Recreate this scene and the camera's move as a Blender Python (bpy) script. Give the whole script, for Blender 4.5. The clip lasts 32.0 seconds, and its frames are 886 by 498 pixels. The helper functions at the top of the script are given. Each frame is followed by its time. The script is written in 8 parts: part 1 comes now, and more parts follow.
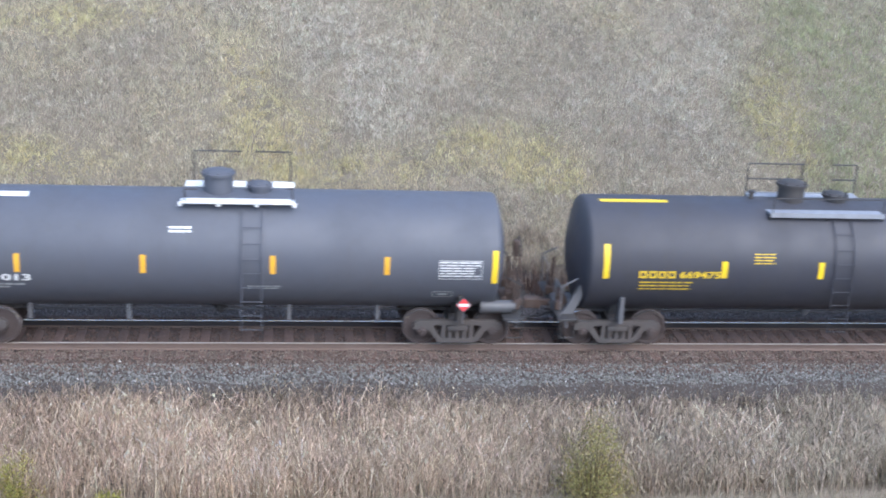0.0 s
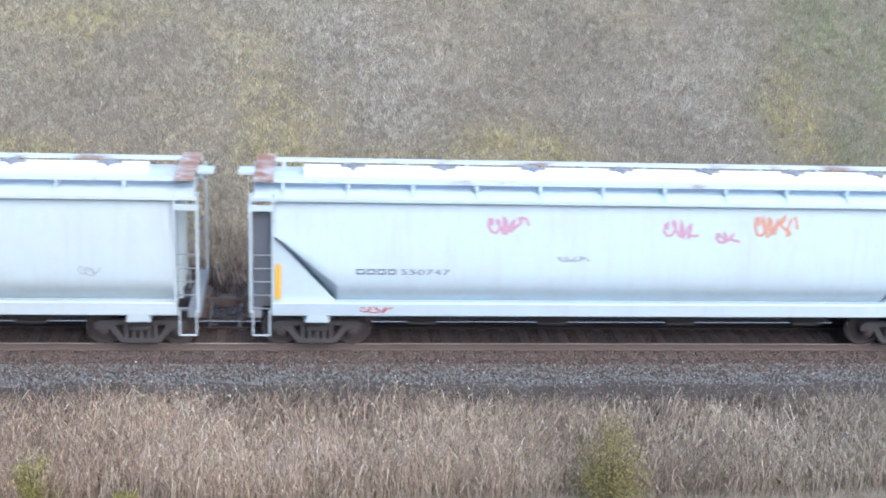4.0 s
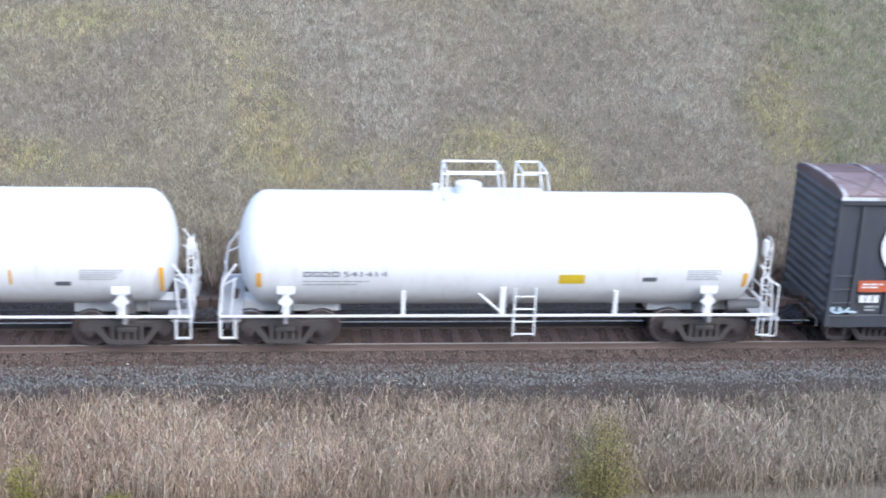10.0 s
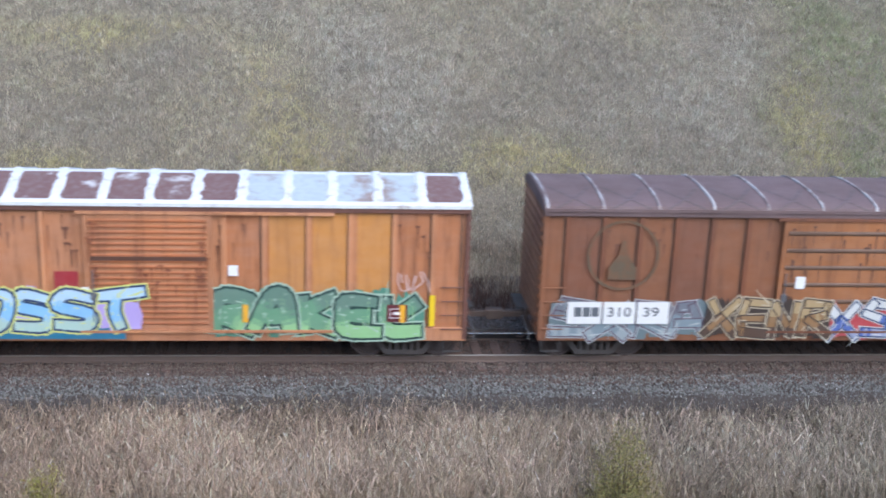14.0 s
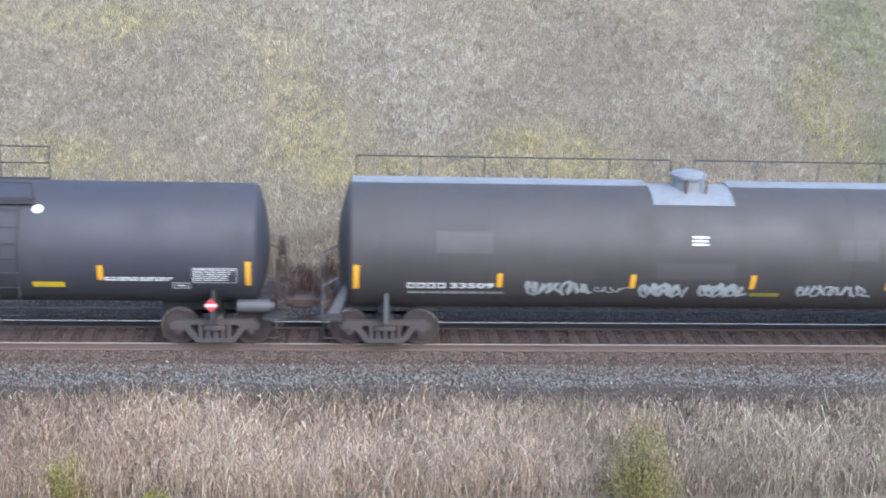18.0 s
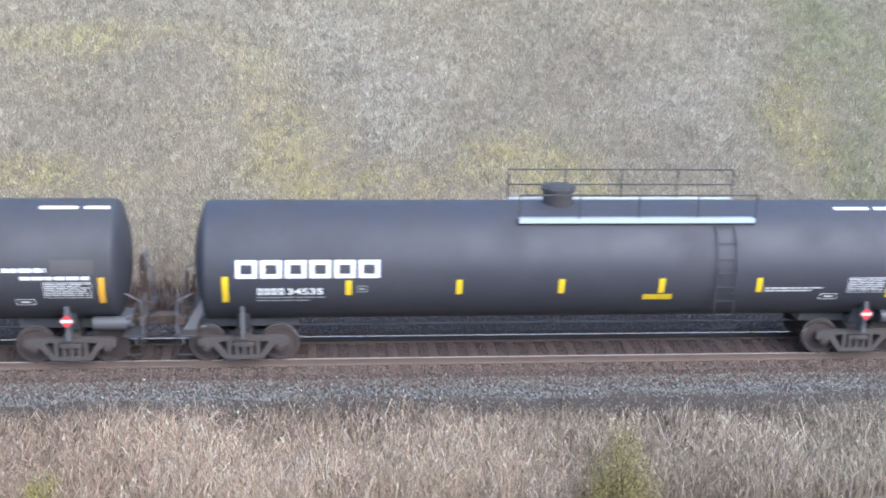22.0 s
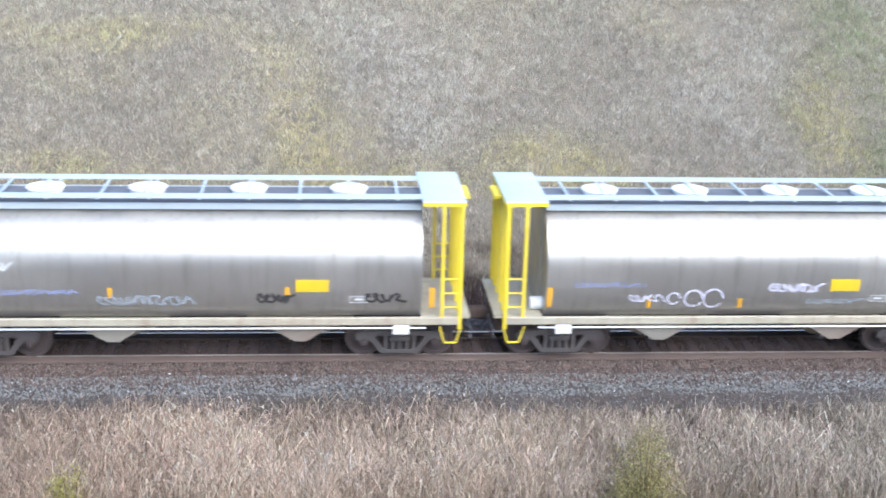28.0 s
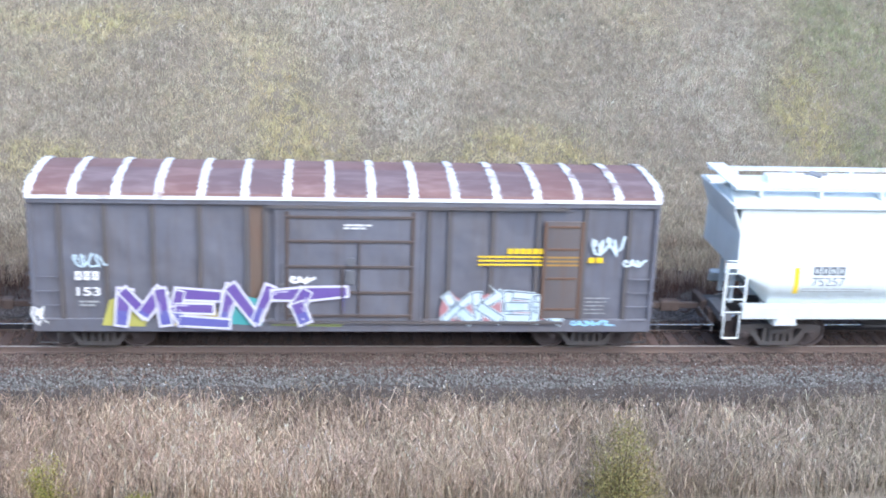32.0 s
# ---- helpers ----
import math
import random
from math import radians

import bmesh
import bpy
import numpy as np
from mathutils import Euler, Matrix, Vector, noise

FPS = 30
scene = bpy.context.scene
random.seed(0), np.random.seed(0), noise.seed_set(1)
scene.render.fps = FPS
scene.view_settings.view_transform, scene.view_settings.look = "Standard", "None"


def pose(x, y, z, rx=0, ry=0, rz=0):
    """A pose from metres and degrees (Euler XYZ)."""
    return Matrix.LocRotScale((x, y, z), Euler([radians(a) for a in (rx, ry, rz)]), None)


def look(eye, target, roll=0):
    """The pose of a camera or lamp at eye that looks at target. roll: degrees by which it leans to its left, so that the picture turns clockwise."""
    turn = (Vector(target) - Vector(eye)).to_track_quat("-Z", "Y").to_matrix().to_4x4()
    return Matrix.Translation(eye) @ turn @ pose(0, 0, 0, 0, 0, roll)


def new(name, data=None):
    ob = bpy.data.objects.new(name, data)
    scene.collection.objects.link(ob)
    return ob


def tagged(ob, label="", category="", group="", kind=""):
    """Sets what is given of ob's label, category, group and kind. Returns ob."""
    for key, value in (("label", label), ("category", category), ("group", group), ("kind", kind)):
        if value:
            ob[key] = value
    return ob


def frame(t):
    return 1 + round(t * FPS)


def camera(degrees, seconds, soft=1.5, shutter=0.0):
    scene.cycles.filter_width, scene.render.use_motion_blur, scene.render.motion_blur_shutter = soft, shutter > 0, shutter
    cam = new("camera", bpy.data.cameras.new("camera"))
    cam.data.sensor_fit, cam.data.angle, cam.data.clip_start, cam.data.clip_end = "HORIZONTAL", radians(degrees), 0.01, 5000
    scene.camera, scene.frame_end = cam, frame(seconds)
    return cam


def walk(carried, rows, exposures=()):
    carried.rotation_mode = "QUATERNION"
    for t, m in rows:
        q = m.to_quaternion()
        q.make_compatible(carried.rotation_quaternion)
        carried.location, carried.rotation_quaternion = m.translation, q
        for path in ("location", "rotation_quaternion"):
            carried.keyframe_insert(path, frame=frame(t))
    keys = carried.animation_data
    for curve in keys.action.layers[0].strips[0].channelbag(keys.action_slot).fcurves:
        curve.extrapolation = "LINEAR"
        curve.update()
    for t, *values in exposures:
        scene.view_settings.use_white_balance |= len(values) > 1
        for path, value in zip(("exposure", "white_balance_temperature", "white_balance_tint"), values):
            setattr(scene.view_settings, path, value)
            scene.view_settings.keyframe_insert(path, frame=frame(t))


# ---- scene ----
# ---- camera and its walk ----
EYE = (0.0, -30.854, 12.432)
cam = camera(38.0, 32.0, soft=1.8, shutter=0.25)
# seconds, yaw, pitch, lean of the hand-held camera, which stands still
PATH = [
    (0.0, -7.15, -18.09, 2.85), (0.5, -7.37, -18.09, 2.73), (1.0, -7.29, -18.24, 2.88), (1.5, -6.93, -18.30, 2.77),
    (2.0, -6.97, -18.29, 2.62), (2.5, -6.92, -18.40, 2.52), (3.0, -6.71, -18.43, 2.44), (3.5, -6.40, -18.25, 2.49),
    (5.5, -6.80, -17.99, 2.61), (6.0, -6.94, -18.05, 2.47), (6.5, -7.63, -18.08, 2.88), (7.0, -7.76, -18.31, 3.06),
    (7.5, -7.76, -18.37, 2.80), (8.0, -7.65, -18.45, 2.52), (8.5, -7.17, -18.55, 2.31), (9.0, -6.80, -18.36, 2.15),
    (9.5, -6.60, -18.30, 2.54), (10.0, -6.84, -18.10, 2.28), (10.5, -6.89, -18.05, 2.09), (11.0, -6.83, -18.07, 2.09),
    (11.5, -6.38, -18.12, 1.85), (12.0, -6.76, -18.05, 2.13), (12.5, -6.30, -17.80, 2.21), (13.0, -6.46, -17.73, 2.52),
    (13.5, -6.33, -17.66, 2.27), (14.0, -5.89, -17.62, 2.17), (14.5, -5.61, -17.63, 2.27), (15.0, -5.58, -17.73, 2.26),
    (15.5, -5.83, -17.78, 2.40), (17.5, -5.48, -18.06, 2.33), (18.0, -5.04, -18.13, 2.15), (18.5, -5.05, -18.34, 2.25),
    (19.0, -4.94, -18.04, 2.03), (19.5, -4.88, -17.94, 2.11), (20.0, -4.94, -17.77, 2.15), (20.5, -5.00, -17.58, 2.36),
    (21.0, -5.16, -17.64, 2.42), (21.5, -5.46, -18.05, 2.14), (22.0, -6.12, -17.52, 1.63), (22.5, -6.37, -18.01, 1.92),
    (23.0, -6.29, -17.73, 2.06), (23.5, -5.39, -17.71, 1.86), (24.0, -5.51, -17.84, 1.53), (24.5, -5.60, -17.70, 1.65),
    (25.0, -5.54, -17.70, 1.66), (25.5, -5.50, -17.64, 1.62), (26.0, -5.18, -17.94, 1.43), (26.5, -5.20, -17.86, 1.43),
    (28.5, -4.75, -17.60, 1.67), (29.0, -4.41, -17.48, 1.60), (29.5, -4.88, -17.65, 1.64), (30.0, -5.03, -17.70, 1.62),
    (30.5, -5.28, -17.44, 1.71), (31.0, -5.63, -17.48, 1.58), (31.5, -5.61, -17.58, 1.89), (32.0, -5.87, -18.02, 2.23),
]
walk(cam, [(t, pose(*EYE, 90 + p, 0, y) @ pose(0, 0, 0, 0, 0, r)) for t, y, p, r in PATH],
     exposures=[(t, 1.63 + d, 6250, 9) for t, d in ((0.0, 0.05), (2.0, 0.02), (3.2, -0.08), (6.0, 0.0), (9.0, 0.05), (10.2, -0.3), (11.0, -0.58), (12.0, -0.36), (12.6, -0.22), (13.1, -0.26), (14.0, -0.38),
                                                     (15.5, -0.12), (18.0, 0.14), (25.0, 0.22), (30.0, 0.25), (32.0, 0.2))])

# ---- sky and light: a bright overcast afternoon ----
world = bpy.data.worlds.new("overcast_sky")
scene.world = world
world.use_nodes = True
wn = world.node_tree.nodes
sky = wn.new("ShaderNodeTexSky")
sky.sky_type = "NISHITA"
sky.sun_disc = False
sky.sun_elevation, sky.sun_rotation = radians(50), radians(150)
sky.air_density, sky.dust_density, sky.ozone_density = 1.0, 1.2, 1.0
wn["Background"].inputs["Strength"].default_value = 0.15
world.node_tree.links.new(sky.outputs["Color"], wn["Background"].inputs["Color"])
sun = new("sun", bpy.data.lights.new("sun", "SUN"))
sun.data.energy, sun.data.angle, sun.data.color = 1.15, radians(60), (1.0, 0.97, 0.93)
sun.matrix_basis = look((0, 0, 0), (-0.28, 0.72, -0.63))

# ---- materials ----
MATS = {}


def nodes_of(name):
    m = bpy.data.materials.new(name)
    m.use_nodes = True
    return m, m.node_tree.nodes, m.node_tree.links


def mixed(n, l, fac, a, b):
    """A colour mix; a and b are colours or sockets."""
    x = n.new("ShaderNodeMix")
    x.data_type = "RGBA"
    for sock, val in ((x.inputs[0], fac), (x.inputs[6], a), (x.inputs[7], b)):
        if isinstance(val, (tuple, list)):
            sock.default_value = (*val, 1.0)
        elif isinstance(val, float):
            sock.default_value = val
        else:
            l.new(val, sock)
    return x.outputs[2]


def noise_of(n, l, scale, detail=5.0, stretch=None, lo=0.4, hi=0.6):
    tc = n.new("ShaderNodeTexCoord")
    t = n.new("ShaderNodeTexNoise")
    t.inputs["Scale"].default_value, t.inputs["Detail"].default_value = scale, detail
    t.inputs["Roughness"].default_value = 0.62
    if stretch:
        mp = n.new("ShaderNodeMapping")
        mp.inputs["Scale"].default_value = stretch
        l.new(tc.outputs["Object"], mp.inputs["Vector"])
        l.new(mp.outputs["Vector"], t.inputs["Vector"])
    else:
        l.new(tc.outputs["Object"], t.inputs["Vector"])
    r = n.new("ShaderNodeMapRange")
    r.inputs["From Min"].default_value, r.inputs["From Max"].default_value = lo, hi
    l.new(t.outputs["Fac"], r.inputs["Value"])
    return r.outputs["Result"]


def scaled(n, l, sock, k):
    x = n.new("ShaderNodeMath")
    x.operation = "MULTIPLY"
    x.inputs[1].default_value = k
    l.new(sock, x.inputs[0])
    return x.outputs[0]


def paint(name, rgb, rough=0.45, dirt=(0.09, 0.075, 0.06), amount=0.35, streak=0.25, metal=0.0, fade=0.12, bump=0.15, dent=0.0):
    """Weathered paint: broad grime, fading, rain streaks and a fine grain."""
    if name in MATS:
        return MATS[name]
    m, n, l = nodes_of(name)
    b = n["Principled BSDF"]
    grime = noise_of(n, l, 0.55, 6.0, None, 0.42, 0.75)
    faded = noise_of(n, l, 1.7, 4.0, (1, 1, 2.2), 0.35, 0.7)
    runs = noise_of(n, l, 1.0, 5.0, (5.5, 5.5, 0.55), 0.5, 0.72)
    fine = noise_of(n, l, 34.0, 3.0, None, 0.3, 0.7)
    light = tuple(min(1.0, c * 0.8 + 0.2 * max(rgb) + 0.02) for c in rgb)
    c = mixed(n, l, scaled(n, l, faded, fade), rgb, light)
    c = mixed(n, l, scaled(n, l, grime, amount), c, dirt)
    c = mixed(n, l, scaled(n, l, runs, streak), c, dirt)
    l.new(c, b.inputs["Base Color"])
    b.inputs["Metallic"].default_value = metal
    rr = n.new("ShaderNodeMapRange")
    rr.inputs["To Min"].default_value, rr.inputs["To Max"].default_value = rough * 0.8, min(1.0, rough * 1.3)
    l.new(grime, rr.inputs["Value"])
    l.new(rr.outputs["Result"], b.inputs["Roughness"])
    bp = n.new("ShaderNodeBump")
    bp.inputs["Strength"].default_value, bp.inputs["Distance"].default_value = bump, 0.01
    l.new(fine, bp.inputs["Height"])
    if dent:
        waves = noise_of(n, l, 1.1, 1.5, (1, 1, 0.8), 0.2, 0.8)
        db = n.new("ShaderNodeBump")
        db.inputs["Strength"].default_value, db.inputs["Distance"].default_value = 1.0, dent
        l.new(waves, db.inputs["Height"])
        l.new(db.outputs["Normal"], bp.inputs["Normal"])
    l.new(bp.outputs["Normal"], b.inputs["Normal"])
    MATS[name] = m
    return m


def foliage(name, rough=0.8, through_light=0.25, spread=0.25):
    """Grass, reeds and leaves: each blade brings its own colour."""
    if name in MATS:
        return MATS[name]
    m, n, l = nodes_of(name)
    b = n["Principled BSDF"]
    at = n.new("ShaderNodeAttribute")
    at.attribute_name = "tint"
    isl = n.new("ShaderNodeNewGeometry")
    hsv = n.new("ShaderNodeHueSaturation")
    mr = n.new("ShaderNodeMapRange")
    mr.inputs["To Min"].default_value, mr.inputs["To Max"].default_value = 1 - spread, 1 + spread
    l.new(isl.outputs["Random Per Island"], mr.inputs["Value"])
    l.new(mr.outputs["Result"], hsv.inputs["Value"])
    l.new(at.outputs["Color"], hsv.inputs["Color"])
    l.new(hsv.outputs["Color"], b.inputs["Base Color"])
    b.inputs["Roughness"].default_value = rough
    b.inputs["Specular IOR Level"].default_value = 0.2
    tr = n.new("ShaderNodeBsdfTranslucent")
    l.new(hsv.outputs["Color"], tr.inputs["Color"])
    mx = n.new("ShaderNodeMixShader")
    mx.inputs[0].default_value = through_light
    l.new(b.outputs[0], mx.inputs[1])
    l.new(tr.outputs[0], mx.inputs[2])
    l.new(mx.outputs[0], n["Material Output"].inputs["Surface"])
    MATS[name] = m
    return m


def soil(name, a, b2, c3, scale=0.6, bump=0.6):
    """Earth, litter or gravel: two scales of blotches and a rough relief."""
    if name in MATS:
        return MATS[name]
    m, n, l = nodes_of(name)
    b = n["Principled BSDF"]
    big = noise_of(n, l, scale, 5.0, None, 0.38, 0.65)
    small = noise_of(n, l, scale * 22, 6.0, None, 0.3, 0.7)
    c = mixed(n, l, big, a, b2)
    c = mixed(n, l, scaled(n, l, small, 0.6), c, c3)
    l.new(c, b.inputs["Base Color"])
    b.inputs["Roughness"].default_value = 0.95
    bp = n.new("ShaderNodeBump")
    bp.inputs["Strength"].default_value, bp.inputs["Distance"].default_value = bump, 0.05
    l.new(small, bp.inputs["Height"])
    l.new(bp.outputs["Normal"], b.inputs["Normal"])
    MATS[name] = m
    return m


def per_piece(name, a, b2, rough=0.85, per_island=False, bump=0.5):
    """Stones or timbers: each piece its own shade between a and b2, with grain."""
    if name in MATS:
        return MATS[name]
    m, n, l = nodes_of(name)
    b = n["Principled BSDF"]
    if per_island:
        rnd = n.new("ShaderNodeNewGeometry").outputs["Random Per Island"]
    else:
        rnd = n.new("ShaderNodeObjectInfo").outputs["Random"]
    fine = noise_of(n, l, 9.0, 6.0, (1, 1, 1), 0.3, 0.7)
    c = mixed(n, l, rnd, a, b2)
    c = mixed(n, l, scaled(n, l, fine, 0.45), c, tuple(x * 0.55 for x in a))
    l.new(c, b.inputs["Base Color"])
    b.inputs["Roughness"].default_value = rough
    bp = n.new("ShaderNodeBump")
    bp.inputs["Strength"].default_value, bp.inputs["Distance"].default_value = bump, 0.02
    l.new(fine, bp.inputs["Height"])
    l.new(bp.outputs["Normal"], b.inputs["Normal"])
    MATS[name] = m
    return m


RUST = (0.16, 0.075, 0.045)
BLACK = paint("tank_black", (0.042, 0.044, 0.058), 0.66, (0.06, 0.055, 0.05), 0.35, 0.2)
CHAR = paint("tank_charcoal", (0.075, 0.069, 0.073), 0.66, (0.07, 0.062, 0.055), 0.35, 0.2)
BROWNBLACK = paint("tank_brown_black", (0.056, 0.051, 0.054), 0.66, (0.08, 0.07, 0.06), 0.4, 0.25)
SLATE = paint("tank_slate", (0.080, 0.087, 0.110), 0.66, (0.07, 0.065, 0.06), 0.25, 0.15)
GREENBLACK = paint("tank_green_black", (0.041, 0.042, 0.053), 0.66, (0.06, 0.06, 0.05), 0.4, 0.2)
WHITE = paint("tank_white", (0.80, 0.81, 0.82), 0.4, (0.45, 0.42, 0.37), 0.18, 0.22)
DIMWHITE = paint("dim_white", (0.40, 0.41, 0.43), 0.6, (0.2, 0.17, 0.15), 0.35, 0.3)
WHITETRIM = paint("white_trim", (0.78, 0.79, 0.80), 0.5, (0.4, 0.37, 0.33), 0.2, 0.2)
LIGHTGREY = paint("hopper_grey", (0.465, 0.535, 0.56), 0.5, (0.33, 0.31, 0.28), 0.3, 0.2)
PALEBLUE = paint("hopper_pale_blue", (0.475, 0.57, 0.625), 0.5, (0.36, 0.34, 0.32), 0.28, 0.2)
PALEWHITE = paint("hopper_white", (0.66, 0.72, 0.74), 0.5, (0.42, 0.42, 0.36), 0.25, 0.25)
STEELSKIN = paint("stainless_jacket", (0.475, 0.46, 0.435), 0.5, (0.26, 0.24, 0.20), 0.25, 0.45, metal=0.85)
YELLOW = paint("frame_yellow", (0.72, 0.56, 0.03), 0.5, (0.3, 0.24, 0.08), 0.25, 0.2)
ROOFGREY = paint("roof_grey", (0.44, 0.51, 0.55), 0.55, (0.3, 0.29, 0.27), 0.3, 0.1)
NAVY = paint("box_navy", (0.056, 0.062, 0.080), 0.45, (0.095, 0.09, 0.085), 0.4, 0.35, dent=0.04)
ORANGE = paint("box_orange", (0.46, 0.20, 0.095), 0.6, (0.17, 0.065, 0.035), 0.5, 0.6, fade=0.35)
AMBER = paint("box_amber", (0.52, 0.232, 0.065), 0.6, (0.25, 0.1, 0.04), 0.4, 0.4, fade=0.3)
BROWN = paint("box_brown", (0.24, 0.095, 0.045), 0.65, (0.10, 0.045, 0.028), 0.5, 0.45, fade=0.3)
POSTBLUE = paint("post_blue", (0.10, 0.32, 0.62), 0.5, (0.2, 0.25, 0.3), 0.25, 0.25)
SKYBLUE = paint("box_sky_blue", (0.235, 0.465, 0.71), 0.5, (0.25, 0.3, 0.34), 0.25, 0.25, fade=0.35)
BLUEGREY = paint("box_blue_grey", (0.17, 0.20, 0.23), 0.55, (0.12, 0.11, 0.10), 0.4, 0.4)
GREYBOX = paint("box_grey", (0.122, 0.127, 0.158), 0.5, (0.105, 0.09, 0.086), 0.45, 0.45, fade=0.4, bump=0.1, dent=0.09)
RUSTBROWN = paint("rust_brown", (0.13, 0.075, 0.05), 0.75, (0.07, 0.04, 0.03), 0.5, 0.4)
ROOFRUST = paint("roof_rust", (0.18, 0.10, 0.095), 0.85, (0.10, 0.06, 0.055), 0.55, 0.1, fade=0.35)
ROOFMAUVE = paint("roof_mauve", (0.150, 0.098, 0.10), 0.85, (0.08, 0.055, 0.05), 0.5, 0.1, fade=0.3)
SEALWHITE = paint("roof_sealant_white", (0.68, 0.70, 0.72), 0.6, (0.3, 0.28, 0.27), 0.35, 0.1)
CASTSTEEL = paint("cast_steel", (0.070, 0.066, 0.066), 0.75, (0.085, 0.062, 0.056), 0.5, 0.3)
WHEELSTEEL = paint("wheel_steel", (0.058, 0.047, 0.047), 0.7, (0.085, 0.056, 0.05), 0.5, 0.0)
TREAD = paint("worn_steel", (0.78, 0.78, 0.80), 0.22, (0.4, 0.37, 0.35), 0.15, 0.0, metal=0.9)
RUSTIRON = paint("rusty_iron", (0.068, 0.048, 0.042), 0.8, (0.09, 0.05, 0.035), 0.5, 0.3)
DARKIRON = paint("dark_iron", (0.040, 0.039, 0.041), 0.65, (0.06, 0.045, 0.04), 0.4, 0.2)
GREYIRON = paint("grey_iron", (0.12, 0.125, 0.14), 0.6, (0.08, 0.06, 0.05), 0.4, 0.2)
MARKWHITE = paint("lettering_white", (0.74, 0.75, 0.76), 0.55, (0.3, 0.3, 0.3), 0.12, 0.12)
MARKDIM = paint("lettering_worn", (0.34, 0.36, 0.37), 0.6, (0.1, 0.1, 0.1), 0.3, 0.2)
MARKYELLOW = paint("lettering_yellow", (0.72, 0.50, 0.02), 0.5, (0.2, 0.15, 0.05), 0.2, 0.15)
MARKDARK = paint("lettering_dark", (0.10, 0.115, 0.14), 0.6, (0.2, 0.2, 0.2), 0.3, 0.2)
MARKRED = paint("lettering_red", (0.30, 0.10, 0.09), 0.55, (0.62, 0.58, 0.57), 0.75, 0.35)
REFLECTOR = paint("reflector_yellow", (0.80, 0.56, 0.02), 0.4, (0.25, 0.18, 0.05), 0.12, 0.1)
REFLORANGE = paint("reflector_orange", (0.78, 0.40, 0.03), 0.4, (0.25, 0.18, 0.05), 0.15, 0.1)
PLACARD = paint("placard_red", (0.70, 0.05, 0.06), 0.4, (0.3, 0.1, 0.1), 0.1, 0.05)
REDBAND = paint("band_red", (0.50, 0.11, 0.045), 0.55, (0.25, 0.1, 0.06), 0.3, 0.2)


def patchy(name, a, b2, lo, hi, scale=1.3, stretch=(1, 1, 1)):
    """Peeling sealant: two paints in ragged blotches, with a dirty grain."""
    m, n, l = nodes_of(name)
    b = n["Principled BSDF"]
    blot = noise_of(n, l, scale, 7.0, stretch, lo, hi)
    blot.node.clamp = True
    grain = noise_of(n, l, 6.0, 5.0, None, 0.45, 0.75)
    c = mixed(n, l, blot, a, b2)
    c = mixed(n, l, scaled(n, l, grain, 0.35), c, tuple(x * 0.5 for x in b2))
    l.new(c, b.inputs["Base Color"])
    b.inputs["Roughness"].default_value = 0.65
    return m


BOARDWORN = patchy("roof_board_worn", (0.24, 0.15, 0.11), (0.52, 0.57, 0.60), 0.33, 0.46, 0.9)
BOARDRUST = patchy("roof_grating_rust", (0.26, 0.12, 0.07), (0.46, 0.44, 0.42), 0.45, 0.65, 1.6)
DECKGREY = paint("deck_grey", (0.27, 0.29, 0.33), 0.6)
HATCHIRON = paint("hatch_iron", (0.22, 0.24, 0.27), 0.6)
PLATEWORN = patchy("deck_plate_worn", (0.21, 0.16, 0.145), (0.27, 0.275, 0.285), 0.33, 0.5, 1.2)
PLATEPALE = patchy("saddle_plate_worn", (0.15, 0.13, 0.13), (0.31, 0.31, 0.32), 0.36, 0.55, 1.4)
SEAMWHITE = patchy("roof_seam_white", (0.32, 0.25, 0.24), (0.66, 0.68, 0.71), 0.31, 0.44, 2.2)
RUSTSHEET = patchy("roof_sheet_rusty", (0.16, 0.085, 0.08), (0.62, 0.62, 0.63), 0.60, 0.74)
PALESHEET = patchy("roof_sheet_pale", (0.27, 0.20, 0.18), (0.40, 0.45, 0.49), 0.36, 0.50, 1.3)
SEALROOF = patchy("roof_sealed_white", (0.36, 0.29, 0.27), (0.64, 0.66, 0.69), 0.30, 0.43, 2.4)
SEAMFADE = patchy("roof_seam_fading", (0.24, 0.17, 0.165), (0.60, 0.63, 0.67), 0.37, 0.52, 2.0)
ROOFSTAINED = [patchy("roof_stain_" + k, a, b, 0.45, 0.72, 1.5, (0.6, 1.6, 1)) for k, a, b in (("rust", (0.165, 0.085, 0.078), (0.26, 0.17, 0.16)), ("plum", (0.135, 0.085, 0.088), (0.22, 0.16, 0.165)), ("bare", (0.19, 0.12, 0.105), (0.33, 0.27, 0.27)))]
ROOFPINKS = [patchy("roof_pink_" + k, a, b, 0.42, 0.70, 1.2, (0.7, 1.5, 1)) for k, a, b in (("dusty", (0.19, 0.128, 0.128), (0.29, 0.235, 0.24)), ("mauve", (0.165, 0.118, 0.125), (0.25, 0.205, 0.215)), ("grey", (0.205, 0.155, 0.155), (0.32, 0.29, 0.30)))]
SEAMWORN = patchy("roof_seam_worn", (0.18, 0.13, 0.13), (0.42, 0.41, 0.42), 0.42, 0.58, 1.6)
ORANGES = [ORANGE] + [paint("orange_sheet_" + k, c, 0.6, (0.15, 0.055, 0.03), 0.45, 0.7, fade=0.45) for k, c in (("pink", (0.52, 0.24, 0.145)), ("deep", (0.42, 0.165, 0.07)), ("pale", (0.54, 0.255, 0.12)))]
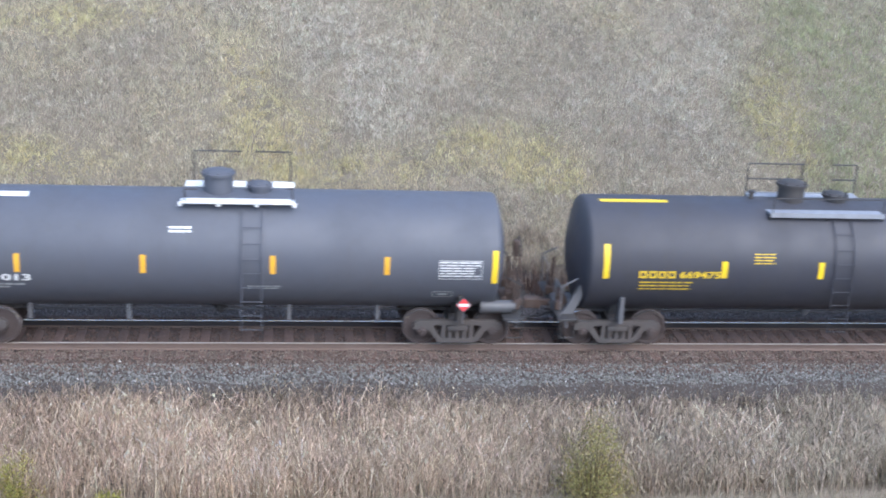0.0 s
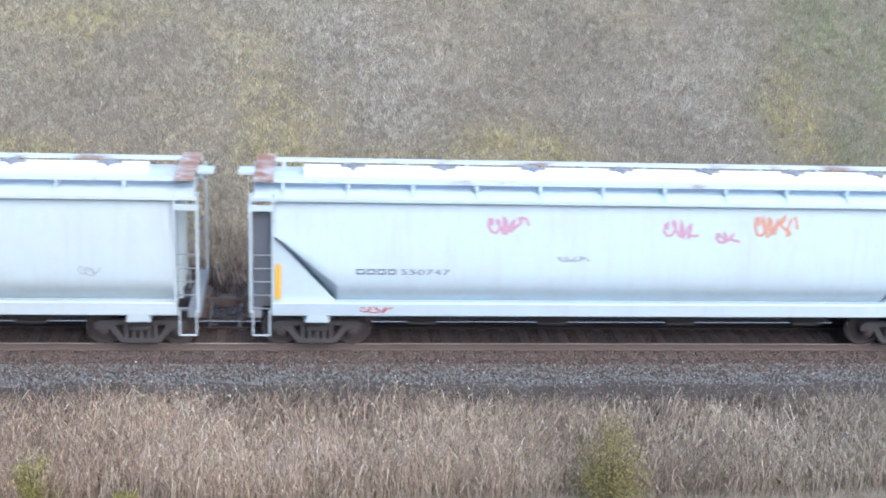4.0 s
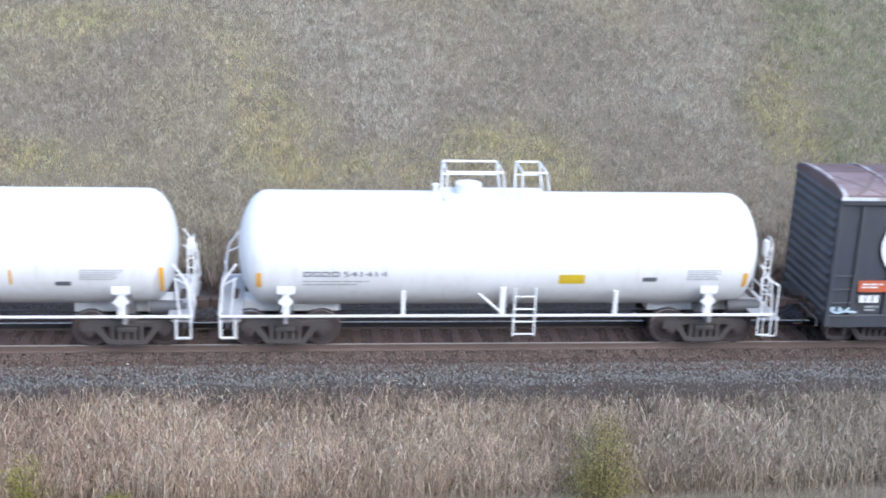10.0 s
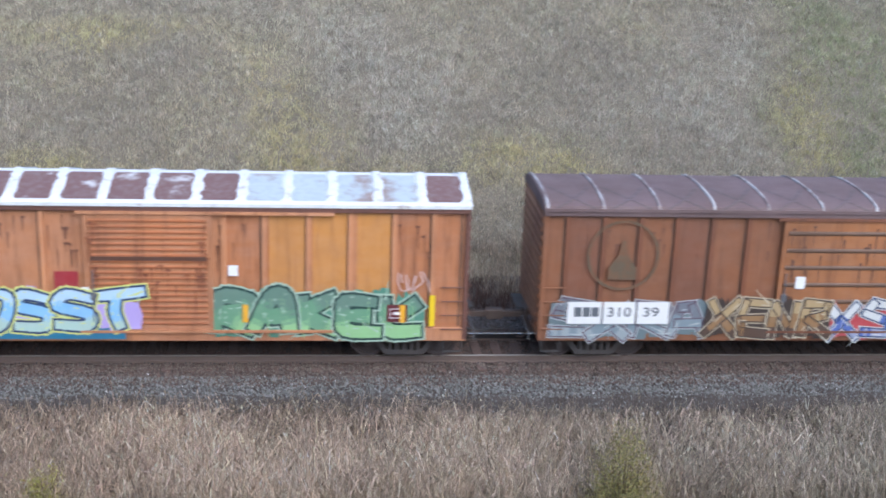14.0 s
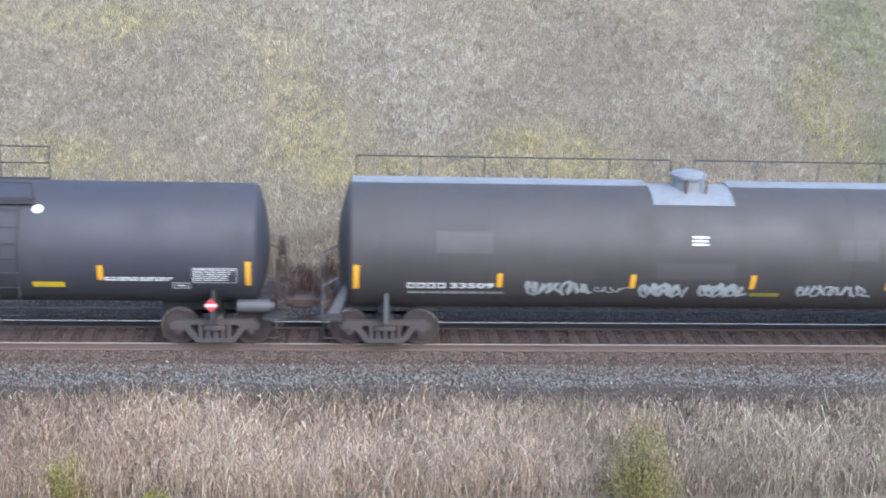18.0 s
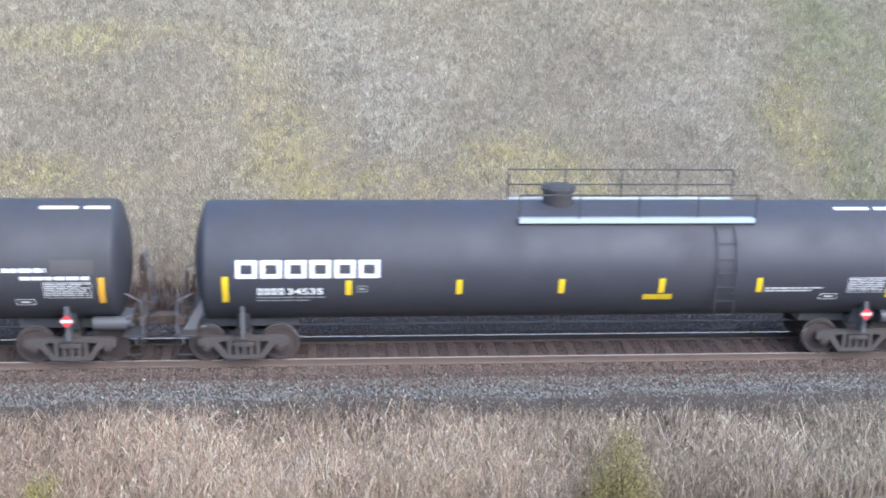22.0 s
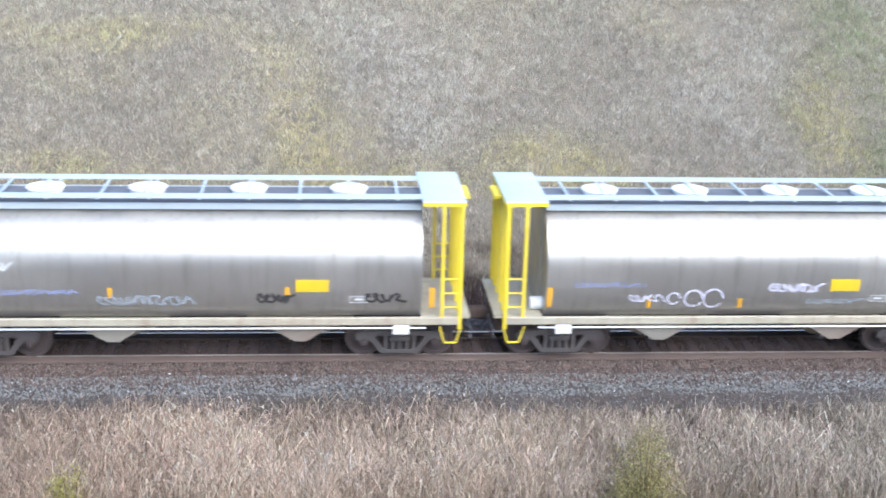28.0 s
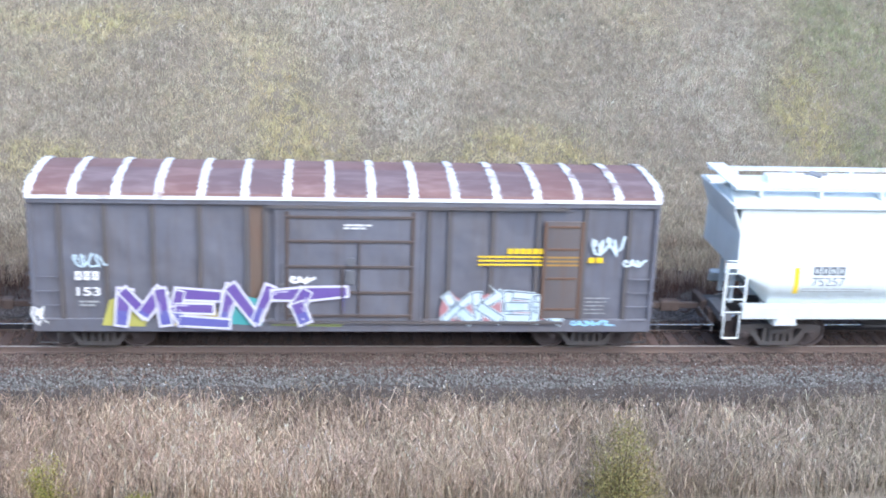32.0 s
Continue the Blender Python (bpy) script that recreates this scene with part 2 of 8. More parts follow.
BROWNS = [BROWN] + [paint("brown_sheet_" + k, c, 0.65, (0.10, 0.045, 0.028), 0.45, 0.5, fade=0.3) for k, c in (("warm", (0.30, 0.115, 0.045)), ("dark", (0.20, 0.08, 0.045)))]
INKS = {}


def spray(name, rgb):
    INKS["spray_" + name] = rgb
    return paint("spray_" + name, rgb, 0.55, tuple(c * 0.5 for c in rgb), 0.25, 0.15, fade=0.4)


def tone(a, b, f):
    """A sprayed colour between two others."""
    p, q = INKS.get(a.name, (0.5, 0.5, 0.5)), INKS.get(b.name, (0.6, 0.62, 0.62))
    return spray("%s_%s" % (a.name[6:], b.name[6:]), tuple(u + (v - u) * f for u, v in zip(p, q)))


# ---- mesh helpers ----
class Build:
    """Collects faces for one mesh."""

    def __init__(self):
        self.v, self.f = [], []

    def add(self, vs, fs):
        k = len(self.v)
        self.v.extend(tuple(p) for p in vs)
        self.f.extend(tuple(i + k for i in q) for q in fs)
        return self

    def box(self, x0, x1, y0, y1, z0, z1, c=0.0):
        """A box, its long edges chamfered by c."""
        if c <= 0:
            vs = [(x, y, z) for x in (x0, x1) for y in (y0, y1) for z in (z0, z1)]
            return self.add(vs, [(0, 1, 3, 2), (4, 6, 7, 5), (0, 4, 5, 1), (2, 3, 7, 6), (0, 2, 6, 4), (1, 5, 7, 3)])
        ring = [(y0 + c, z0), (y1 - c, z0), (y1, z0 + c), (y1, z1 - c), (y1 - c, z1), (y0 + c, z1), (y0, z1 - c), (y0, z0 + c)]
        ends = [(x0, 0.6), (x0 + c, 0.0), (x1 - c, 0.0), (x1, 0.6)]
        ym, zm = (y0 + y1) / 2, (z0 + z1) / 2
        vs = []
        for x, k in ends:
            for y, z in ring:
                sy, sz = (c * k if y > ym else -c * k), (c * k if z > zm else -c * k)
                vs.append((x, y - sy, z - sz))
        fs = [tuple(range(7, -1, -1)), tuple(range(24, 32))]
        for i in range(3):
            fs += [(8 * i + j, 8 * i + (j + 1) % 8, 8 * i + 8 + (j + 1) % 8, 8 * i + 8 + j) for j in range(8)]
        return self.add(vs, fs)

    def rod(self, a, b, r, r2=None, n=6):
        """A round bar from a to b."""
        a, b = Vector(a), Vector(b)
        r2 = r if r2 is None else r2
        d = (b - a).normalized()
        s = d.orthogonal().normalized()
        t = d.cross(s)
        vs = []
        for p, q in ((a, r), (b, r2)):
            for i in range(n):
                w = 2 * math.pi * (i + 0.5) / n
                vs.append(p + (s * math.cos(w) + t * math.sin(w)) * q)
        fs = [(i, (i + 1) % n, n + (i + 1) % n, n + i) for i in range(n)]
        return self.add(vs, fs + [tuple(range(n - 1, -1, -1)), tuple(range(n, 2 * n))])

    def pipe(self, pts, r, n=6):
        for a, b in zip(pts, pts[1:]):
            self.rod(a, b, r, n=n)
        return self

    def prism_x(self, ring, x0, x1):
        """A closed outline of (y, z), drawn along x."""
        n = len(ring)
        vs = [(x0, y, z) for y, z in ring] + [(x1, y, z) for y, z in ring]
        return self.add(vs, [(i, (i + 1) % n, n + (i + 1) % n, n + i) for i in range(n)] + [tuple(range(n - 1, -1, -1)), tuple(range(n, 2 * n))])

    def prism_y(self, ring, y0, y1):
        """A closed outline of (x, z), drawn along y."""
        n = len(ring)
        vs = [(x, y0, z) for x, z in ring] + [(x, y1, z) for x, z in ring]
        return self.add(vs, [(i, (i + 1) % n, n + (i + 1) % n, n + i) for i in range(n)] + [tuple(range(n - 1, -1, -1)), tuple(range(n, 2 * n))])

    def lathe(self, prof, y=0.0, z=0.0, n=48, axis="x"):
        """A turned shape: prof holds (place on the axis, radius)."""
        vs, fs = [], []
        for x, r in prof:
            for i in range(n):
                w = 2 * math.pi * i / n
                p, q = r * math.cos(w), r * math.sin(w)
                vs.append((x, y + p, z + q) if axis == "x" else ((p, x, q) if axis == "y" else (y + p, z + q, x)))
        for k in range(len(prof) - 1):
            fs += [(k * n + i, k * n + (i + 1) % n, (k + 1) * n + (i + 1) % n, (k + 1) * n + i) for i in range(n)]
        fs += [tuple(range(n - 1, -1, -1)), tuple(range((len(prof) - 1) * n, len(prof) * n))]
        return self.add(vs, fs)

    def mesh(self, name, mat, smooth=True):
        me = bpy.data.meshes.new(name)
        me.from_pydata(self.v, [], self.f)
        if smooth:
            me.polygons.foreach_set("use_smooth", [True] * len(me.polygons))
            me.set_sharp_from_angle(angle=radians(32))
        me.materials.append(mat)
        return me


def part(name, b, mat, parent, label=""):
    """Links a Build as one mesh under a thing or a part."""
    ob = new(name, b if isinstance(b, bpy.types.Mesh) else b.mesh(name, mat))
    ob.parent = parent
    if label:
        tagged(ob, label)
    return ob


def thing(name, b, mat, label, category, group="", kind=""):
    return tagged(new(name, b.mesh(name, mat) if b else None), label, category, group, kind)


def fast_mesh(name, verts, tris, mat, tint=None, smooth=False):
    """A mesh of many triangles from arrays."""
    me = bpy.data.meshes.new(name)
    nv, nt = len(verts), len(tris)
    me.vertices.add(nv)
    me.vertices.foreach_set("co", np.ascontiguousarray(verts, dtype=np.float32).ravel())
    me.loops.add(nt * 3)
    me.loops.foreach_set("vertex_index", np.ascontiguousarray(tris, dtype=np.int32).ravel())
    me.polygons.add(nt)
    me.polygons.foreach_set("loop_start", np.arange(0, nt * 3, 3, dtype=np.int32))
    if smooth:
        me.polygons.foreach_set("use_smooth", np.ones(nt, dtype=bool))
    me.update(calc_edges=True)
    if tint is not None:
        at = me.color_attributes.new("tint", "FLOAT_COLOR", "POINT")
        at.data.foreach_set("color", np.c_[tint, np.ones(nv)].astype(np.float32).ravel())
    me.materials.append(mat)
    return me


# ---- the ground ----
PROFILE_Y = [-700, -60, -34, -30.8, -27, -20, -12, -8, -5.6, -4.4, -3.0, -2.3, -1.5, 1.5, 2.6, 3.6, 5.2, 6.2, 14, 26, 34, 46, 700]
PROFILE_Z = [13, 11, 10.9, 10.8, 8.0, 2.0, -1.15, -1.5, -1.52, -1.4, -1.0, -0.78, -0.62, -0.62, -0.62, -0.5, -0.42, -0.1, 4.87, 12.3, 15.8, 17.5, 19]
rng = np.random.default_rng(11)


def lumps(x, y, seed=0.0):
    """Smooth hummocks, a few decimetres high."""
    return (np.sin(x * 0.31 + 1.3 + seed) * np.sin(y * 0.43 + 0.4) * 0.5 + np.sin(x * 0.83 + y * 0.37 + seed * 2) * 0.3
            + np.sin(x * 1.9 - y * 1.1 + 2.0) * 0.14 + np.sin(x * 3.7 + 0.5 + seed) * np.sin(y * 4.1) * 0.08)


def ground_z(x, y):
    z = np.interp(y, PROFILE_Y, PROFILE_Z)
    far = np.clip((y - 5.5) / 3.0, 0, 1) * np.clip((60 - y) / 20.0, 0, 1)
    near = np.clip((-2.6 - y) / 1.0, 0, 1)
    return z + lumps(x, y) * (0.28 * far + 0.07 * near)


gx = np.unique(np.r_[np.linspace(-700, -60, 17), np.linspace(-60, 70, 261), np.linspace(70, 700, 17)])
gy = np.unique(np.r_[np.linspace(-700, -60, 13), np.linspace(-60, -8, 53), np.linspace(-8, 30, 153), np.linspace(30, 60, 31), np.linspace(60, 700, 13)])
GX, GY = np.meshgrid(gx, gy)
gv = np.stack([GX, GY, ground_z(GX, GY)], -1).reshape(-1, 3)
ni, nj = len(gx), len(gy)
q0 = (np.arange(nj - 1)[:, None] * ni + np.arange(ni - 1)[None]).ravel()
gt = np.concatenate([np.c_[q0, q0 + 1, q0 + ni + 1], np.c_[q0, q0 + ni + 1, q0 + ni]])
EARTH = soil("dry_earth", (0.15, 0.125, 0.095), (0.10, 0.085, 0.065), (0.21, 0.18, 0.135))
tagged(new("ground", fast_mesh("ground", gv, gt, EARTH, smooth=True)), "dry earth of the railway cutting and grassy slopes", "ground", kind="structure")

# ballast bed of the track
BALLASTBASE = soil("ballast_base", (0.092, 0.072, 0.065), (0.072, 0.056, 0.052), (0.13, 0.104, 0.094), 1.5, 1.0)
bed = Build().prism_x([(-2.55, -0.85), (-1.55, -0.27), (-1.2, -0.212), (1.2, -0.212), (1.55, -0.27), (2.75, -0.80)], -200, 200)
thing("ballast_bed", bed, BALLASTBASE, "grey crushed stone bed under the railway track", "ballast", kind="structure")

# dark soil; under the reeds its colour carries the shade between the stems
DITCHSOIL = soil("ditch_soil", (0.088, 0.074, 0.067), (0.058, 0.048, 0.044), (0.14, 0.118, 0.104), 1.2, 1.0)
for name, y0, y1, note in (("ditch_soil", -5.35, -2.06, "dark soil at the toe of the ballast, coloured also for the shade between the reeds"), ("far_ditch_soil", 2.5, 5.9, "dark soil strip between the track and the slope")):
    dx_, dy_ = np.meshgrid(np.linspace(-60, 70, 261), np.linspace(y0, y1, 14))
    dy_ = dy_ + np.where((dy_ > -2.1) & (dy_ < 0), 0.10 * lumps(dx_ * 2.1, dx_ * 0.7, 6.0), 0)
    bed_z = np.where(np.abs(dy_) < 2.7, -0.27 - (np.abs(dy_) - 1.55) * np.where(dy_ < 0, 0.58, 0.44), -9.0)
    dv_ = np.stack([dx_, dy_, np.maximum(ground_z(dx_, dy_) + 0.03, bed_z + 0.03)], -1).reshape(-1, 3)
    dq_ = (np.arange(13)[:, None] * 261 + np.arange(260)[None]).ravel()
    tagged(new(name, fast_mesh(name, dv_, np.concatenate([np.c_[dq_, dq_ + 1, dq_ + 262], np.c_[dq_, dq_ + 262, dq_ + 261]]), DITCHSOIL, smooth=True)), note, "soil", kind="structure")

# loose stones over the bed: rough little wedges
def stones(n, x0, x1, y0, y1, s0, s1):
    x, y = rng.uniform(x0, x1, n), rng.uniform(y0, y1, n)
    ay = np.abs(y)
    z = np.where(ay < 1.55, np.interp(ay, [0, 1.2, 1.55], [-0.212, -0.212, -0.27]), -0.27 - (ay - 1.55) * np.where(y < 0, 0.58, 0.44))
    z = np.where(y > 2.3, np.maximum(z, ground_z(x, y) + 0.035), z)
    s = rng.uniform(s0, s1, n)
    octa = np.array([(1, 0, 0), (-1, 0, 0), (0, 1, 0), (0, -1, 0), (0, 0, 1), (0, 0, -1)], float)
    v = octa[None] * rng.uniform(0.55, 1.15, (n, 6, 1)) + rng.normal(0, 0.22, (n, 6, 3))
    w = rng.uniform(0, 6.28, n)
    cw, sw = np.cos(w)[:, None], np.sin(w)[:, None]
    vx, vy = v[:, :, 0] * cw - v[:, :, 1] * sw, v[:, :, 0] * sw + v[:, :, 1] * cw
    v = np.stack([vx * s[:, None] + x[:, None], vy * s[:, None] + y[:, None], v[:, :, 2] * s[:, None] * 0.8 + z[:, None] + s[:, None] * 0.25], -1)
    t = np.array([(0, 2, 4), (2, 1, 4), (1, 3, 4), (3, 0, 4), (2, 0, 5), (1, 2, 5), (3, 1, 5), (0, 3, 5)])
    tr = (np.arange(n)[:, None, None] * 6 + t[None]).reshape(-1, 3)
    return v.reshape(-1, 3), tr


def joined(lots):
    vs, ts, k = [], [], 0
    for v, t in lots:
        vs.append(v)
        ts.append(t + k)
        k += len(v)
    return np.concatenate(vs), np.concatenate(ts)


STONE = per_piece("ballast_stone", (0.115, 0.110, 0.104), (0.285, 0.285, 0.278), 0.85, True, 0.2)
sv, st = joined([stones(22000, -14, 26, -2.12, -1.5, 0.020, 0.046), stones(4200, -14, 26, -2.5, -2.08, 0.025, 0.050),
                 stones(9000, -60, -14, -2.6, -1.15, 0.025, 0.045), stones(9000, 26, 70, -2.6, -1.15, 0.025, 0.045)])
RUSTSTONE = per_piece("stained_stone", (0.092, 0.058, 0.049), (0.185, 0.124, 0.104), 0.9, True, 0.2)
nv_, nt_ = joined([stones(17000, -14, 26, -1.78, -0.95, 0.020, 0.044), stones(24000, -14, 26, -1.0, 1.25, 0.020, 0.046), stones(13000, -14, 26, 1.15, 2.6, 0.020, 0.042)])
tagged(new("stained_stones", fast_mesh("stained_stones", nv_, nt_, RUSTSTONE)), "rust-stained crushed stones beside the rails", "gravel", kind="stuff")
tagged(new("ballast_stones", fast_mesh("ballast_stones", sv, st, STONE)), "grey angular crushed stones along the track", "gravel", kind="stuff")
TANSTONE = per_piece("dusty_stone", (0.115, 0.090, 0.076), (0.235, 0.195, 0.168), 0.9, True, 0.2)
tv, tt = stones(15000, -14, 26, -1.72, -0.86, 0.016, 0.036)
tv[:, 2] += 0.022
tagged(new("dusty_stones", fast_mesh("dusty_stones", tv, tt, TANSTONE)), "dusty tan stones over the tie ends", "gravel", kind="stuff")
GRIMESTONE = per_piece("grimy_stone", (0.085, 0.072, 0.070), (0.20, 0.178, 0.176), 0.9, True, 0.2)
dv, dt = stones(27000, -14, 26, 2.5, 3.9, 0.022, 0.048)
tagged(new("far_stones", fast_mesh("far_stones", dv, dt, GRIMESTONE)), "grimy dark crushed stones beyond the far rail", "gravel", kind="stuff")
PALESTONE = per_piece("pale_stone", (0.5, 0.5, 0.5), (0.75, 0.75, 0.76), 0.85, True, 0.2)
pv, pt = stones(210, -14, 26, -2.1, -1.35, 0.018, 0.036)
tagged(new("pale_stones", fast_mesh("pale_stones", pv, pt, PALESTONE)), "scattered pale stones in the grey ballast", "gravel", kind="stuff")

# ---- the track ----
track = tagged(new("railway_track"), "single railway track with rusty rails on old timber ties", "railway track", kind="structure")
RAILRUST = paint("rail_rust", (0.145, 0.105, 0.090), 0.7, (0.10, 0.07, 0.06), 0.4, 0.1)
for side in (-1, 1):
    c = side * 0.755
    web = [(-0.075, -0.18), (0.075, -0.18), (0.075, -0.165), (0.012, -0.145), (0.010, -0.045), (0.036, -0.035), (0.036, -0.008), (0.028, -0.003),
           (-0.028, -0.003), (-0.036, -0.008), (-0.036, -0.035), (-0.010, -0.045), (-0.012, -0.145), (-0.075, -0.165)]
    rail = part("rail", Build().prism_x([(c + y, z) for y, z in web], -200, 200), RAILRUST, track, "rusty steel rail")
    # far rail only: the train's shade on its near side, as a dark skin
    if side > 0:
        part("gauge_face", Build().prism_x([(c - 0.0375, -0.036), (c - 0.0375, -0.004), (c - 0.033, -0.001), (c - 0.030, -0.004), (c - 0.030, -0.036)], -200, 200).prism_x([(c - 0.0775, -0.18), (c - 0.0125, -0.145), (c - 0.0115, -0.045), (c - 0.0105, -0.045), (c - 0.0105, -0.145), (c - 0.0745, -0.18)], -200, 200),
             paint("greasy_steel", (0.030, 0.029, 0.034), 0.45, (0.05, 0.04, 0.04), 0.3, 0.0), rail, "gauge side of the rail, coloured dark for the train's shade")
    part("running_surface", Build().box(-200, 200, c - 0.033, c + 0.033, -0.004, 0.0), TREAD if side > 0 else paint("dusty_tread", (0.50, 0.46, 0.42), 0.45, (0.3, 0.25, 0.22), 0.3, 0.0, metal=0.5), rail, "bright worn top of the rail")
TIMBER = per_piece("tie_timber", (0.138, 0.088, 0.074), (0.094, 0.063, 0.054), 0.95)
tie_meshes = []
for k in range(5):
    b = Build()
    dz, tw = rng.uniform(-0.01, 0.01), rng.uniform(-0.01, 0.01)
    b.box(-0.115, 0.115, -1.30 + tw, 1.30 + tw, -0.36, -0.185 + dz * 0.3, 0.012)
    tie_meshes.append(b.mesh("tie", TIMBER))
plates, spikes = Build(), Build()
tie_x = -13.0
while tie_x < 25.5:
    ob = new("tie", tie_meshes[int(rng.integers(5))])
    ob.parent = track
    ob.matrix_basis = pose(tie_x, rng.uniform(-0.03, 0.03), 0, 0, 0, rng.uniform(-1.2, 1.2))
    for c in (-0.755, 0.755):
        plates.box(tie_x - 0.09, tie_x + 0.09, c - 0.17, c + 0.17, -0.187, -0.172)
        for sx, sy in ((-0.05, -0.1), (0.05, 0.1), (0.05, -0.1), (-0.05, 0.1)):
            spikes.box(tie_x + sx - 0.012, tie_x + sx + 0.012, c + sy - 0.018, c + sy + 0.018, -0.175, -0.145)
        spikes.box(tie_x + 0.12, tie_x + 0.16, c - 0.085, c + 0.085, -0.205, -0.165)
    tie_x += 0.52 + rng.uniform(-0.02, 0.02)
tagged(part("tie_plates", plates, RAILRUST, track, "rusty tie plates under the rails"), kind="stuff")
tagged(part("spikes", spikes, DARKIRON, track, "rail spikes and anchors"), kind="stuff")
rest = Build()
for k in range(-200, 201):
    if not -13.2 < k * 0.52 < 25.7:
        rest.box(k * 0.52 - 0.115, k * 0.52 + 0.115, -1.3, 1.3, -0.36, -0.187)
tagged(part("far_ties", rest, TIMBER, track, "timber ties further along the line"), kind="stuff")

# ---- vegetation ----
GRASS = foliage("dry_grass", 0.85, 0.2)
LEAF = foliage("shrub_leaf", 0.8, 0.35, 0.12)
TAN, MAUVE, PALE = np.array((0.445, 0.395, 0.29)), np.array((0.357, 0.32, 0.264)), np.array((0.462, 0.43, 0.372))
YELLOWISH, GREENISH = np.array((0.465, 0.412, 0.225)), np.array((0.32, 0.338, 0.205))
# patches of the slope: middle x, y, half widths, which growth
PATCHES = [(-1.4, 13.4, 1.1, 1.4, "y"), (-0.8, 10.7, 1.6, 1.2, "y"), (6.3, 10.3, 2.2, 0.8, "y"), (2.1, 9.4, 2.2, 0.7, "y"), (8.1, 9.4, 1.3, 0.6, "y"), (19.5, 13.7, 2.6, 3.2, "g"),
           (18.8, 10.3, 2.2, 1.5, "g"), (17.0, 12.0, 0.9, 1.8, "y"), (-7.8, 15.2, 2.7, 0.6, "y"), (11.7, 15.9, 1.2, 0.7, "t"), (3.4, 12.3, 1.4, 1.6, "p"), (1.5, 14.7, 2.4, 1.3, "p"),
           (12.8, 11.8, 1.4, 1.4, "p"), (15.0, 15.1, 1.5, 1.4, "p"), (-7.5, 11.2, 2.1, 1.0, "m"), (9.5, 14.0, 1.5, 1.4, "m"), (5.7, 11.9, 1.1, 0.8, "m"), (11.5, 10.4, 1.6, 0.8, "m"),
           (-3.6, 12.4, 1.1, 2.1, "t"), (-8.1, 9.3, 1.9, 0.6, "y"), (-5.2, 13.7, 1.3, 1.0, "m")]
KINDS = {"y": YELLOWISH, "g": GREENISH, "p": PALE, "m": MAUVE, "t": TAN}


def slope_tint(x, y):
    """The growth at a place of the slope, as a colour."""
    a = np.clip(0.5 + 0.6 * lumps(x * 0.6, y * 0.9, 2.0), 0, 1)[:, None]
    c = TAN * 0.92 * (1 - a) + (MAUVE * 0.6 + PALE * 0.4) * a
    edge = lumps(x * 1.7, y * 2.1, 5.0)
    for px, py, hx, hy, k in PATCHES:
        d = ((x - px) / hx / 1.3) ** 2 + ((y - py) / hy / 1.4) ** 2 + edge * 0.7
        w = np.clip((1.9 - d) / 1.7, 0, 1)[:, None] ** 1.3 * 0.8
        c = c * (1 - w) + KINDS[k] * w
    return c


def blades(x, y, h, w, tint, lean=0.35):
    """Upright blades, one triangle each, that lean at random."""
    n = len(x)
    z = ground_z(x, y) - 0.03
    a = rng.uniform(0, 2 * np.pi, n)
    ca, sa = np.cos(a) * w / 2, np.sin(a) * w / 2
    lx, ly = rng.normal(0, lean, n) * h, rng.normal(-0.08, lean, n) * h
    v = np.stack([np.c_[x - ca, y - sa, z], np.c_[x + ca, y + sa, z], np.c_[x + lx, y + ly, z + h]], 1).reshape(-1, 3)
    return v, np.arange(3 * n).reshape(-1, 3), np.repeat(tint, 3, 0)


def slope_grass(tufts, per, x0, x1, y0, y1, h0, h1, w):
    tx, ty = rng.uniform(x0, x1, tufts), rng.uniform(y0, y1, tufts)
    if x0 < -20:
        keep = (tx < -15) | (tx > 29) | (ty > 20.5)
        tx, ty = tx[keep], ty[keep]
        tufts = len(tx)
    th = rng.uniform(h0, h1, tufts) * (1 + 0.3 * lumps(tx * 2, ty * 2, 1.0))
    tc = slope_tint(tx, ty) * rng.normal(1.0, 0.17, (tufts, 1)) * rng.normal(1.0, 0.03, (tufts, 3)) * np.interp(tx, [-10, 4, 18], [1.17, 1.18, 1.07])[:, None]
    odd = rng.random(tufts)
    tc[odd < 0.03] = PALE * 1.3
    # scattered dark tufts, coloured like the shadow gaps between tufts
    tc[odd > 0.92] = MAUVE * 0.55
    i = np.repeat(np.arange(tufts), per)
    n = len(i)
    x, y = tx[i] + rng.normal(0, 0.075, n), ty[i] + rng.normal(0, 0.075, n)
    return blades(x, y, th[i] * rng.uniform(0.5, 1.15, n), np.full(n, w), np.clip(tc[i], 0.01, 0.9), 0.55)


hv, ht, hc = slope_grass(62000, 10, -15, 29, 5.6, 20.5, 0.09, 0.24, 0.021)
tagged(new("slope_grass", fast_mesh("slope_grass", hv, ht, GRASS, hc)), "dry autumn grass on the cutting slope, tan with yellow-green patches", "grass", kind="stuff")
ov, ot, oc = slope_grass(16000, 6, -60, 70, 5.6, 34, 0.25, 0.45, 0.06)
tagged(new("outer_grass", fast_mesh("outer_grass", ov, ot, GRASS, oc)), "dry grass further along the cutting slope", "grass", kind="stuff")

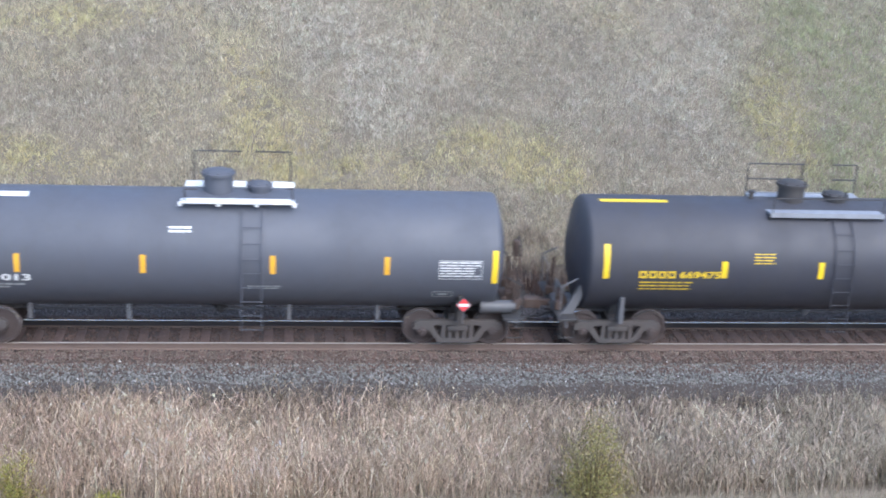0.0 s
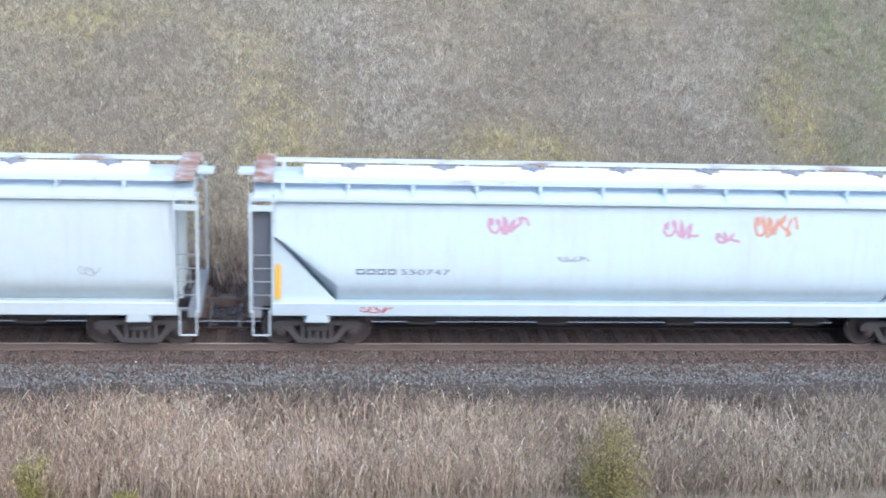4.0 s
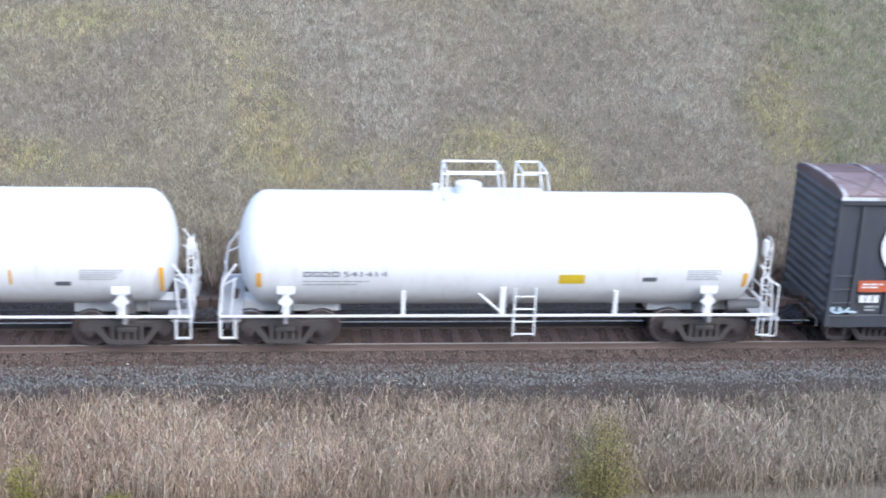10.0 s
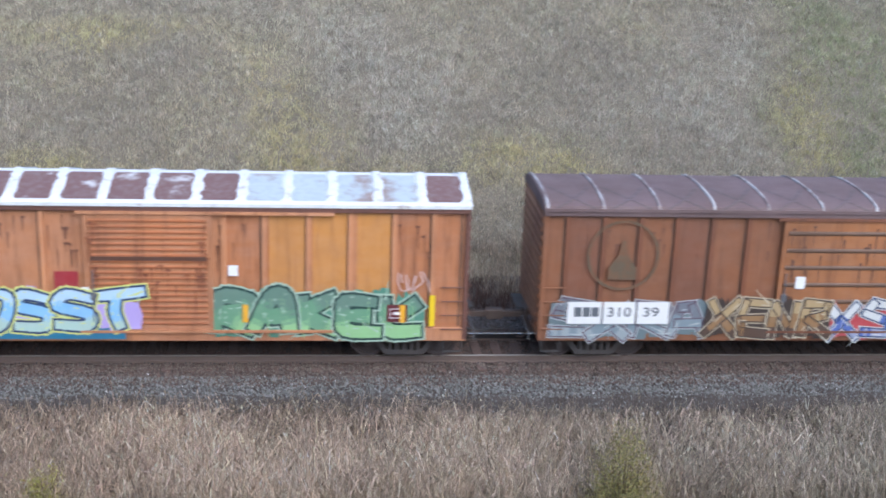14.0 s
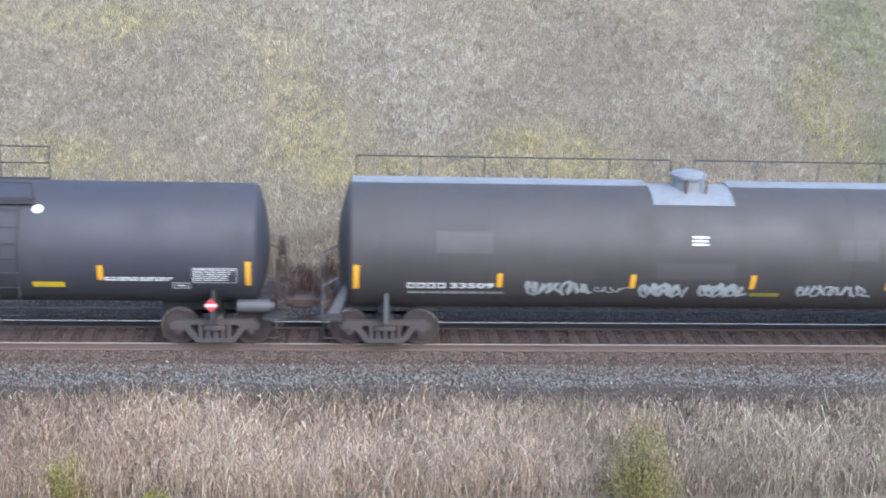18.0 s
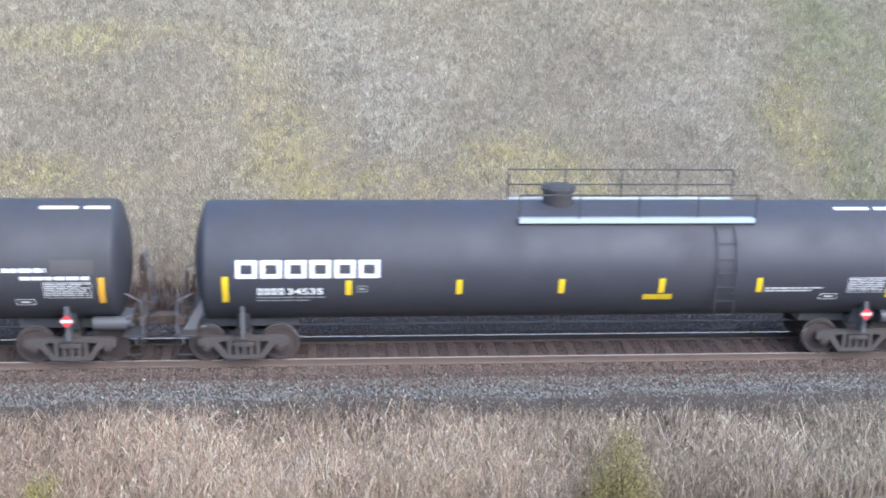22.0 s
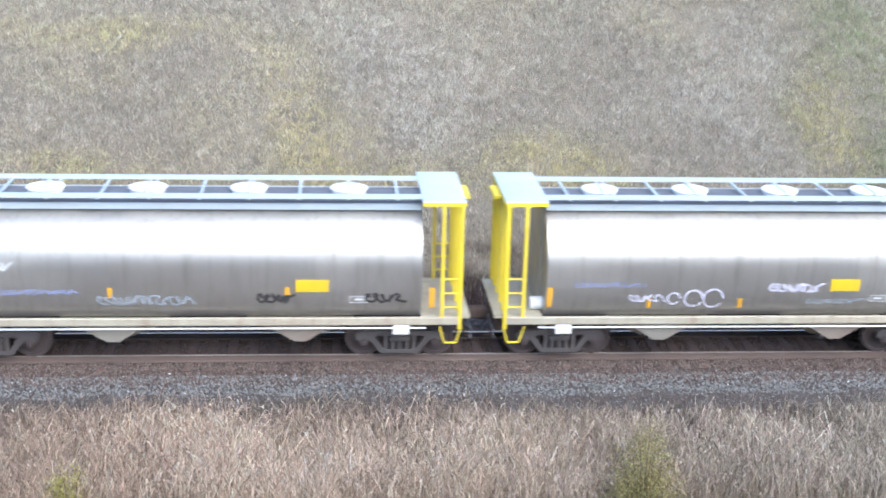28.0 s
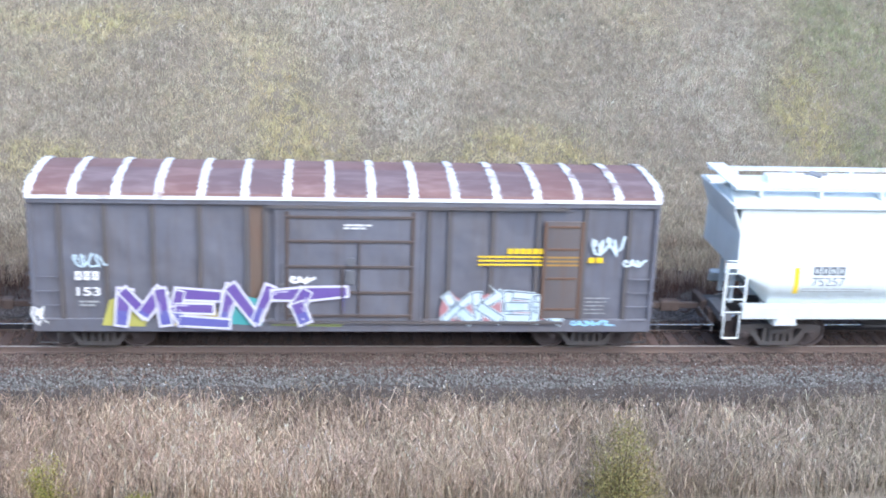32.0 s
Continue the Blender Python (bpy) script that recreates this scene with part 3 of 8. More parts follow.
# low grass and litter before the reeds, and on the bank where the camera stands
n = 90000
x, y = rng.uniform(-12, 20, n), rng.uniform(-7.8, -6.15, n)
fc = np.array((0.47, 0.41, 0.335)) * rng.normal(1, 0.15, (n, 1)) * rng.normal(1, 0.03, (n, 3))
fv, ft, fc2 = blades(x, y, rng.uniform(0.10, 0.36, n), np.full(n, 0.012), np.clip(fc, 0.02, 0.8), 0.6)
tagged(new("verge_grass", fast_mesh("verge_grass", fv, ft, GRASS, fc2)), "short bleached grass along the ditch", "grass", kind="stuff")
n = 30000
x, y = rng.uniform(-30, 40, n), rng.uniform(-31, -7.6, n)
bv, bt, bc = blades(x, y, rng.uniform(0.12, 0.35, n), np.full(n, 0.04), np.clip(TAN * rng.normal(1, 0.15, (n, 1)), 0.02, 0.8), 0.5)
tagged(new("bank_grass", fast_mesh("bank_grass", bv, bt, GRASS, bc)), "dry grass on the near bank", "grass", kind="stuff")


def reeds(n, x0, x1, y0, y1):
    """Dead reeds: a bent stem, drooping leaves and a seed head each."""
    x, y = rng.uniform(x0, x1, n), rng.uniform(y0, y1, n)
    keep = rng.random(n) < np.clip(0.62 + 0.75 * lumps(x * 2.3, y * 3.0, 3.0), 0.12, 1.0) * np.interp(y, [-3.7, -2.95], [1.0, 0.22])
    x, y = x[keep], y[keep]
    n = len(x)
    z = ground_z(x, y) - 0.03
    h = rng.uniform(0.62, 1.12, n) * np.where(rng.random(n) < 0.08, 1.3, 1.0) * np.where(x < 5, np.interp(y, [-5.6, -4.6, -3.6, -2.5], [1.05, 1.05, 0.95, 0.62]), np.interp(y, [-5.6, -4.6, -3.6, -2.85], [1.05, 1.05, 0.88, 0.45])) * (1 + 0.18 * lumps(x * 1.3, y, 4.0))
    base = (np.array((0.45, 0.345, 0.262)) * np.interp(x, [-6, 4, 14], [1.0, 0.62, 0.0])[:, None] + np.array((0.385, 0.335, 0.27)) * np.interp(x, [-6, 4, 14], [0.0, 0.36, 0.86])[:, None]) * rng.normal(1.0, 0.28, (n, 1)) * rng.normal(1, 0.04, (n, 3))
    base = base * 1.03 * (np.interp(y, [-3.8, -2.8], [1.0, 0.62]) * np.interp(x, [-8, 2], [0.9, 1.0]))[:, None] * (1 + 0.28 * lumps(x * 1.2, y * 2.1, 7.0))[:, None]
    pale = rng.random(n) < 0.2
    base[pale] = base[pale] * 1.35
    base = np.clip(base, 0.03, 0.85)
    lx, ly = rng.normal(0, 0.2, n) * h, rng.normal(0, 0.16, n) * h
    lots, tints, k = [], [], 0
    foot, mid, top = np.c_[x, y, z], np.c_[x + lx * 0.35, y + ly * 0.35, z + h * 0.55], np.c_[x + lx, y + ly, z + h]

    def ribbon(points, widths, tint):
        nonlocal k
        m = len(points[0])
        a = rng.uniform(0, np.pi, m)
        d = np.c_[np.cos(a), np.sin(a) * 0.6, np.zeros(m)]
        cols = []
        for p, w in zip(points, widths):
            cols += [p - d * w / 2, p + d * w / 2]
        s = len(cols)
        v = np.stack(cols, 1).reshape(-1, 3)
        t = np.array([q for i in range(0, s - 2, 2) for q in ((i, i + 1, i + 3), (i, i + 3, i + 2))])
        lots.append((v, (np.arange(m)[:, None, None] * s + t[None]).reshape(-1, 3)))
        tints.append(np.repeat(tint, s, 0))

    ribbon([foot, mid, top], (0.012, 0.010, 0.004), base)
    for j in range(3):
        f = rng.uniform(0.2, 0.85, n)
        root = foot + (top - foot) * f[:, None]
        a = rng.uniform(0, 2 * np.pi, n)
        ln = rng.uniform(0.2, 0.62, n) * h
        out = np.c_[np.cos(a), np.sin(a), np.zeros(n)] * ln[:, None]
        up = np.c_[np.zeros(n), np.zeros(n), ln * rng.uniform(0.1, 0.7, n)]
        down = np.c_[np.zeros(n), np.zeros(n), ln * rng.uniform(-0.5, 0.4, n)]
        ribbon([root, root + out * 0.5 + up, root + out + down], (0.009, 0.012, 0.003), np.clip(base * rng.uniform(0.55, 1.5, (n, 1)), 0.02, 0.85))
    # lodged stalks that lie across their neighbours
    f = rng.random(n) < 0.35
    k2 = int(f.sum())
    side = np.c_[rng.normal(0, 0.42, k2), rng.normal(0, 0.2, k2), rng.uniform(-0.25, 0.12, k2)] * h[f][:, None]
    knee = foot[f] + (top[f] - foot[f]) * rng.uniform(0.45, 0.95, (k2, 1))
    ribbon([knee, knee + side * 0.55 + np.array((0, 0, 0.06)), knee + side], (0.010, 0.010, 0.004), np.clip(base[f] * rng.uniform(0.9, 1.6, (k2, 1)), 0.02, 0.85))
    # small fluffy seed heads of a few crossed scales each
    heads = rng.random(n) < 0.07
    hp = top[heads]
    hc = np.clip(base[heads] * rng.uniform(1.1, 1.6, (len(hp), 1)) * np.array((1.0, 1.02, 1.0)), 0.05, 0.62)
    for j in range(3):
        c = hp + rng.normal(0, 0.012, hp.shape)
        down = np.c_[rng.normal(0, 0.022, len(hp)), rng.normal(0, 0.022, len(hp)), rng.uniform(0.03, 0.065, len(hp))]
        ribbon([c - down * 0.6, c + down * 0.2, c + down], (0.006, 0.022, 0.006), hc * rng.uniform(0.8, 1.15, (len(hp), 1)))
    v, t = joined(lots)
    return v, t, np.concatenate(tints)


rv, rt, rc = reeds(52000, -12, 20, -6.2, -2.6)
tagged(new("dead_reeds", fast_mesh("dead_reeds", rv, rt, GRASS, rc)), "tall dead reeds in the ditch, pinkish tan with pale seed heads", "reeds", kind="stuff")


def scrub(name, n, x0, x1, y0, y1, h0, h1, tint, label):
    """Leafless brush: each bush a fan of thin forked twigs."""
    lots, tints = [], []
    x, y = rng.uniform(x0, x1, n), rng.uniform(y0, y1, n)
    z = ground_z(x, y)
    m = 26
    i = np.repeat(np.arange(n), m)
    k = len(i)
    ln = rng.uniform(h0, h1, n)[i] * rng.uniform(0.4, 1.0, k)
    a, e = rng.uniform(0, 2 * np.pi, k), rng.uniform(0.5, 1.5, k)
    root = np.c_[x[i] + rng.normal(0, 0.12, k), y[i] + rng.normal(0, 0.12, k), z[i]]
    tip = root + np.c_[np.cos(a) * np.cos(e), np.sin(a) * np.cos(e), np.sin(e)] * ln[:, None]
    d = np.c_[np.sin(a), -np.cos(a), np.zeros(k)] * 0.008
    v = np.stack([root - d, root + d, tip], 1).reshape(-1, 3)
    c = np.clip(tint * rng.normal(1, 0.2, (k, 1)), 0.02, 0.7)
    return tagged(new(name, fast_mesh(name, v, np.arange(3 * k).reshape(-1, 3), GRASS, np.repeat(c, 3, 0))), label, "brush", kind="stuff")


scrub("dry_brush", 900, -15, 28, 4.6, 7.0, 0.4, 1.1, np.array((0.30, 0.245, 0.195)), "leafless dry brush at the foot of the slope")
scrub("dark_brush", 1300, -15, 28, 3.7, 5.6, 0.25, 0.75, np.array((0.10, 0.062, 0.052)), "dark brown dead brush beyond the far ballast")
scrub("toe_weeds", 900, -12, 20, -3.3, -2.1, 0.10, 0.42, np.array((0.215, 0.165, 0.14)), "low dark dead weeds at the toe of the ballast")
scrub("track_weeds", 90, -12, 22, -2.3, -1.5, 0.15, 0.5, np.array((0.33, 0.26, 0.19)), "single dry weeds growing in the ballast")


def bush(x, y, h, r, leaves, tint, label, stems=10):
    """A shrub of thin stems with many small leaves in an uneven crown."""
    b = Build()
    z = float(ground_z(np.array([x]), np.array([y]))[0]) - 0.02
    tips = []
    for k in range(stems):
        a, q = rng.uniform(0, 6.28), math.sqrt(rng.uniform(0.0, 1.0)) * r
        p = (math.cos(a) * q, math.sin(a) * q * 0.7, h * rng.uniform(0.35, 1.0) * (1 - 0.45 * (q / r) ** 2))
        midp = (p[0] * 0.55, p[1] * 0.55, p[2] * 0.5)
        b.rod((0, 0, 0), midp, 0.012, 0.008, 5)
        b.rod(midp, p, 0.008, 0.002, 5)
        tips += [midp, p, ((p[0] + midp[0]) / 2, (p[1] + midp[1]) / 2, (p[2] + midp[2]) / 2)]
    shrub = thing("shrub", None, None, label, "shrub")
    shrub.matrix_basis = pose(x, y, z)
    part("stem", b, paint("twig_bark", (0.12, 0.09, 0.06), 0.9), shrub, "thin woody stems")
    tips = np.array(tips)
    i = rng.integers(len(tips), size=leaves)
    c = tips[i] + rng.normal(0, 1, (leaves, 3)) * np.array((r * 0.2, r * 0.2, h * 0.10))
    c[:, 2] = np.clip(c[:, 2], 0.05, h * 1.1)
    s = rng.uniform(0.012, 0.027, leaves)[:, None]
    u = rng.normal(0, 1, (leaves, 3))
    u /= np.linalg.norm(u, axis=1)[:, None]
    w = np.cross(u, rng.normal(0, 1, (leaves, 3)))
    w /= np.linalg.norm(w, axis=1)[:, None]
    v = np.stack([c - u * s * 1.3, c + w * s * 0.6, c + u * s * 1.3, c - w * s * 0.6], 1).reshape(-1, 3)
    t = (np.arange(leaves)[:, None, None] * 4 + np.array([(0, 1, 2), (0, 2, 3)])[None]).reshape(-1, 3)
    clump = rng.normal(1, 0.2, len(tips))[i][:, None]
    col = np.clip(tint * clump * rng.normal(1, 0.2, (leaves, 1)) * rng.normal(1, 0.06, (leaves, 3)), 0.01, 0.7)
    part("leaves", fast_mesh("leaves", v, t, LEAF, np.repeat(col, 4, 0)), LEAF, shrub, "small yellow-green leaves")


bush(6.55, -6.6, 2.0, 0.78, 7600, np.array((0.34, 0.30, 0.135)), "olive-green leafy shrub among the dead reeds", 46)
bush(6.95, -5.3, 2.35, 0.42, 1500, np.array((0.33, 0.29, 0.14)), "slender yellow-green sapling behind the shrub")
bush(-5.55, -6.2, 1.35, 0.45, 2100, np.array((0.42, 0.385, 0.13)), "small bright yellow-green shrub at the ditch")
bush(-5.5, -5.6, 1.35, 0.15, 300, np.array((0.5, 0.42, 0.05)), "thin sapling with a few yellow leaves")
bush(-3.74, -6.4, 0.55, 0.3, 1000, np.array((0.38, 0.37, 0.10)), "low yellow-green shrub in the verge")


# ---- the train ----
SPEED = 10.510  # metres per second, towards smaller x
CARS, AXLES = [], []


def rail_car(name, label, category, middle):
    ob = tagged(new(name), label, category, "cars of the freight train")
    ob.matrix_basis = pose(middle, 0, 0)
    CARS.append((ob, middle))
    return ob


def _truck_meshes():
    b = Build()
    for s in (-1, 1):
        y0, y1 = (s * 1.07, s * 0.93) if s < 0 else (0.93, 1.07)
        # cast side frame: axle boxes, arched top chord, dropped bottom chord with sloping arms
        b.prism_y([(-1.10, 0.50), (-1.10, 0.66), (-0.98, 0.73), (-0.45, 0.735), (0.45, 0.735), (0.98, 0.73), (1.10, 0.66), (1.10, 0.50),
                   (0.72, 0.50), (0.66, 0.58), (0.52, 0.62), (-0.52, 0.62), (-0.66, 0.58), (-0.72, 0.50)], y0, y1)
        for q in (-1, 1):
            b.prism_y([(q * 0.62, 0.60), (q * 0.80, 0.56), (q * 0.47, 0.15), (q * 0.34, 0.17)], y0, y1)
            b.prism_y([(q * 0.30, 0.62), (q * 0.40, 0.62), (q * 0.40, 0.20), (q * 0.30, 0.20)], y0, y1)
        b.prism_y([(-0.48, 0.15), (0.48, 0.15), (0.44, 0.26), (-0.44, 0.26)], y0, y1)
        b.box(-0.26, 0.26, min(s * 0.78, s * 1.10), max(s * 0.78, s * 1.10), 0.47, 0.60, 0.02)
        for q in (-0.18, 0.0, 0.18):
            b.rod((q, s * 1.0, 0.26), (q, s * 1.0, 0.48), 0.07, n=10)
    b.box(-0.2, 0.2, -0.9, 0.9, 0.45, 0.74, 0.03)
    w = Build()
    for s in (-1, 1):
        w.lathe([(s * 0.66, 0.05), (s * 0.66, 0.13), (s * 0.70, 0.16), (s * 0.70, 0.36), (s * 0.655, 0.40), (s * 0.655, 0.485), (s * 0.685, 0.485), (s * 0.69, 0.462),
                 (s * 0.80, 0.455), (s * 0.80, 0.40), (s * 0.755, 0.38), (s * 0.755, 0.17), (s * 0.83, 0.14), (s * 0.83, 0.09), (s * 0.95, 0.085), (s * 0.95, 0.05)], axis="y", n=28)
        w.lathe([(s * 0.93, 0.10), (s * 0.99, 0.12), (s * 1.08, 0.12), (s * 1.09, 0.07), (s * 1.12, 0.06), (s * 1.12, 0.01)], axis="y", n=12)
        for k in range(3):
            a = k * 2.094
            w.rod((0.075 * math.cos(a), s * 1.085, 0.075 * math.sin(a)), (0.075 * math.cos(a), s * 1.115, 0.075 * math.sin(a)), 0.018)
    w.lathe([(-0.7, 0.08), (0.7, 0.08)], axis="y", n=12)
    wheels = w.mesh("wheelset", WHEELSTEEL)
    wheels.materials.append(TREAD)
    for f in wheels.polygons:  # the rolling surface is worn bright
        if all(math.hypot(wheels.vertices[i].co.x, wheels.vertices[i].co.z) > 0.45 and abs(wheels.vertices[i].co.y) > 0.688 for i in f.vertices):
            f.material_index = 1
    return b.mesh("truck", CASTSTEEL), wheels


TRUCK, WHEELSET = _truck_meshes()
WHEEL_R = 0.4585


def trucks(car, xs):
    for x in xs:
        tk = part("truck", TRUCK, None, car, "cast steel truck side frames with coil springs")
        tk.matrix_basis = pose(x, 0, 0)
        for q in (-0.89, 0.89):
            ws = part("wheelset", WHEELSET, None, tk, "rust-brown steel wheels on an axle")
            ws.matrix_basis = pose(q, 0, WHEEL_R)
            AXLES.append((ws, q))


def couplers(car, x0, x1, gap0=0.75, gap1=0.75, sill=0.0):
    """A coupler at each end, from the striker out to the middle of the gap."""
    for x, s, g in ((x0, -1, gap0), (x1, 1, gap1)):
        b = Build()
        a, e = x - s * 0.25, x + s * (g - 0.16)
        b.box(min(a, e), max(a, e), -0.07, 0.07, 0.78, 0.93, 0.015)
        k0, k1 = x + s * (g - 0.22), x + s * (g + 0.05)
        b.box(min(k0, k1), max(k0, k1), -0.14, 0.15, 0.72, 0.99, 0.03)
        k2, k3 = x + s * (g - 0.02), x + s * (g + 0.11)
        b.box(min(k2, k3), max(k2, k3), 0.03 if s < 0 else -0.13, 0.13 if s < 0 else -0.03, 0.72, 0.99, 0.02)
        b.box(min(x, x + s * 0.16), max(x, x + s * 0.16), -0.34, 0.34, 0.62, 1.10, 0.03)
        part("coupler", b, RUSTIRON, car, "rusty knuckle coupler")
        for q in (-0.62, 0.55):
            p = Build().box(min(x - s * 0.1, x + s * 0.1), max(x - s * 0.1, x + s * 0.1), q - 0.2, q + 0.2, 0.66, 1.0, 0.03)
            p.pipe([(x + s * 0.06, q, 0.75), (x + s * 0.2, q + 0.12, 0.4), (x + s * 0.32, q + 0.3, 0.34)], 0.025)
            part("striker_plate", p, RUSTIRON, car, "rusty end casting with a dangling pipe")
        h = Build().pipe([(x, s * -0.28, 0.80), (x + s * 0.2, s * -0.26, 0.52), (x + s * g * 0.75, s * -0.1, 0.42), (x + s * g, 0, 0.46)], 0.022)
        part("brake_hose", h, DARKIRON, car, "black rubber brake hose")
        l = Build().pipe([(x - s * 0.05, -0.25, 0.86), (x + s * 0.22, -0.3, 0.9), (x + s * 0.22, -1.45, 0.9), (x + s * 0.22, -1.5, 0.72)], 0.016)
        part("cut_lever", l, GREYIRON, car)


# ---- lettering ----
GLYPHS = {}


def glyph_mesh(text, bold=0.0):
    """The flat outline of a word: places with a cap height of 1, middle at 0, and faces."""
    key = (text, bold)
    if key not in GLYPHS:
        cu = bpy.data.curves.new("word", "FONT")
        cu.body, cu.size, cu.offset, cu.resolution_u = text, 1.0, bold, 3
        ob = new("word", cu)
        bpy.context.view_layer.update()
        me = bpy.data.meshes.new_from_object(ob.evaluated_get(bpy.context.evaluated_depsgraph_get()))
        vs = np.array([v.co[:] for v in me.vertices])
        fs = [tuple(p.vertices) for p in me.polygons]
        bpy.data.objects.remove(ob)
        bpy.data.meshes.remove(me)
        lo, hi = vs.min(0), vs.max(0)
        GLYPHS[key] = ((vs[:, :2] - lo[:2]) / (hi[:2] - lo[:2]), fs)
    return GLYPHS[key]


class Sheet:
    """Paint on a surface: flat pieces given by x along the car and height z, laid on by the surface's own rule."""

    def __init__(self, surf, off=0.006):
        self.b, self.surf, self.off, self.cuts = Build(), surf, off, []

    def rect(self, x0, x1, z0, z1, slant=0.0):
        n = max(1, int((z1 - z0) / 0.12) + 1)
        vs, fs = [], []
        for i in range(n + 1):
            z = z0 + (z1 - z0) * i / n
            dx = slant * (z - z0)
            vs += [self.surf(x0 + dx, z, self.off), self.surf(x1 + dx, z, self.off)]
        fs = [(2 * i, 2 * i + 1, 2 * i + 3, 2 * i + 2) for i in range(n)]
        self.b.add(vs, fs)
        return self

    def poly(self, pts):
        self.b.add([self.surf(x, z, self.off) for x, z in pts], [tuple(range(len(pts)))])
        return self

    def disc(self, x, z, rx, rz=None, n=24):
        rz = rz or rx
        return self.poly([(x + rx * math.cos(6.2832 * i / n), z + rz * math.sin(6.2832 * i / n)) for i in range(n)])

    def ring(self, x, z, r, w, a0=0.0, a1=360.0, n=40, sx=1.0):
        vs, fs = [], []
        for i in range(n + 1):
            a = radians(a0 + (a1 - a0) * i / n)
            for q in (r, r - w):
                vs.append(self.surf(x + sx * q * math.cos(a), z + q * math.sin(a), self.off))
        self.b.add(vs, [(2 * i, 2 * i + 1, 2 * i + 3, 2 * i + 2) for i in range(n)])
        return self

    def word(self, text, x0, x1, z0, z1, bold=0.0):
        vs, fs = glyph_mesh(text, bold)
        self.b.add([self.surf(x0 + (x1 - x0) * u, z0 + (z1 - z0) * w, self.off) for u, w in vs], fs)
        return self

    def stroke(self, pts, w):
        """A brush stroke of even width along the points."""
        pts = [Vector((p[0], p[1])) for p in pts]
        vs = []
        for i, p in enumerate(pts):
            d = (pts[min(i + 1, len(pts) - 1)] - pts[max(i - 1, 0)])
            d = d.normalized() if d.length > 1e-6 else Vector((1, 0))
            nrm = Vector((-d.y, d.x)) * (w[i] if isinstance(w, list) else w) / 2
            for q in (p + nrm, p - nrm):
                vs.append(self.surf(q.x, q.y, self.off))
        self.b.add(vs, [(2 * i, 2 * i + 1, 2 * i + 3, 2 * i + 2) for i in range(len(pts) - 1)])
        return self

    def blocks(self, x0, x1, z0, z1, n, kind="plain", gap=0.16):
        """A name as plain shapes: n blocks, rings or slanted bars of its size."""
        w = (x1 - x0) / n
        for i in range(n):
            self.cuts.append((len(self.b.v), len(self.b.f)))
            a, e = x0 + i * w + w * gap / 2, x0 + (i + 1) * w - w * gap / 2
            if kind == "ring":
                t, hh = (z1 - z0) * 0.27, z1 - z0
                self.rect(a, e, z0, z0 + t * 0.9).rect(a, e, z1 - t * 0.9, z1).rect(a, a + t, z0 + t * 0.9, z1 - t * 0.9).rect(e - t, e, z0 + t * 0.9, z1 - t * 0.9)
            elif kind == "slant":
                t = (e - a) * 0.36
                self.rect(a - 0.05, a + t - 0.05, z0, z1, 0.25).rect(e - t - 0.05, e - 0.05, z0, z1, 0.25).rect(a, e, z0 + (z1 - z0) * 0.62, z1)
            else:
                self.rect(a, e, z0, z1)
        return self

    def lines(self, x0, x1, z0, z1, n, seed, fill=0.55):
        """Small print that cannot be read, as bars."""
        r = random.Random(seed)
        h = (z1 - z0) / n
        for i in range(n):
            x = x0
            end = x1 - r.uniform(0, 0.25) * (x1 - x0) * (i > 0)
            while x < end - 0.02:
                w = r.uniform(0.10, 0.32)
                self.rect(x, min(end, x + w), z1 - (i + fill) * h, z1 - i * h)
                x += w + 0.035
        return self

    def put(self, name, mat, car, label=""):
        if name == "owner_name" and len(self.cuts) > 1:
            cuts = ([] if self.cuts[0] == (0, 0) else [(0, 0)]) + self.cuts + [(len(self.b.v), len(self.b.f))]
            for (v0, f0), (v1, f1) in zip(cuts, cuts[1:]):
                one = Build().add(self.b.v[v0:v1], [tuple(i - v0 for i in q) for q in self.b.f[f0:f1]])
                part(name, one.mesh(name, mat, smooth=False), mat, car, label)
            return None
        ob = part(name, self.b.mesh(name, mat, smooth=False), mat, car, label)
        return tagged(ob, kind="stuff") if name in ("stencil", "data_panel", "consolidated_stencil", "panel_border", "warning_print") else ob


def flat_side(y=-1.5):
    return lambda x, z, off: (x, y - off, z)


def round_side(zc, r):
    return lambda x, z, off: (x, -math.sqrt(max((r + off) ** 2 - (z - zc) ** 2, 0.04)), z)


def reflectors(car, surf, xs, z, h, w, mat=None, off=0.007):
    for x in xs:
        Sheet(surf, off).rect(x - w / 2, x + w / 2, z - h / 2, z + h / 2).put("reflector", mat or REFLECTOR, car, "yellow reflective strip")


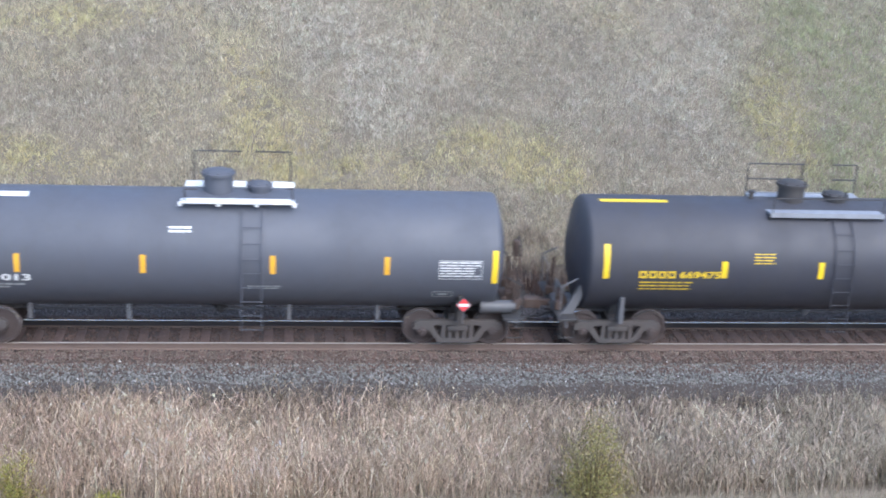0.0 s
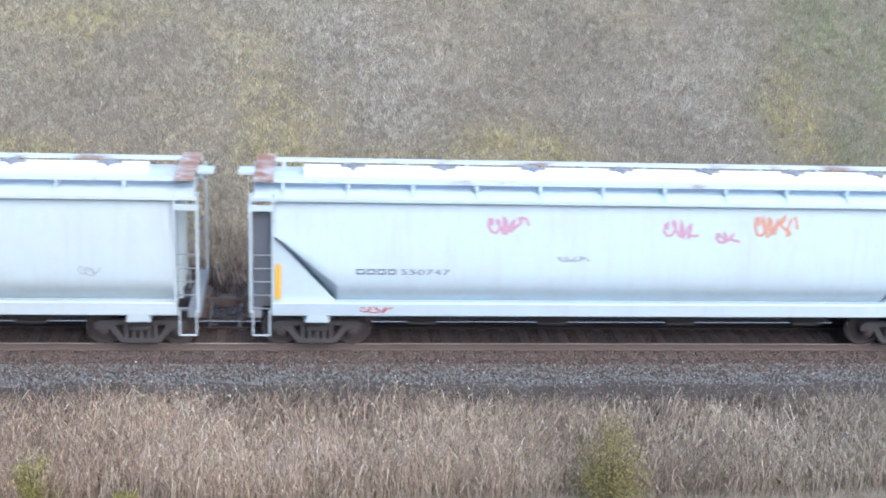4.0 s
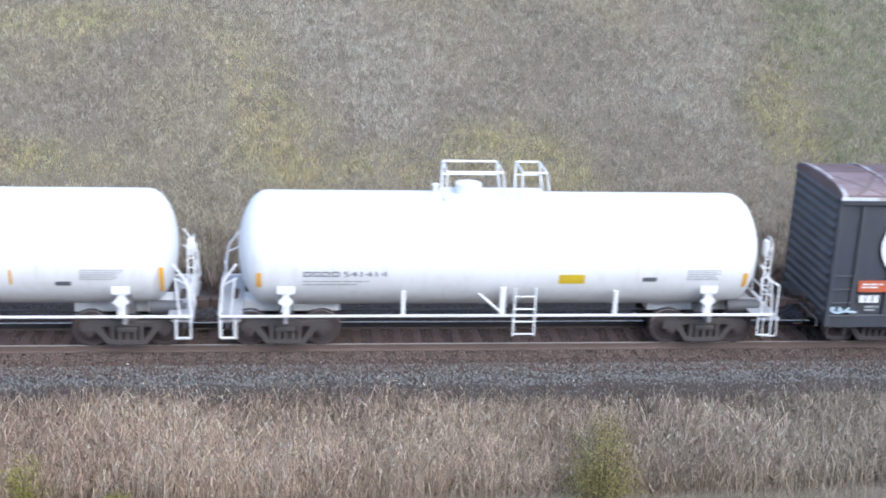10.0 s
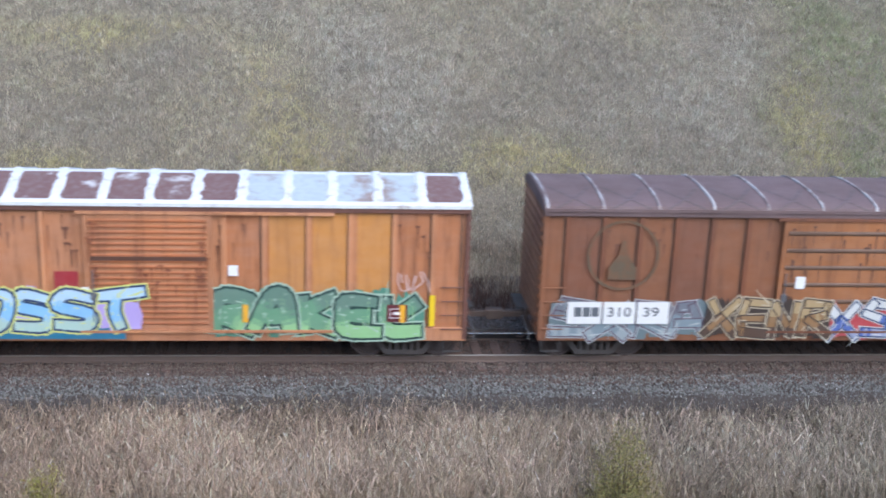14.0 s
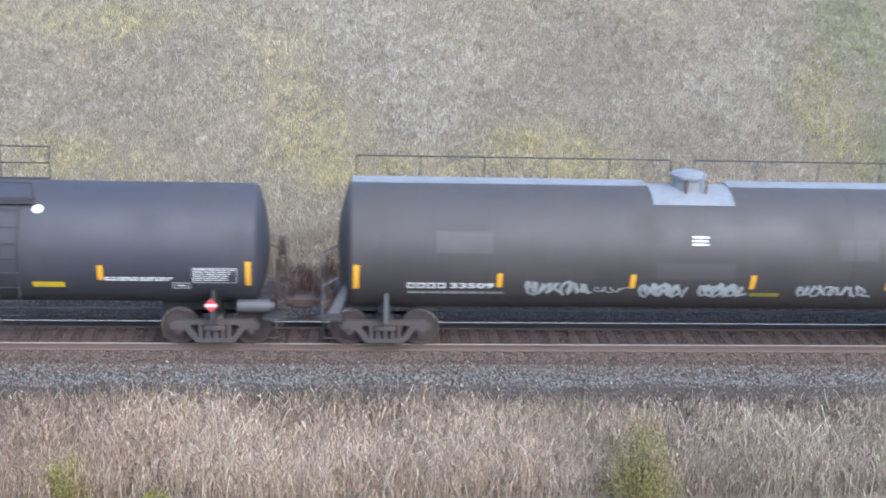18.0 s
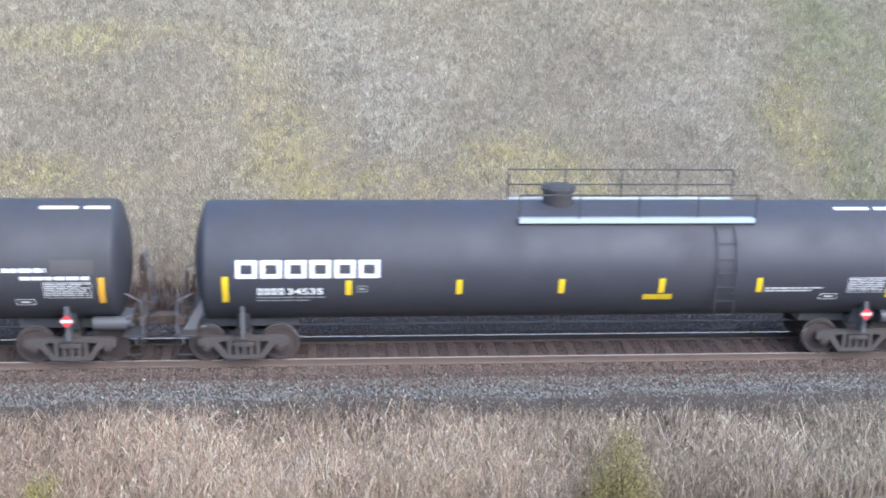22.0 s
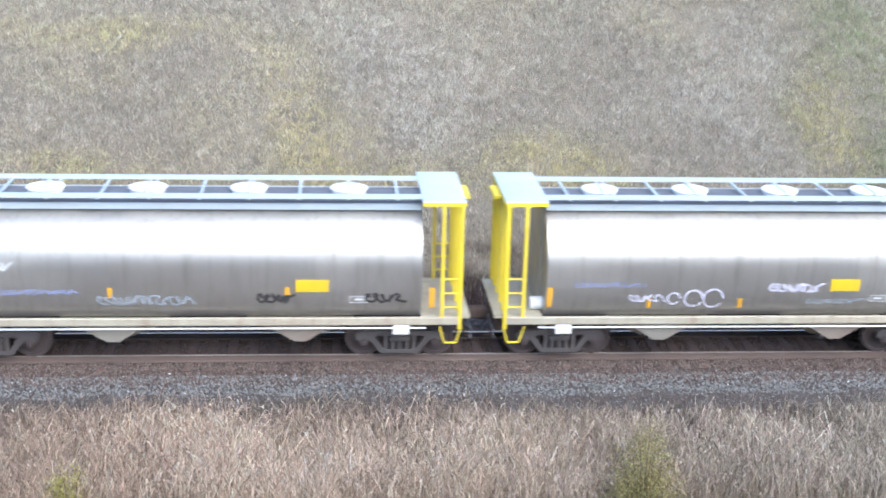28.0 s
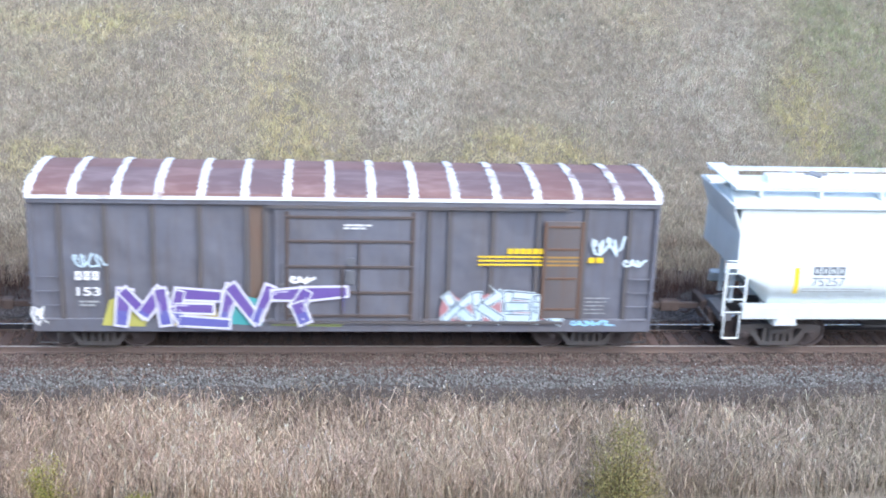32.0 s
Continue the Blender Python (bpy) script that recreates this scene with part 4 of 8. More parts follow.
# strokes of sprayed letters in a unit box
SPRAYED = {
    "A": [[(0, 0), (0.3, 1), (0.68, 1), (1, 0)], [(0.2, 0.36), (0.85, 0.4)]],
    "B": [[(0.1, 0), (0.05, 1), (0.85, 0.92), (0.8, 0.6), (0.25, 0.52), (0.95, 0.4), (0.9, 0.05), (0.1, 0)]],
    "C": [[(1, 0.8), (0.7, 1), (0.1, 0.85), (0, 0.3), (0.4, 0), (1.02, 0.12)]],
    "E": [[(1, 0.95), (0.15, 1), (0.05, 0.5), (0.12, 0.05), (1.05, 0)], [(0.1, 0.52), (0.8, 0.5)]],
    "H": [[(0.05, 0), (0.12, 1)], [(0.95, 0), (0.88, 1)], [(0.1, 0.46), (0.9, 0.52)]],
    "I": [[(0.4, 0), (0.6, 1)], [(0.2, 0.98), (0.95, 1)]],
    "J": [[(0.25, 0.95), (1.05, 1)], [(0.72, 1), (0.7, 0.25), (0.35, 0), (-0.05, 0.28)]],
    "K": [[(0.1, 0), (0.05, 1)], [(0.98, 1), (0.2, 0.5), (1.05, 0)]],
    "L": [[(0.08, 1), (0.1, 0.08), (1.05, 0.05)], [(0.5, 0.55), (1, 0.95)]],
    "M": [[(0, 0), (0.12, 1), (0.5, 0.3), (0.88, 1), (1, 0)]],
    "N": [[(0, 0), (0.14, 1), (0.82, 0.05), (1, 1)]],
    "O": [[(0.5, 1), (0.05, 0.65), (0.2, 0.05), (0.75, 0), (1, 0.4), (0.9, 0.9), (0.5, 1)]],
    "R": [[(0.05, 0), (0.1, 1), (0.88, 0.92), (0.85, 0.58), (0.2, 0.46), (1.08, -0.02)]],
    "S": [[(0.98, 0.88), (0.3, 1), (0.05, 0.66), (0.9, 0.42), (0.82, 0.03), (-0.02, 0.06)]],
    "T": [[(-0.12, 0.88), (0.5, 0.95), (1.3, 1.05)], [(0.55, 0.95), (0.45, 0.5), (0.62, 0)]],
    "X": [[(0.02, 1), (0.4, 0.55), (1.05, -0.02)], [(1.0, 1), (0.5, 0.5), (-0.05, 0)]],
}


def graffiti(car, surf, x0, x1, z0, z1, shapes, fill, edge, glow, seed, accent=None, label="", off=0.010, top=None, fat=0.27, soft=False, split=0.55, cloudy=True, low=None):
    """Sprayed letters that lean into each other: two tones, a dark rim, a pale halo and glints, on a ragged cloud of colour."""
    r = random.Random(seed)
    n, h = len(shapes), z1 - z0
    w = (x1 - x0) / n
    accent = accent or MARKWHITE
    top, pale = top or tone(fill, edge, 0.4), low or tone(fill, accent, 0.45)
    if cloudy:
        cloud = Sheet(surf, off)
        for i in range(n * 5):
            cx = x0 + (x1 - x0) * (i + 0.5) / (n * 5)
            hi, lo = z1 + h * r.uniform(-0.34, 0.04), z0 + h * r.uniform(-0.02, 0.2)
            q = w * r.uniform(0.1, 0.19)
            cloud.poly([(cx - q, lo), (cx + q, lo + h * r.uniform(-0.03, 0.05)), (cx + q * 1.3, (lo + hi) / 2), (cx + q * 0.7, hi - h * r.uniform(0, 0.25)), (cx - q * 0.6, hi), (cx - q * 1.2, (lo + hi) / 2)])
            cloud.off += 0.0002
        tagged(cloud.put("spray_cloud", glow, car, label), kind="stuff")
    rim = (0.022 + 0.016 * h) * (1.5 if soft else 1.0)
    for i, key in enumerate(shapes):
        wide = fat * min(h, w * 1.25) * r.uniform(0.9, 1.12)
        ox, ww, oz, hh = x0 + w * (i + 0.10), w * r.uniform(0.78, 0.92), z0 + h * r.uniform(-0.02, 0.05), h * r.uniform(0.84, 0.98)
        tilt, lift, step = w * r.uniform(-0.10, 0.14), off + 0.006 + 0.004 * (i % 2), 0
        halo, outer, shine = Sheet(surf, lift), Sheet(surf, lift), Sheet(surf, lift + 0.0045)
        inks = [Sheet(surf, lift) for _ in range(3)]
        for path in SPRAYED[key]:
            pts = [(ox + ww * p + tilt * (q - 0.5) + w * r.uniform(-0.03, 0.03), oz + wide * 0.55 + (hh - wide * 1.1) * q + h * r.uniform(-0.02, 0.02)) for p, q in path]
            if soft:
                ext, fine = [pts[0]] + pts + [pts[-1]], []
                for p0, p1, p2, p3 in zip(ext, ext[1:], ext[2:], ext[3:]):
                    fine += [tuple(0.5 * (2 * b + (c - a) * f + (2 * a - 5 * b + 4 * c - d) * f * f + (3 * b - a - 3 * c + d) * f ** 3) for a, b, c, d in zip(p0, p1, p2, p3)) for f in (0, 0.25, 0.5, 0.75)]
                pts = fine + [pts[-1]]
            for j, (p, q) in enumerate(zip(pts, pts[1:])):
                d = Vector((q[0] - p[0], q[1] - p[1]))
                if d.length < 1e-4:
                    continue
                d.normalize()
                over = wide * (0.30 if not soft else 0.22)
                a, e = Vector(p) - d * over, Vector(q) + d * over
                wa, wb = wide * r.uniform(0.75, 1.3), wide * r.uniform(0.75, 1.3)
                if soft:
                    wa = wb = wide * (0.9 + 0.35 * math.sin(3.14 * j / len(pts)))
                halo.stroke([a - d * rim * 1.6, e + d * rim * 1.6], [wa + rim * 3.0, wb + rim * 3.0])
                if not soft:
                    step += 1
                outer.off = lift + 0.0005 + 0.0006 * min(step, 5)
                for ink in inks:
                    ink.off = outer.off + (0.0003 if not soft else 0.0012)
                outer.stroke([a - d * rim * 0.9, e + d * rim * 0.9], [wa + rim * 1.8, wb + rim * 1.8])
                m = 1 if soft else max(2, int((e - a).length / 0.09))
                for k in range(m):
                    u, v = a + (e - a) * k / m, a + (e - a) * (k + 1) / m
                    f = ((u.y + v.y) / 2 - z0) / h + r.uniform(-0.07, 0.07)
                    ink = inks[1 if f > split else (2 if f < split - 0.34 else 0)]
                    ink.stroke([u, v], [wa + (wb - wa) * k / m, wa + (wb - wa) * (k + 1) / m])
                if r.random() < 0.6:
                    g = Vector((-d.y, d.x)) * wide * 0.3 * r.choice((-1, 1))
                    s0 = r.uniform(0, 0.5)
                    shine.stroke([a + (e - a) * s0 + g, a + (e - a) * (s0 + r.uniform(0.2, 0.45)) + g], 0.028)
            if r.random() < 0.7:  # a kicked-out spike
                p, d = pts[r.choice((0, -1))], Vector((r.uniform(-0.5, 0.5), r.uniform(-0.3, 0.5))) * w
                shine.stroke([p, (p[0] + d.x, p[1] + d.y)], [0.05, 0.01])
            for _ in range(3):  # runs of paint
                p = r.choice(pts)
                inks[2].stroke([(p[0], p[1]), (p[0] + 0.01, max(z0 - 0.02, p[1] - h * r.uniform(0.15, 0.5)))], [0.035, 0.012])
        for sh, name, mat in ((halo, "spray_halo", accent), (outer, "spray_outline", edge), (inks[0], "spray_fill", fill), (inks[1], "spray_shade", top), (inks[2], "spray_tint", pale), (shine, "spray_highlight", accent)):
            if sh.b.f:
                tagged(sh.put(name, mat, car), kind="stuff")


def rust_streaks(car, surf, spans, seed, mat, off=0.003):
    """Runs of rust below seams and bolts, each narrowing downwards."""
    r = random.Random(seed)
    s = Sheet(surf, off)
    for x0, x1, z0, z1, n in spans:
        for _ in range(n):
            x, z, w = r.uniform(x0, x1), z1 - r.uniform(0, 0.5) * (z1 - z0), r.uniform(0.02, 0.06)
            s.stroke([(x, z), (x + r.uniform(-0.015, 0.015), z - r.uniform(0.15, 0.6) * (z1 - z0) * 0.6)], [w, w * 0.3])
            if r.random() < 0.4:
                s.rect(x - w * r.uniform(0.8, 2), x + w * r.uniform(0.8, 2), z - 0.03, z + 0.03)
            s.off += 0.00005
    tagged(s.put("rust_staining", mat, car, "dark runs of rust"), kind="stuff")


def tag(car, surf, x0, x1, z0, z1, mat, seed, w=0.035, off=0.010):
    """A quick scrawl in one line."""
    r = random.Random(seed)
    s = Sheet(surf, off)
    n = max(3, int((x1 - x0) / 0.16))
    pts = []
    for i in range(n * 6 + 1):
        f = i / (n * 6)
        a = f * n * 6.2832
        pts.append((x0 + (x1 - x0) * f + 0.09 * math.cos(a), (z0 + z1) / 2 + (z1 - z0) * 0.5 * math.sin(a * (1 + 0.1 * math.sin(f * 9 + seed))) * r.uniform(0.6, 1.0)))
    s.stroke(pts, w)
    s.put("scrawl", mat, car, "sprayed scrawl")


def ladder(b, x0, x1, y, z0, z1, step=0.38, r=0.018, post=0.022):
    b.rod((x0, y, z0), (x0, y, z1), post)
    b.rod((x1, y, z0), (x1, y, z1), post)
    z = z0 + 0.05
    while z <= z1:
        b.rod((x0, y, z), (x1, y, z), r)
        z += step
    return b


# ---- tank cars ----
def tank_car(label, x0, x1, t0, t1, zc, r, skin, fittings, trim=None, outer=(0.75, 0.75), ladder_x=None, head=0.38, bands=(), power=0.62):
    """Shell with dished heads on stub sills, saddles, two trucks, couplers and the gear every tank car carries. Places are along the train."""
    mid = (x0 + x1) / 2
    car = rail_car("tank_car", label, "tank car", mid)
    a, e, ta, te = x0 - mid, x1 - mid, t0 - mid, t1 - mid
    trim = trim or DARKIRON
    prof = [(a, 0.02)]
    if power < 1:  # shallow dished head with a tight knuckle
        prof += [(a + head * 0.72 * (k / 7) ** 2, r * 0.965 * k / 7) for k in range(1, 8)] + [(a + head * 0.84, r * 0.99), (a + head, r)]
    else:
        prof += [(a + head * (1 - math.cos(math.pi / 2 * k / 8)), r * math.sin(math.pi / 2 * k / 8)) for k in range(1, 8)] + [(a + head, r)]
    back = [(a + e - x, q) for x, q in reversed(prof)]
    part("tank", Build().lathe(prof + back, 0, zc, 72), skin, car, "long welded steel tank shell with dished heads")
    for x in bands:
        part("weld_band", Build().lathe([(x - mid - 0.03, r + 0.001), (x - mid - 0.03, r + 0.006), (x - mid + 0.03, r + 0.006), (x - mid + 0.03, r + 0.001)], 0, zc, 72), skin, car)
    for tx, s in ((ta, -1), (te, 1)):
        sd = Build().prism_x([(-0.62, 0.78), (0.62, 0.78), (1.12, zc - r * 0.62), (0.7, zc - r * 0.93), (0, zc - r * 1.02), (-0.7, zc - r * 0.93), (-1.12, zc - r * 0.62)], tx - 0.16, tx + 0.16)
        sd.box(tx - 0.05, tx + 0.05, -1.35, -0.95, 0.78, zc - r * 0.55)
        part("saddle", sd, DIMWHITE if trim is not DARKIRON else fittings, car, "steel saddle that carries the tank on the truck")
        end = a if s < 0 else e
        inn = tx - s * 1.35
        part("stub_sill", Build().box(min(end - s * -0.35, inn), max(end - s * -0.35, inn), -0.32, 0.32, 0.72, 1.02, 0.02), fittings, car, "stub sill under the tank end")
        pl = Build().box(min(end + s * 0.42, end - s * 0.1), max(end + s * 0.42, end - s * 0.1), -1.42, 1.42, 0.86, 0.92, 0.01)
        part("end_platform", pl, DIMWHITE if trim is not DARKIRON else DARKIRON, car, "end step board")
        for y in (-1, 1):
            rr = Build().pipe([(end + s * 0.36, y * 1.3, 0.92), (end + s * 0.36, y * 1.3, 1.75), (end - s * 0.02, y * 1.27, 1.95)], 0.02)
            rr.pipe([(end + s * 0.36, y * 1.3, 1.7), (end + s * 0.36, y * 0.55, 1.7), (end + s * 0.36, y * 0.55, 0.92)], 0.016)
            part("end_handrail", rr, fittings, car)
        st = Build()
        for q in (0.0, 0.36):
            st.rod((end + s * (0.36 - q), -1.42, 0.92), (end + s * (0.36 - q), -1.42, 0.42), 0.018)
        st.rod((end + s * 0.36, -1.42, 0.43), (end, -1.42, 0.43), 0.018)
        part("sill_step", st, trim, car)
        br = Build().prism_y([(end - s * 0.05, 0.92), (end + s * 0.25, 0.92), (end - s * 0.22, 1.75), (end - s * 0.34, 1.70)], -1.02, -0.9)
        if s < 0 and trim is DARKIRON:
            part("end_brace", br, fittings, car, "slanting end brace")
        if trim is DARKIRON:
            gear = Build()
            for k, (gx, gy, gz, gl) in enumerate(((0.30, -0.75, 0.95, 0.85), (0.18, -0.2, 1.0, 0.55), (0.34, 0.35, 0.95, 1.0), (0.22, 0.8, 1.0, 0.7))):
                gear.rod((end + s * gx, gy, gz), (end + s * (gx - 0.1), gy + 0.08, gz + gl), 0.035, n=7).box(end + s * gx - 0.09, end + s * gx + 0.09, gy - 0.1, gy + 0.1, gz, gz + 0.22, 0.02)
            gear.pipe([(end + s * 0.3, -0.75, 1.3), (end + s * 0.28, -0.2, 1.15), (end + s * 0.34, 0.35, 1.4), (end + s * 0.2, 0.8, 1.2)], 0.02)
            part("brake_gear", gear, RUSTIRON, car, "dark rusty brake gear at the car end")
    part("brake_pipe", Build().rod((ta + 0.6, 0.1, 0.6), (te - 0.6, 0.1, 0.6), 0.028, n=8).rod((ta + 2.2, 0.1, 0.6), (ta + 2.2, 0.1, zc - r + 0.02), 0.02).rod((te - 2.2, 0.1, 0.6), (te - 2.2, 0.1, zc - r + 0.02), 0.02), GREYIRON, car, "grey train pipe under the tank")
    part("bottom_outlet", Build().rod((0.1, 0, zc - r + 0.05), (0.1, 0, zc - r - 0.16), 0.16, n=16).rod((0.1, 0, zc - r - 0.15), (0.1, 0, zc - r - 0.26), 0.09, n=12), fittings, car)
    wheel, bx, bz = Build(), e + 0.30, 2.45
    for k in range(16):
        p, q = 6.2832 * k / 16, 6.2832 * (k + 1) / 16
        wheel.rod((bx + 0.08, -0.25 + 0.26 * math.cos(p), bz + 0.26 * math.sin(p)), (bx + 0.08, -0.25 + 0.26 * math.cos(q), bz + 0.26 * math.sin(q)), 0.016)
        if k % 4 == 0:
            wheel.rod((bx + 0.08, -0.25, bz), (bx + 0.08, -0.25 + 0.26 * math.cos(p), bz + 0.26 * math.sin(p)), 0.013)
    wheel.rod((bx, -0.25, bz), (bx + 0.1, -0.25, bz), 0.06, n=8)
    part("brake_wheel", wheel, fittings, car, "round brake wheel")
    part("brake_stand", ladder(Build(), bx - 0.05, bx + 0.10, -0.45, 0.92, 2.55, 0.24, 0.016, 0.024).box(bx - 0.06, bx + 0.06, -0.36, -0.14, 2.2, 2.62, 0.02), RUSTIRON if trim is DARKIRON else fittings, car, "ladder-like stand of the hand brake")
    part("brake_cylinder", Build().rod((te + 0.55, -0.95, 1.08), (te + 1.35, -0.95, 1.08), 0.17, n=18).rod((te + 1.35, -0.95, 1.08), (te + 1.45, -0.95, 1.08), 0.10, n=14), paint("reservoir_grey", (0.085, 0.088, 0.098), 0.6, (0.07, 0.055, 0.05), 0.4, 0.3), car, "grey brake air reservoir")
    if ladder_x is not None:
        lx = ladder_x - mid
        lb = Build()
        for q in (-0.24, 0.24):
            lb.pipe([(lx + q, -(r + 0.07), 0.62), (lx + q, -(r + 0.07), zc + 0.25), (lx + q, -(r + 0.07) * 0.87, zc + r * 0.55), (lx + q, -(r + 0.05) * 0.6, zc + r * 0.84)], 0.015)
        z = 0.66
        while z < zc + r * 0.85:
            dz = max(0.0, z - zc - 0.25)
            y = -(r + 0.07) if dz == 0 else -(r + 0.07) * math.sqrt(max(0.05, 1 - ((z - zc) / (r * 1.06)) ** 2))
            lb.rod((lx - 0.24, y, z), (lx + 0.24, y, z), 0.011)
            z += 0.36
        for q in (-0.24, 0.24):
            lb.rod((lx + q, -(r + 0.07), zc - 0.5), (lx + q, -(r - 0.1), zc - 0.5), 0.012).rod((lx + q, -(r + 0.07), zc + 0.2), (lx + q, -(r - 0.02), zc + 0.2), 0.012)
        part("ladder", lb, skin, car, "side ladder up to the manway")
    couplers(car, a, e, *outer)
    trucks(car, (ta, te))
    return car, mid, round_side(zc, r)


def manway(car, x, ztop, mat, r=0.36, h=0.42, lid=True):
    b = Build().rod((x, 0, ztop - 0.15), (x, 0, ztop + h), r, n=24)
    b.rod((x, 0, ztop + h - 0.03), (x, 0, ztop + h + 0.04), r + 0.06, n=24)
    mw = part("manway", b, mat, car, "round manway housing on the tank top")
    for k in range(8):
        w = 6.2832 * k / 8
        part("bolt", Build().rod((x + (r + 0.02) * math.cos(w), (r + 0.02) * math.sin(w), ztop + h), (x + (r + 0.02) * math.cos(w), (r + 0.02) * math.sin(w), ztop + h + 0.09), 0.022), mat, mw)
    if lid:
        part("lid", Build().lathe([(ztop + h + 0.04, r), (ztop + h + 0.08, r * 0.85), (ztop + h + 0.11, r * 0.4)], x, 0, 20, axis="z"), mat, mw)


def valve(car, x, y, ztop, mat, h=0.28, r=0.09):
    part("safety_valve", Build().rod((x, y, ztop - 0.1), (x, y, ztop + h), r, n=12).rod((x, y, ztop + h), (x, y, ztop + h + 0.05), r + 0.04, n=12), mat, car)


def walkway(car, x0, x1, zdeck, plate, rail, near=True, far=True, posts=4, gap=None, hn=0.68, hf=0.85, wide=0.98, edge=None):
    """Deck on both sides of the manway with its pipe railings."""
    for s in (-1, 1):
        part("deck", Build().box(x0, x1, min(s * wide, s * 0.45), max(s * wide, s * 0.45), zdeck - 0.02, zdeck + 0.02), plate, car, "grated top platform")
    for s in (-1, 1):
        y0 = s * wide
        part("deck_edge", Build().box(x0, x1, min(y0 - 0.02, y0 + 0.02), max(y0 - 0.02, y0 + 0.02), zdeck - 0.07, zdeck + 0.05), edge or (plate if not near else rail), car)
    for k in range(posts):
        x = x0 + (x1 - x0) * k / (posts - 1)
        for s in (-1, 1):
            part("deck_bracket", Build().rod((x, s * wide, zdeck - 0.03), (x, s * wide * 0.72, zdeck - 0.45), 0.02), rail, car)
    for s, on, h in ((-1, near, hn), (1, far, hf)):
        if not on:
            continue
        for k in range(posts):
            x = x0 + (x1 - x0) * k / (posts - 1)
            part("railing_post", Build().rod((x, s * wide, zdeck), (x, s * wide, zdeck + h), 0.02), rail, car)
        spans = [(x0, x1)] if not gap or s < 0 else [(x0, gap[0]), (gap[1], x1)]
        for g0, g1 in spans:
            for z in ((h, h * 0.5) if s > 0 else (h,)):
                part("handrail", Build().rod((g0, s * wide, zdeck + z), (g1, s * wide, zdeck + z), 0.02), rail, car, "pipe railing of the top platform")


def data_panel(car, surf, x0, x1, z0, z1, mat, seed, boxed=True, n=4):
    s = Sheet(surf, 0.008)
    s.lines(x0, x1, z0, z1, n + 2, seed, 0.45)
    s.put("data_panel", mat, car, "small unreadable data print")
    if boxed:
        q = Sheet(surf, 0.006)
        w = 0.012
        q.rect(x0 - 0.03, x1 + 0.03, z1 + 0.02, z1 + 0.02 + w).rect(x0 - 0.03, x1 + 0.03, z0 - 0.02 - w, z0 - 0.02)
        q.rect(x0 - 0.03, x0 - 0.03 + w, z0 - 0.02, z1 + 0.02).rect(x1 + 0.03 - w, x1 + 0.03, z0 - 0.02, z1 + 0.02)
        q.put("panel_border", mat, car)


def small_box(car, surf, x0, x1, z0, z1, mat):
    w = 0.018
    q = Sheet(surf, 0.007)
    q.rect(x0, x1, z1 - w, z1).rect(x0, x1, z0, z0 + w).rect(x0, x0 + w, z0 + w, z1 - w).rect(x1 - w, x1, z0 + w, z1 - w)
    q.rect(x0 + (x1 - x0) * 0.25, x0 + (x1 - x0) * 0.75, z0 + (z1 - z0) * 0.35, z0 + (z1 - z0) * 0.65)
    q.put("consolidated_stencil", mat, car)


def placard(car, x, z):
    """A warning diamond in its holder."""
    part("placard_holder", Build().prism_y([(x - 0.19, z), (x, z - 0.19), (x + 0.19, z), (x, z + 0.19)], -1.40, -1.385).rod((x, -1.39, z - 0.15), (x, -1.3, 0.75), 0.02), GREYIRON, car)
    s = 0.17
    for name, mat, half in (("placard", PLACARD, ((-s, 0), (0, -s), (s, 0), (0, s))), ("placard_bar", MARKWHITE, ((-0.13, -0.035), (0.13, -0.035), (0.13, 0.04), (-0.13, 0.04)))):
        Sheet(flat_side(-1.403 if name == "placard" else -1.407), 0.0).poly([(x + p, z + q) for p, q in half]).put(name, mat, car, "red and white hazard diamond" if name == "placard" else "")


def marks(car, surf, x0, x1, z0, z1, letters, number, mat, split=0.46, bold=0.03):
    """Owner's initials as plain blocks, then the car's number."""
    w = x1 - x0
    Sheet(surf, 0.008).blocks(x0, x0 + w * split * 0.92, z0, z1, letters, "ring", 0.2).put("owner_mark", mat, car, "owner's initials as plain shapes")
    Sheet(surf, 0.008).word(number, x0 + w * split, x1, z0, z1, bold).put("car_number", mat, car, "painted car number")


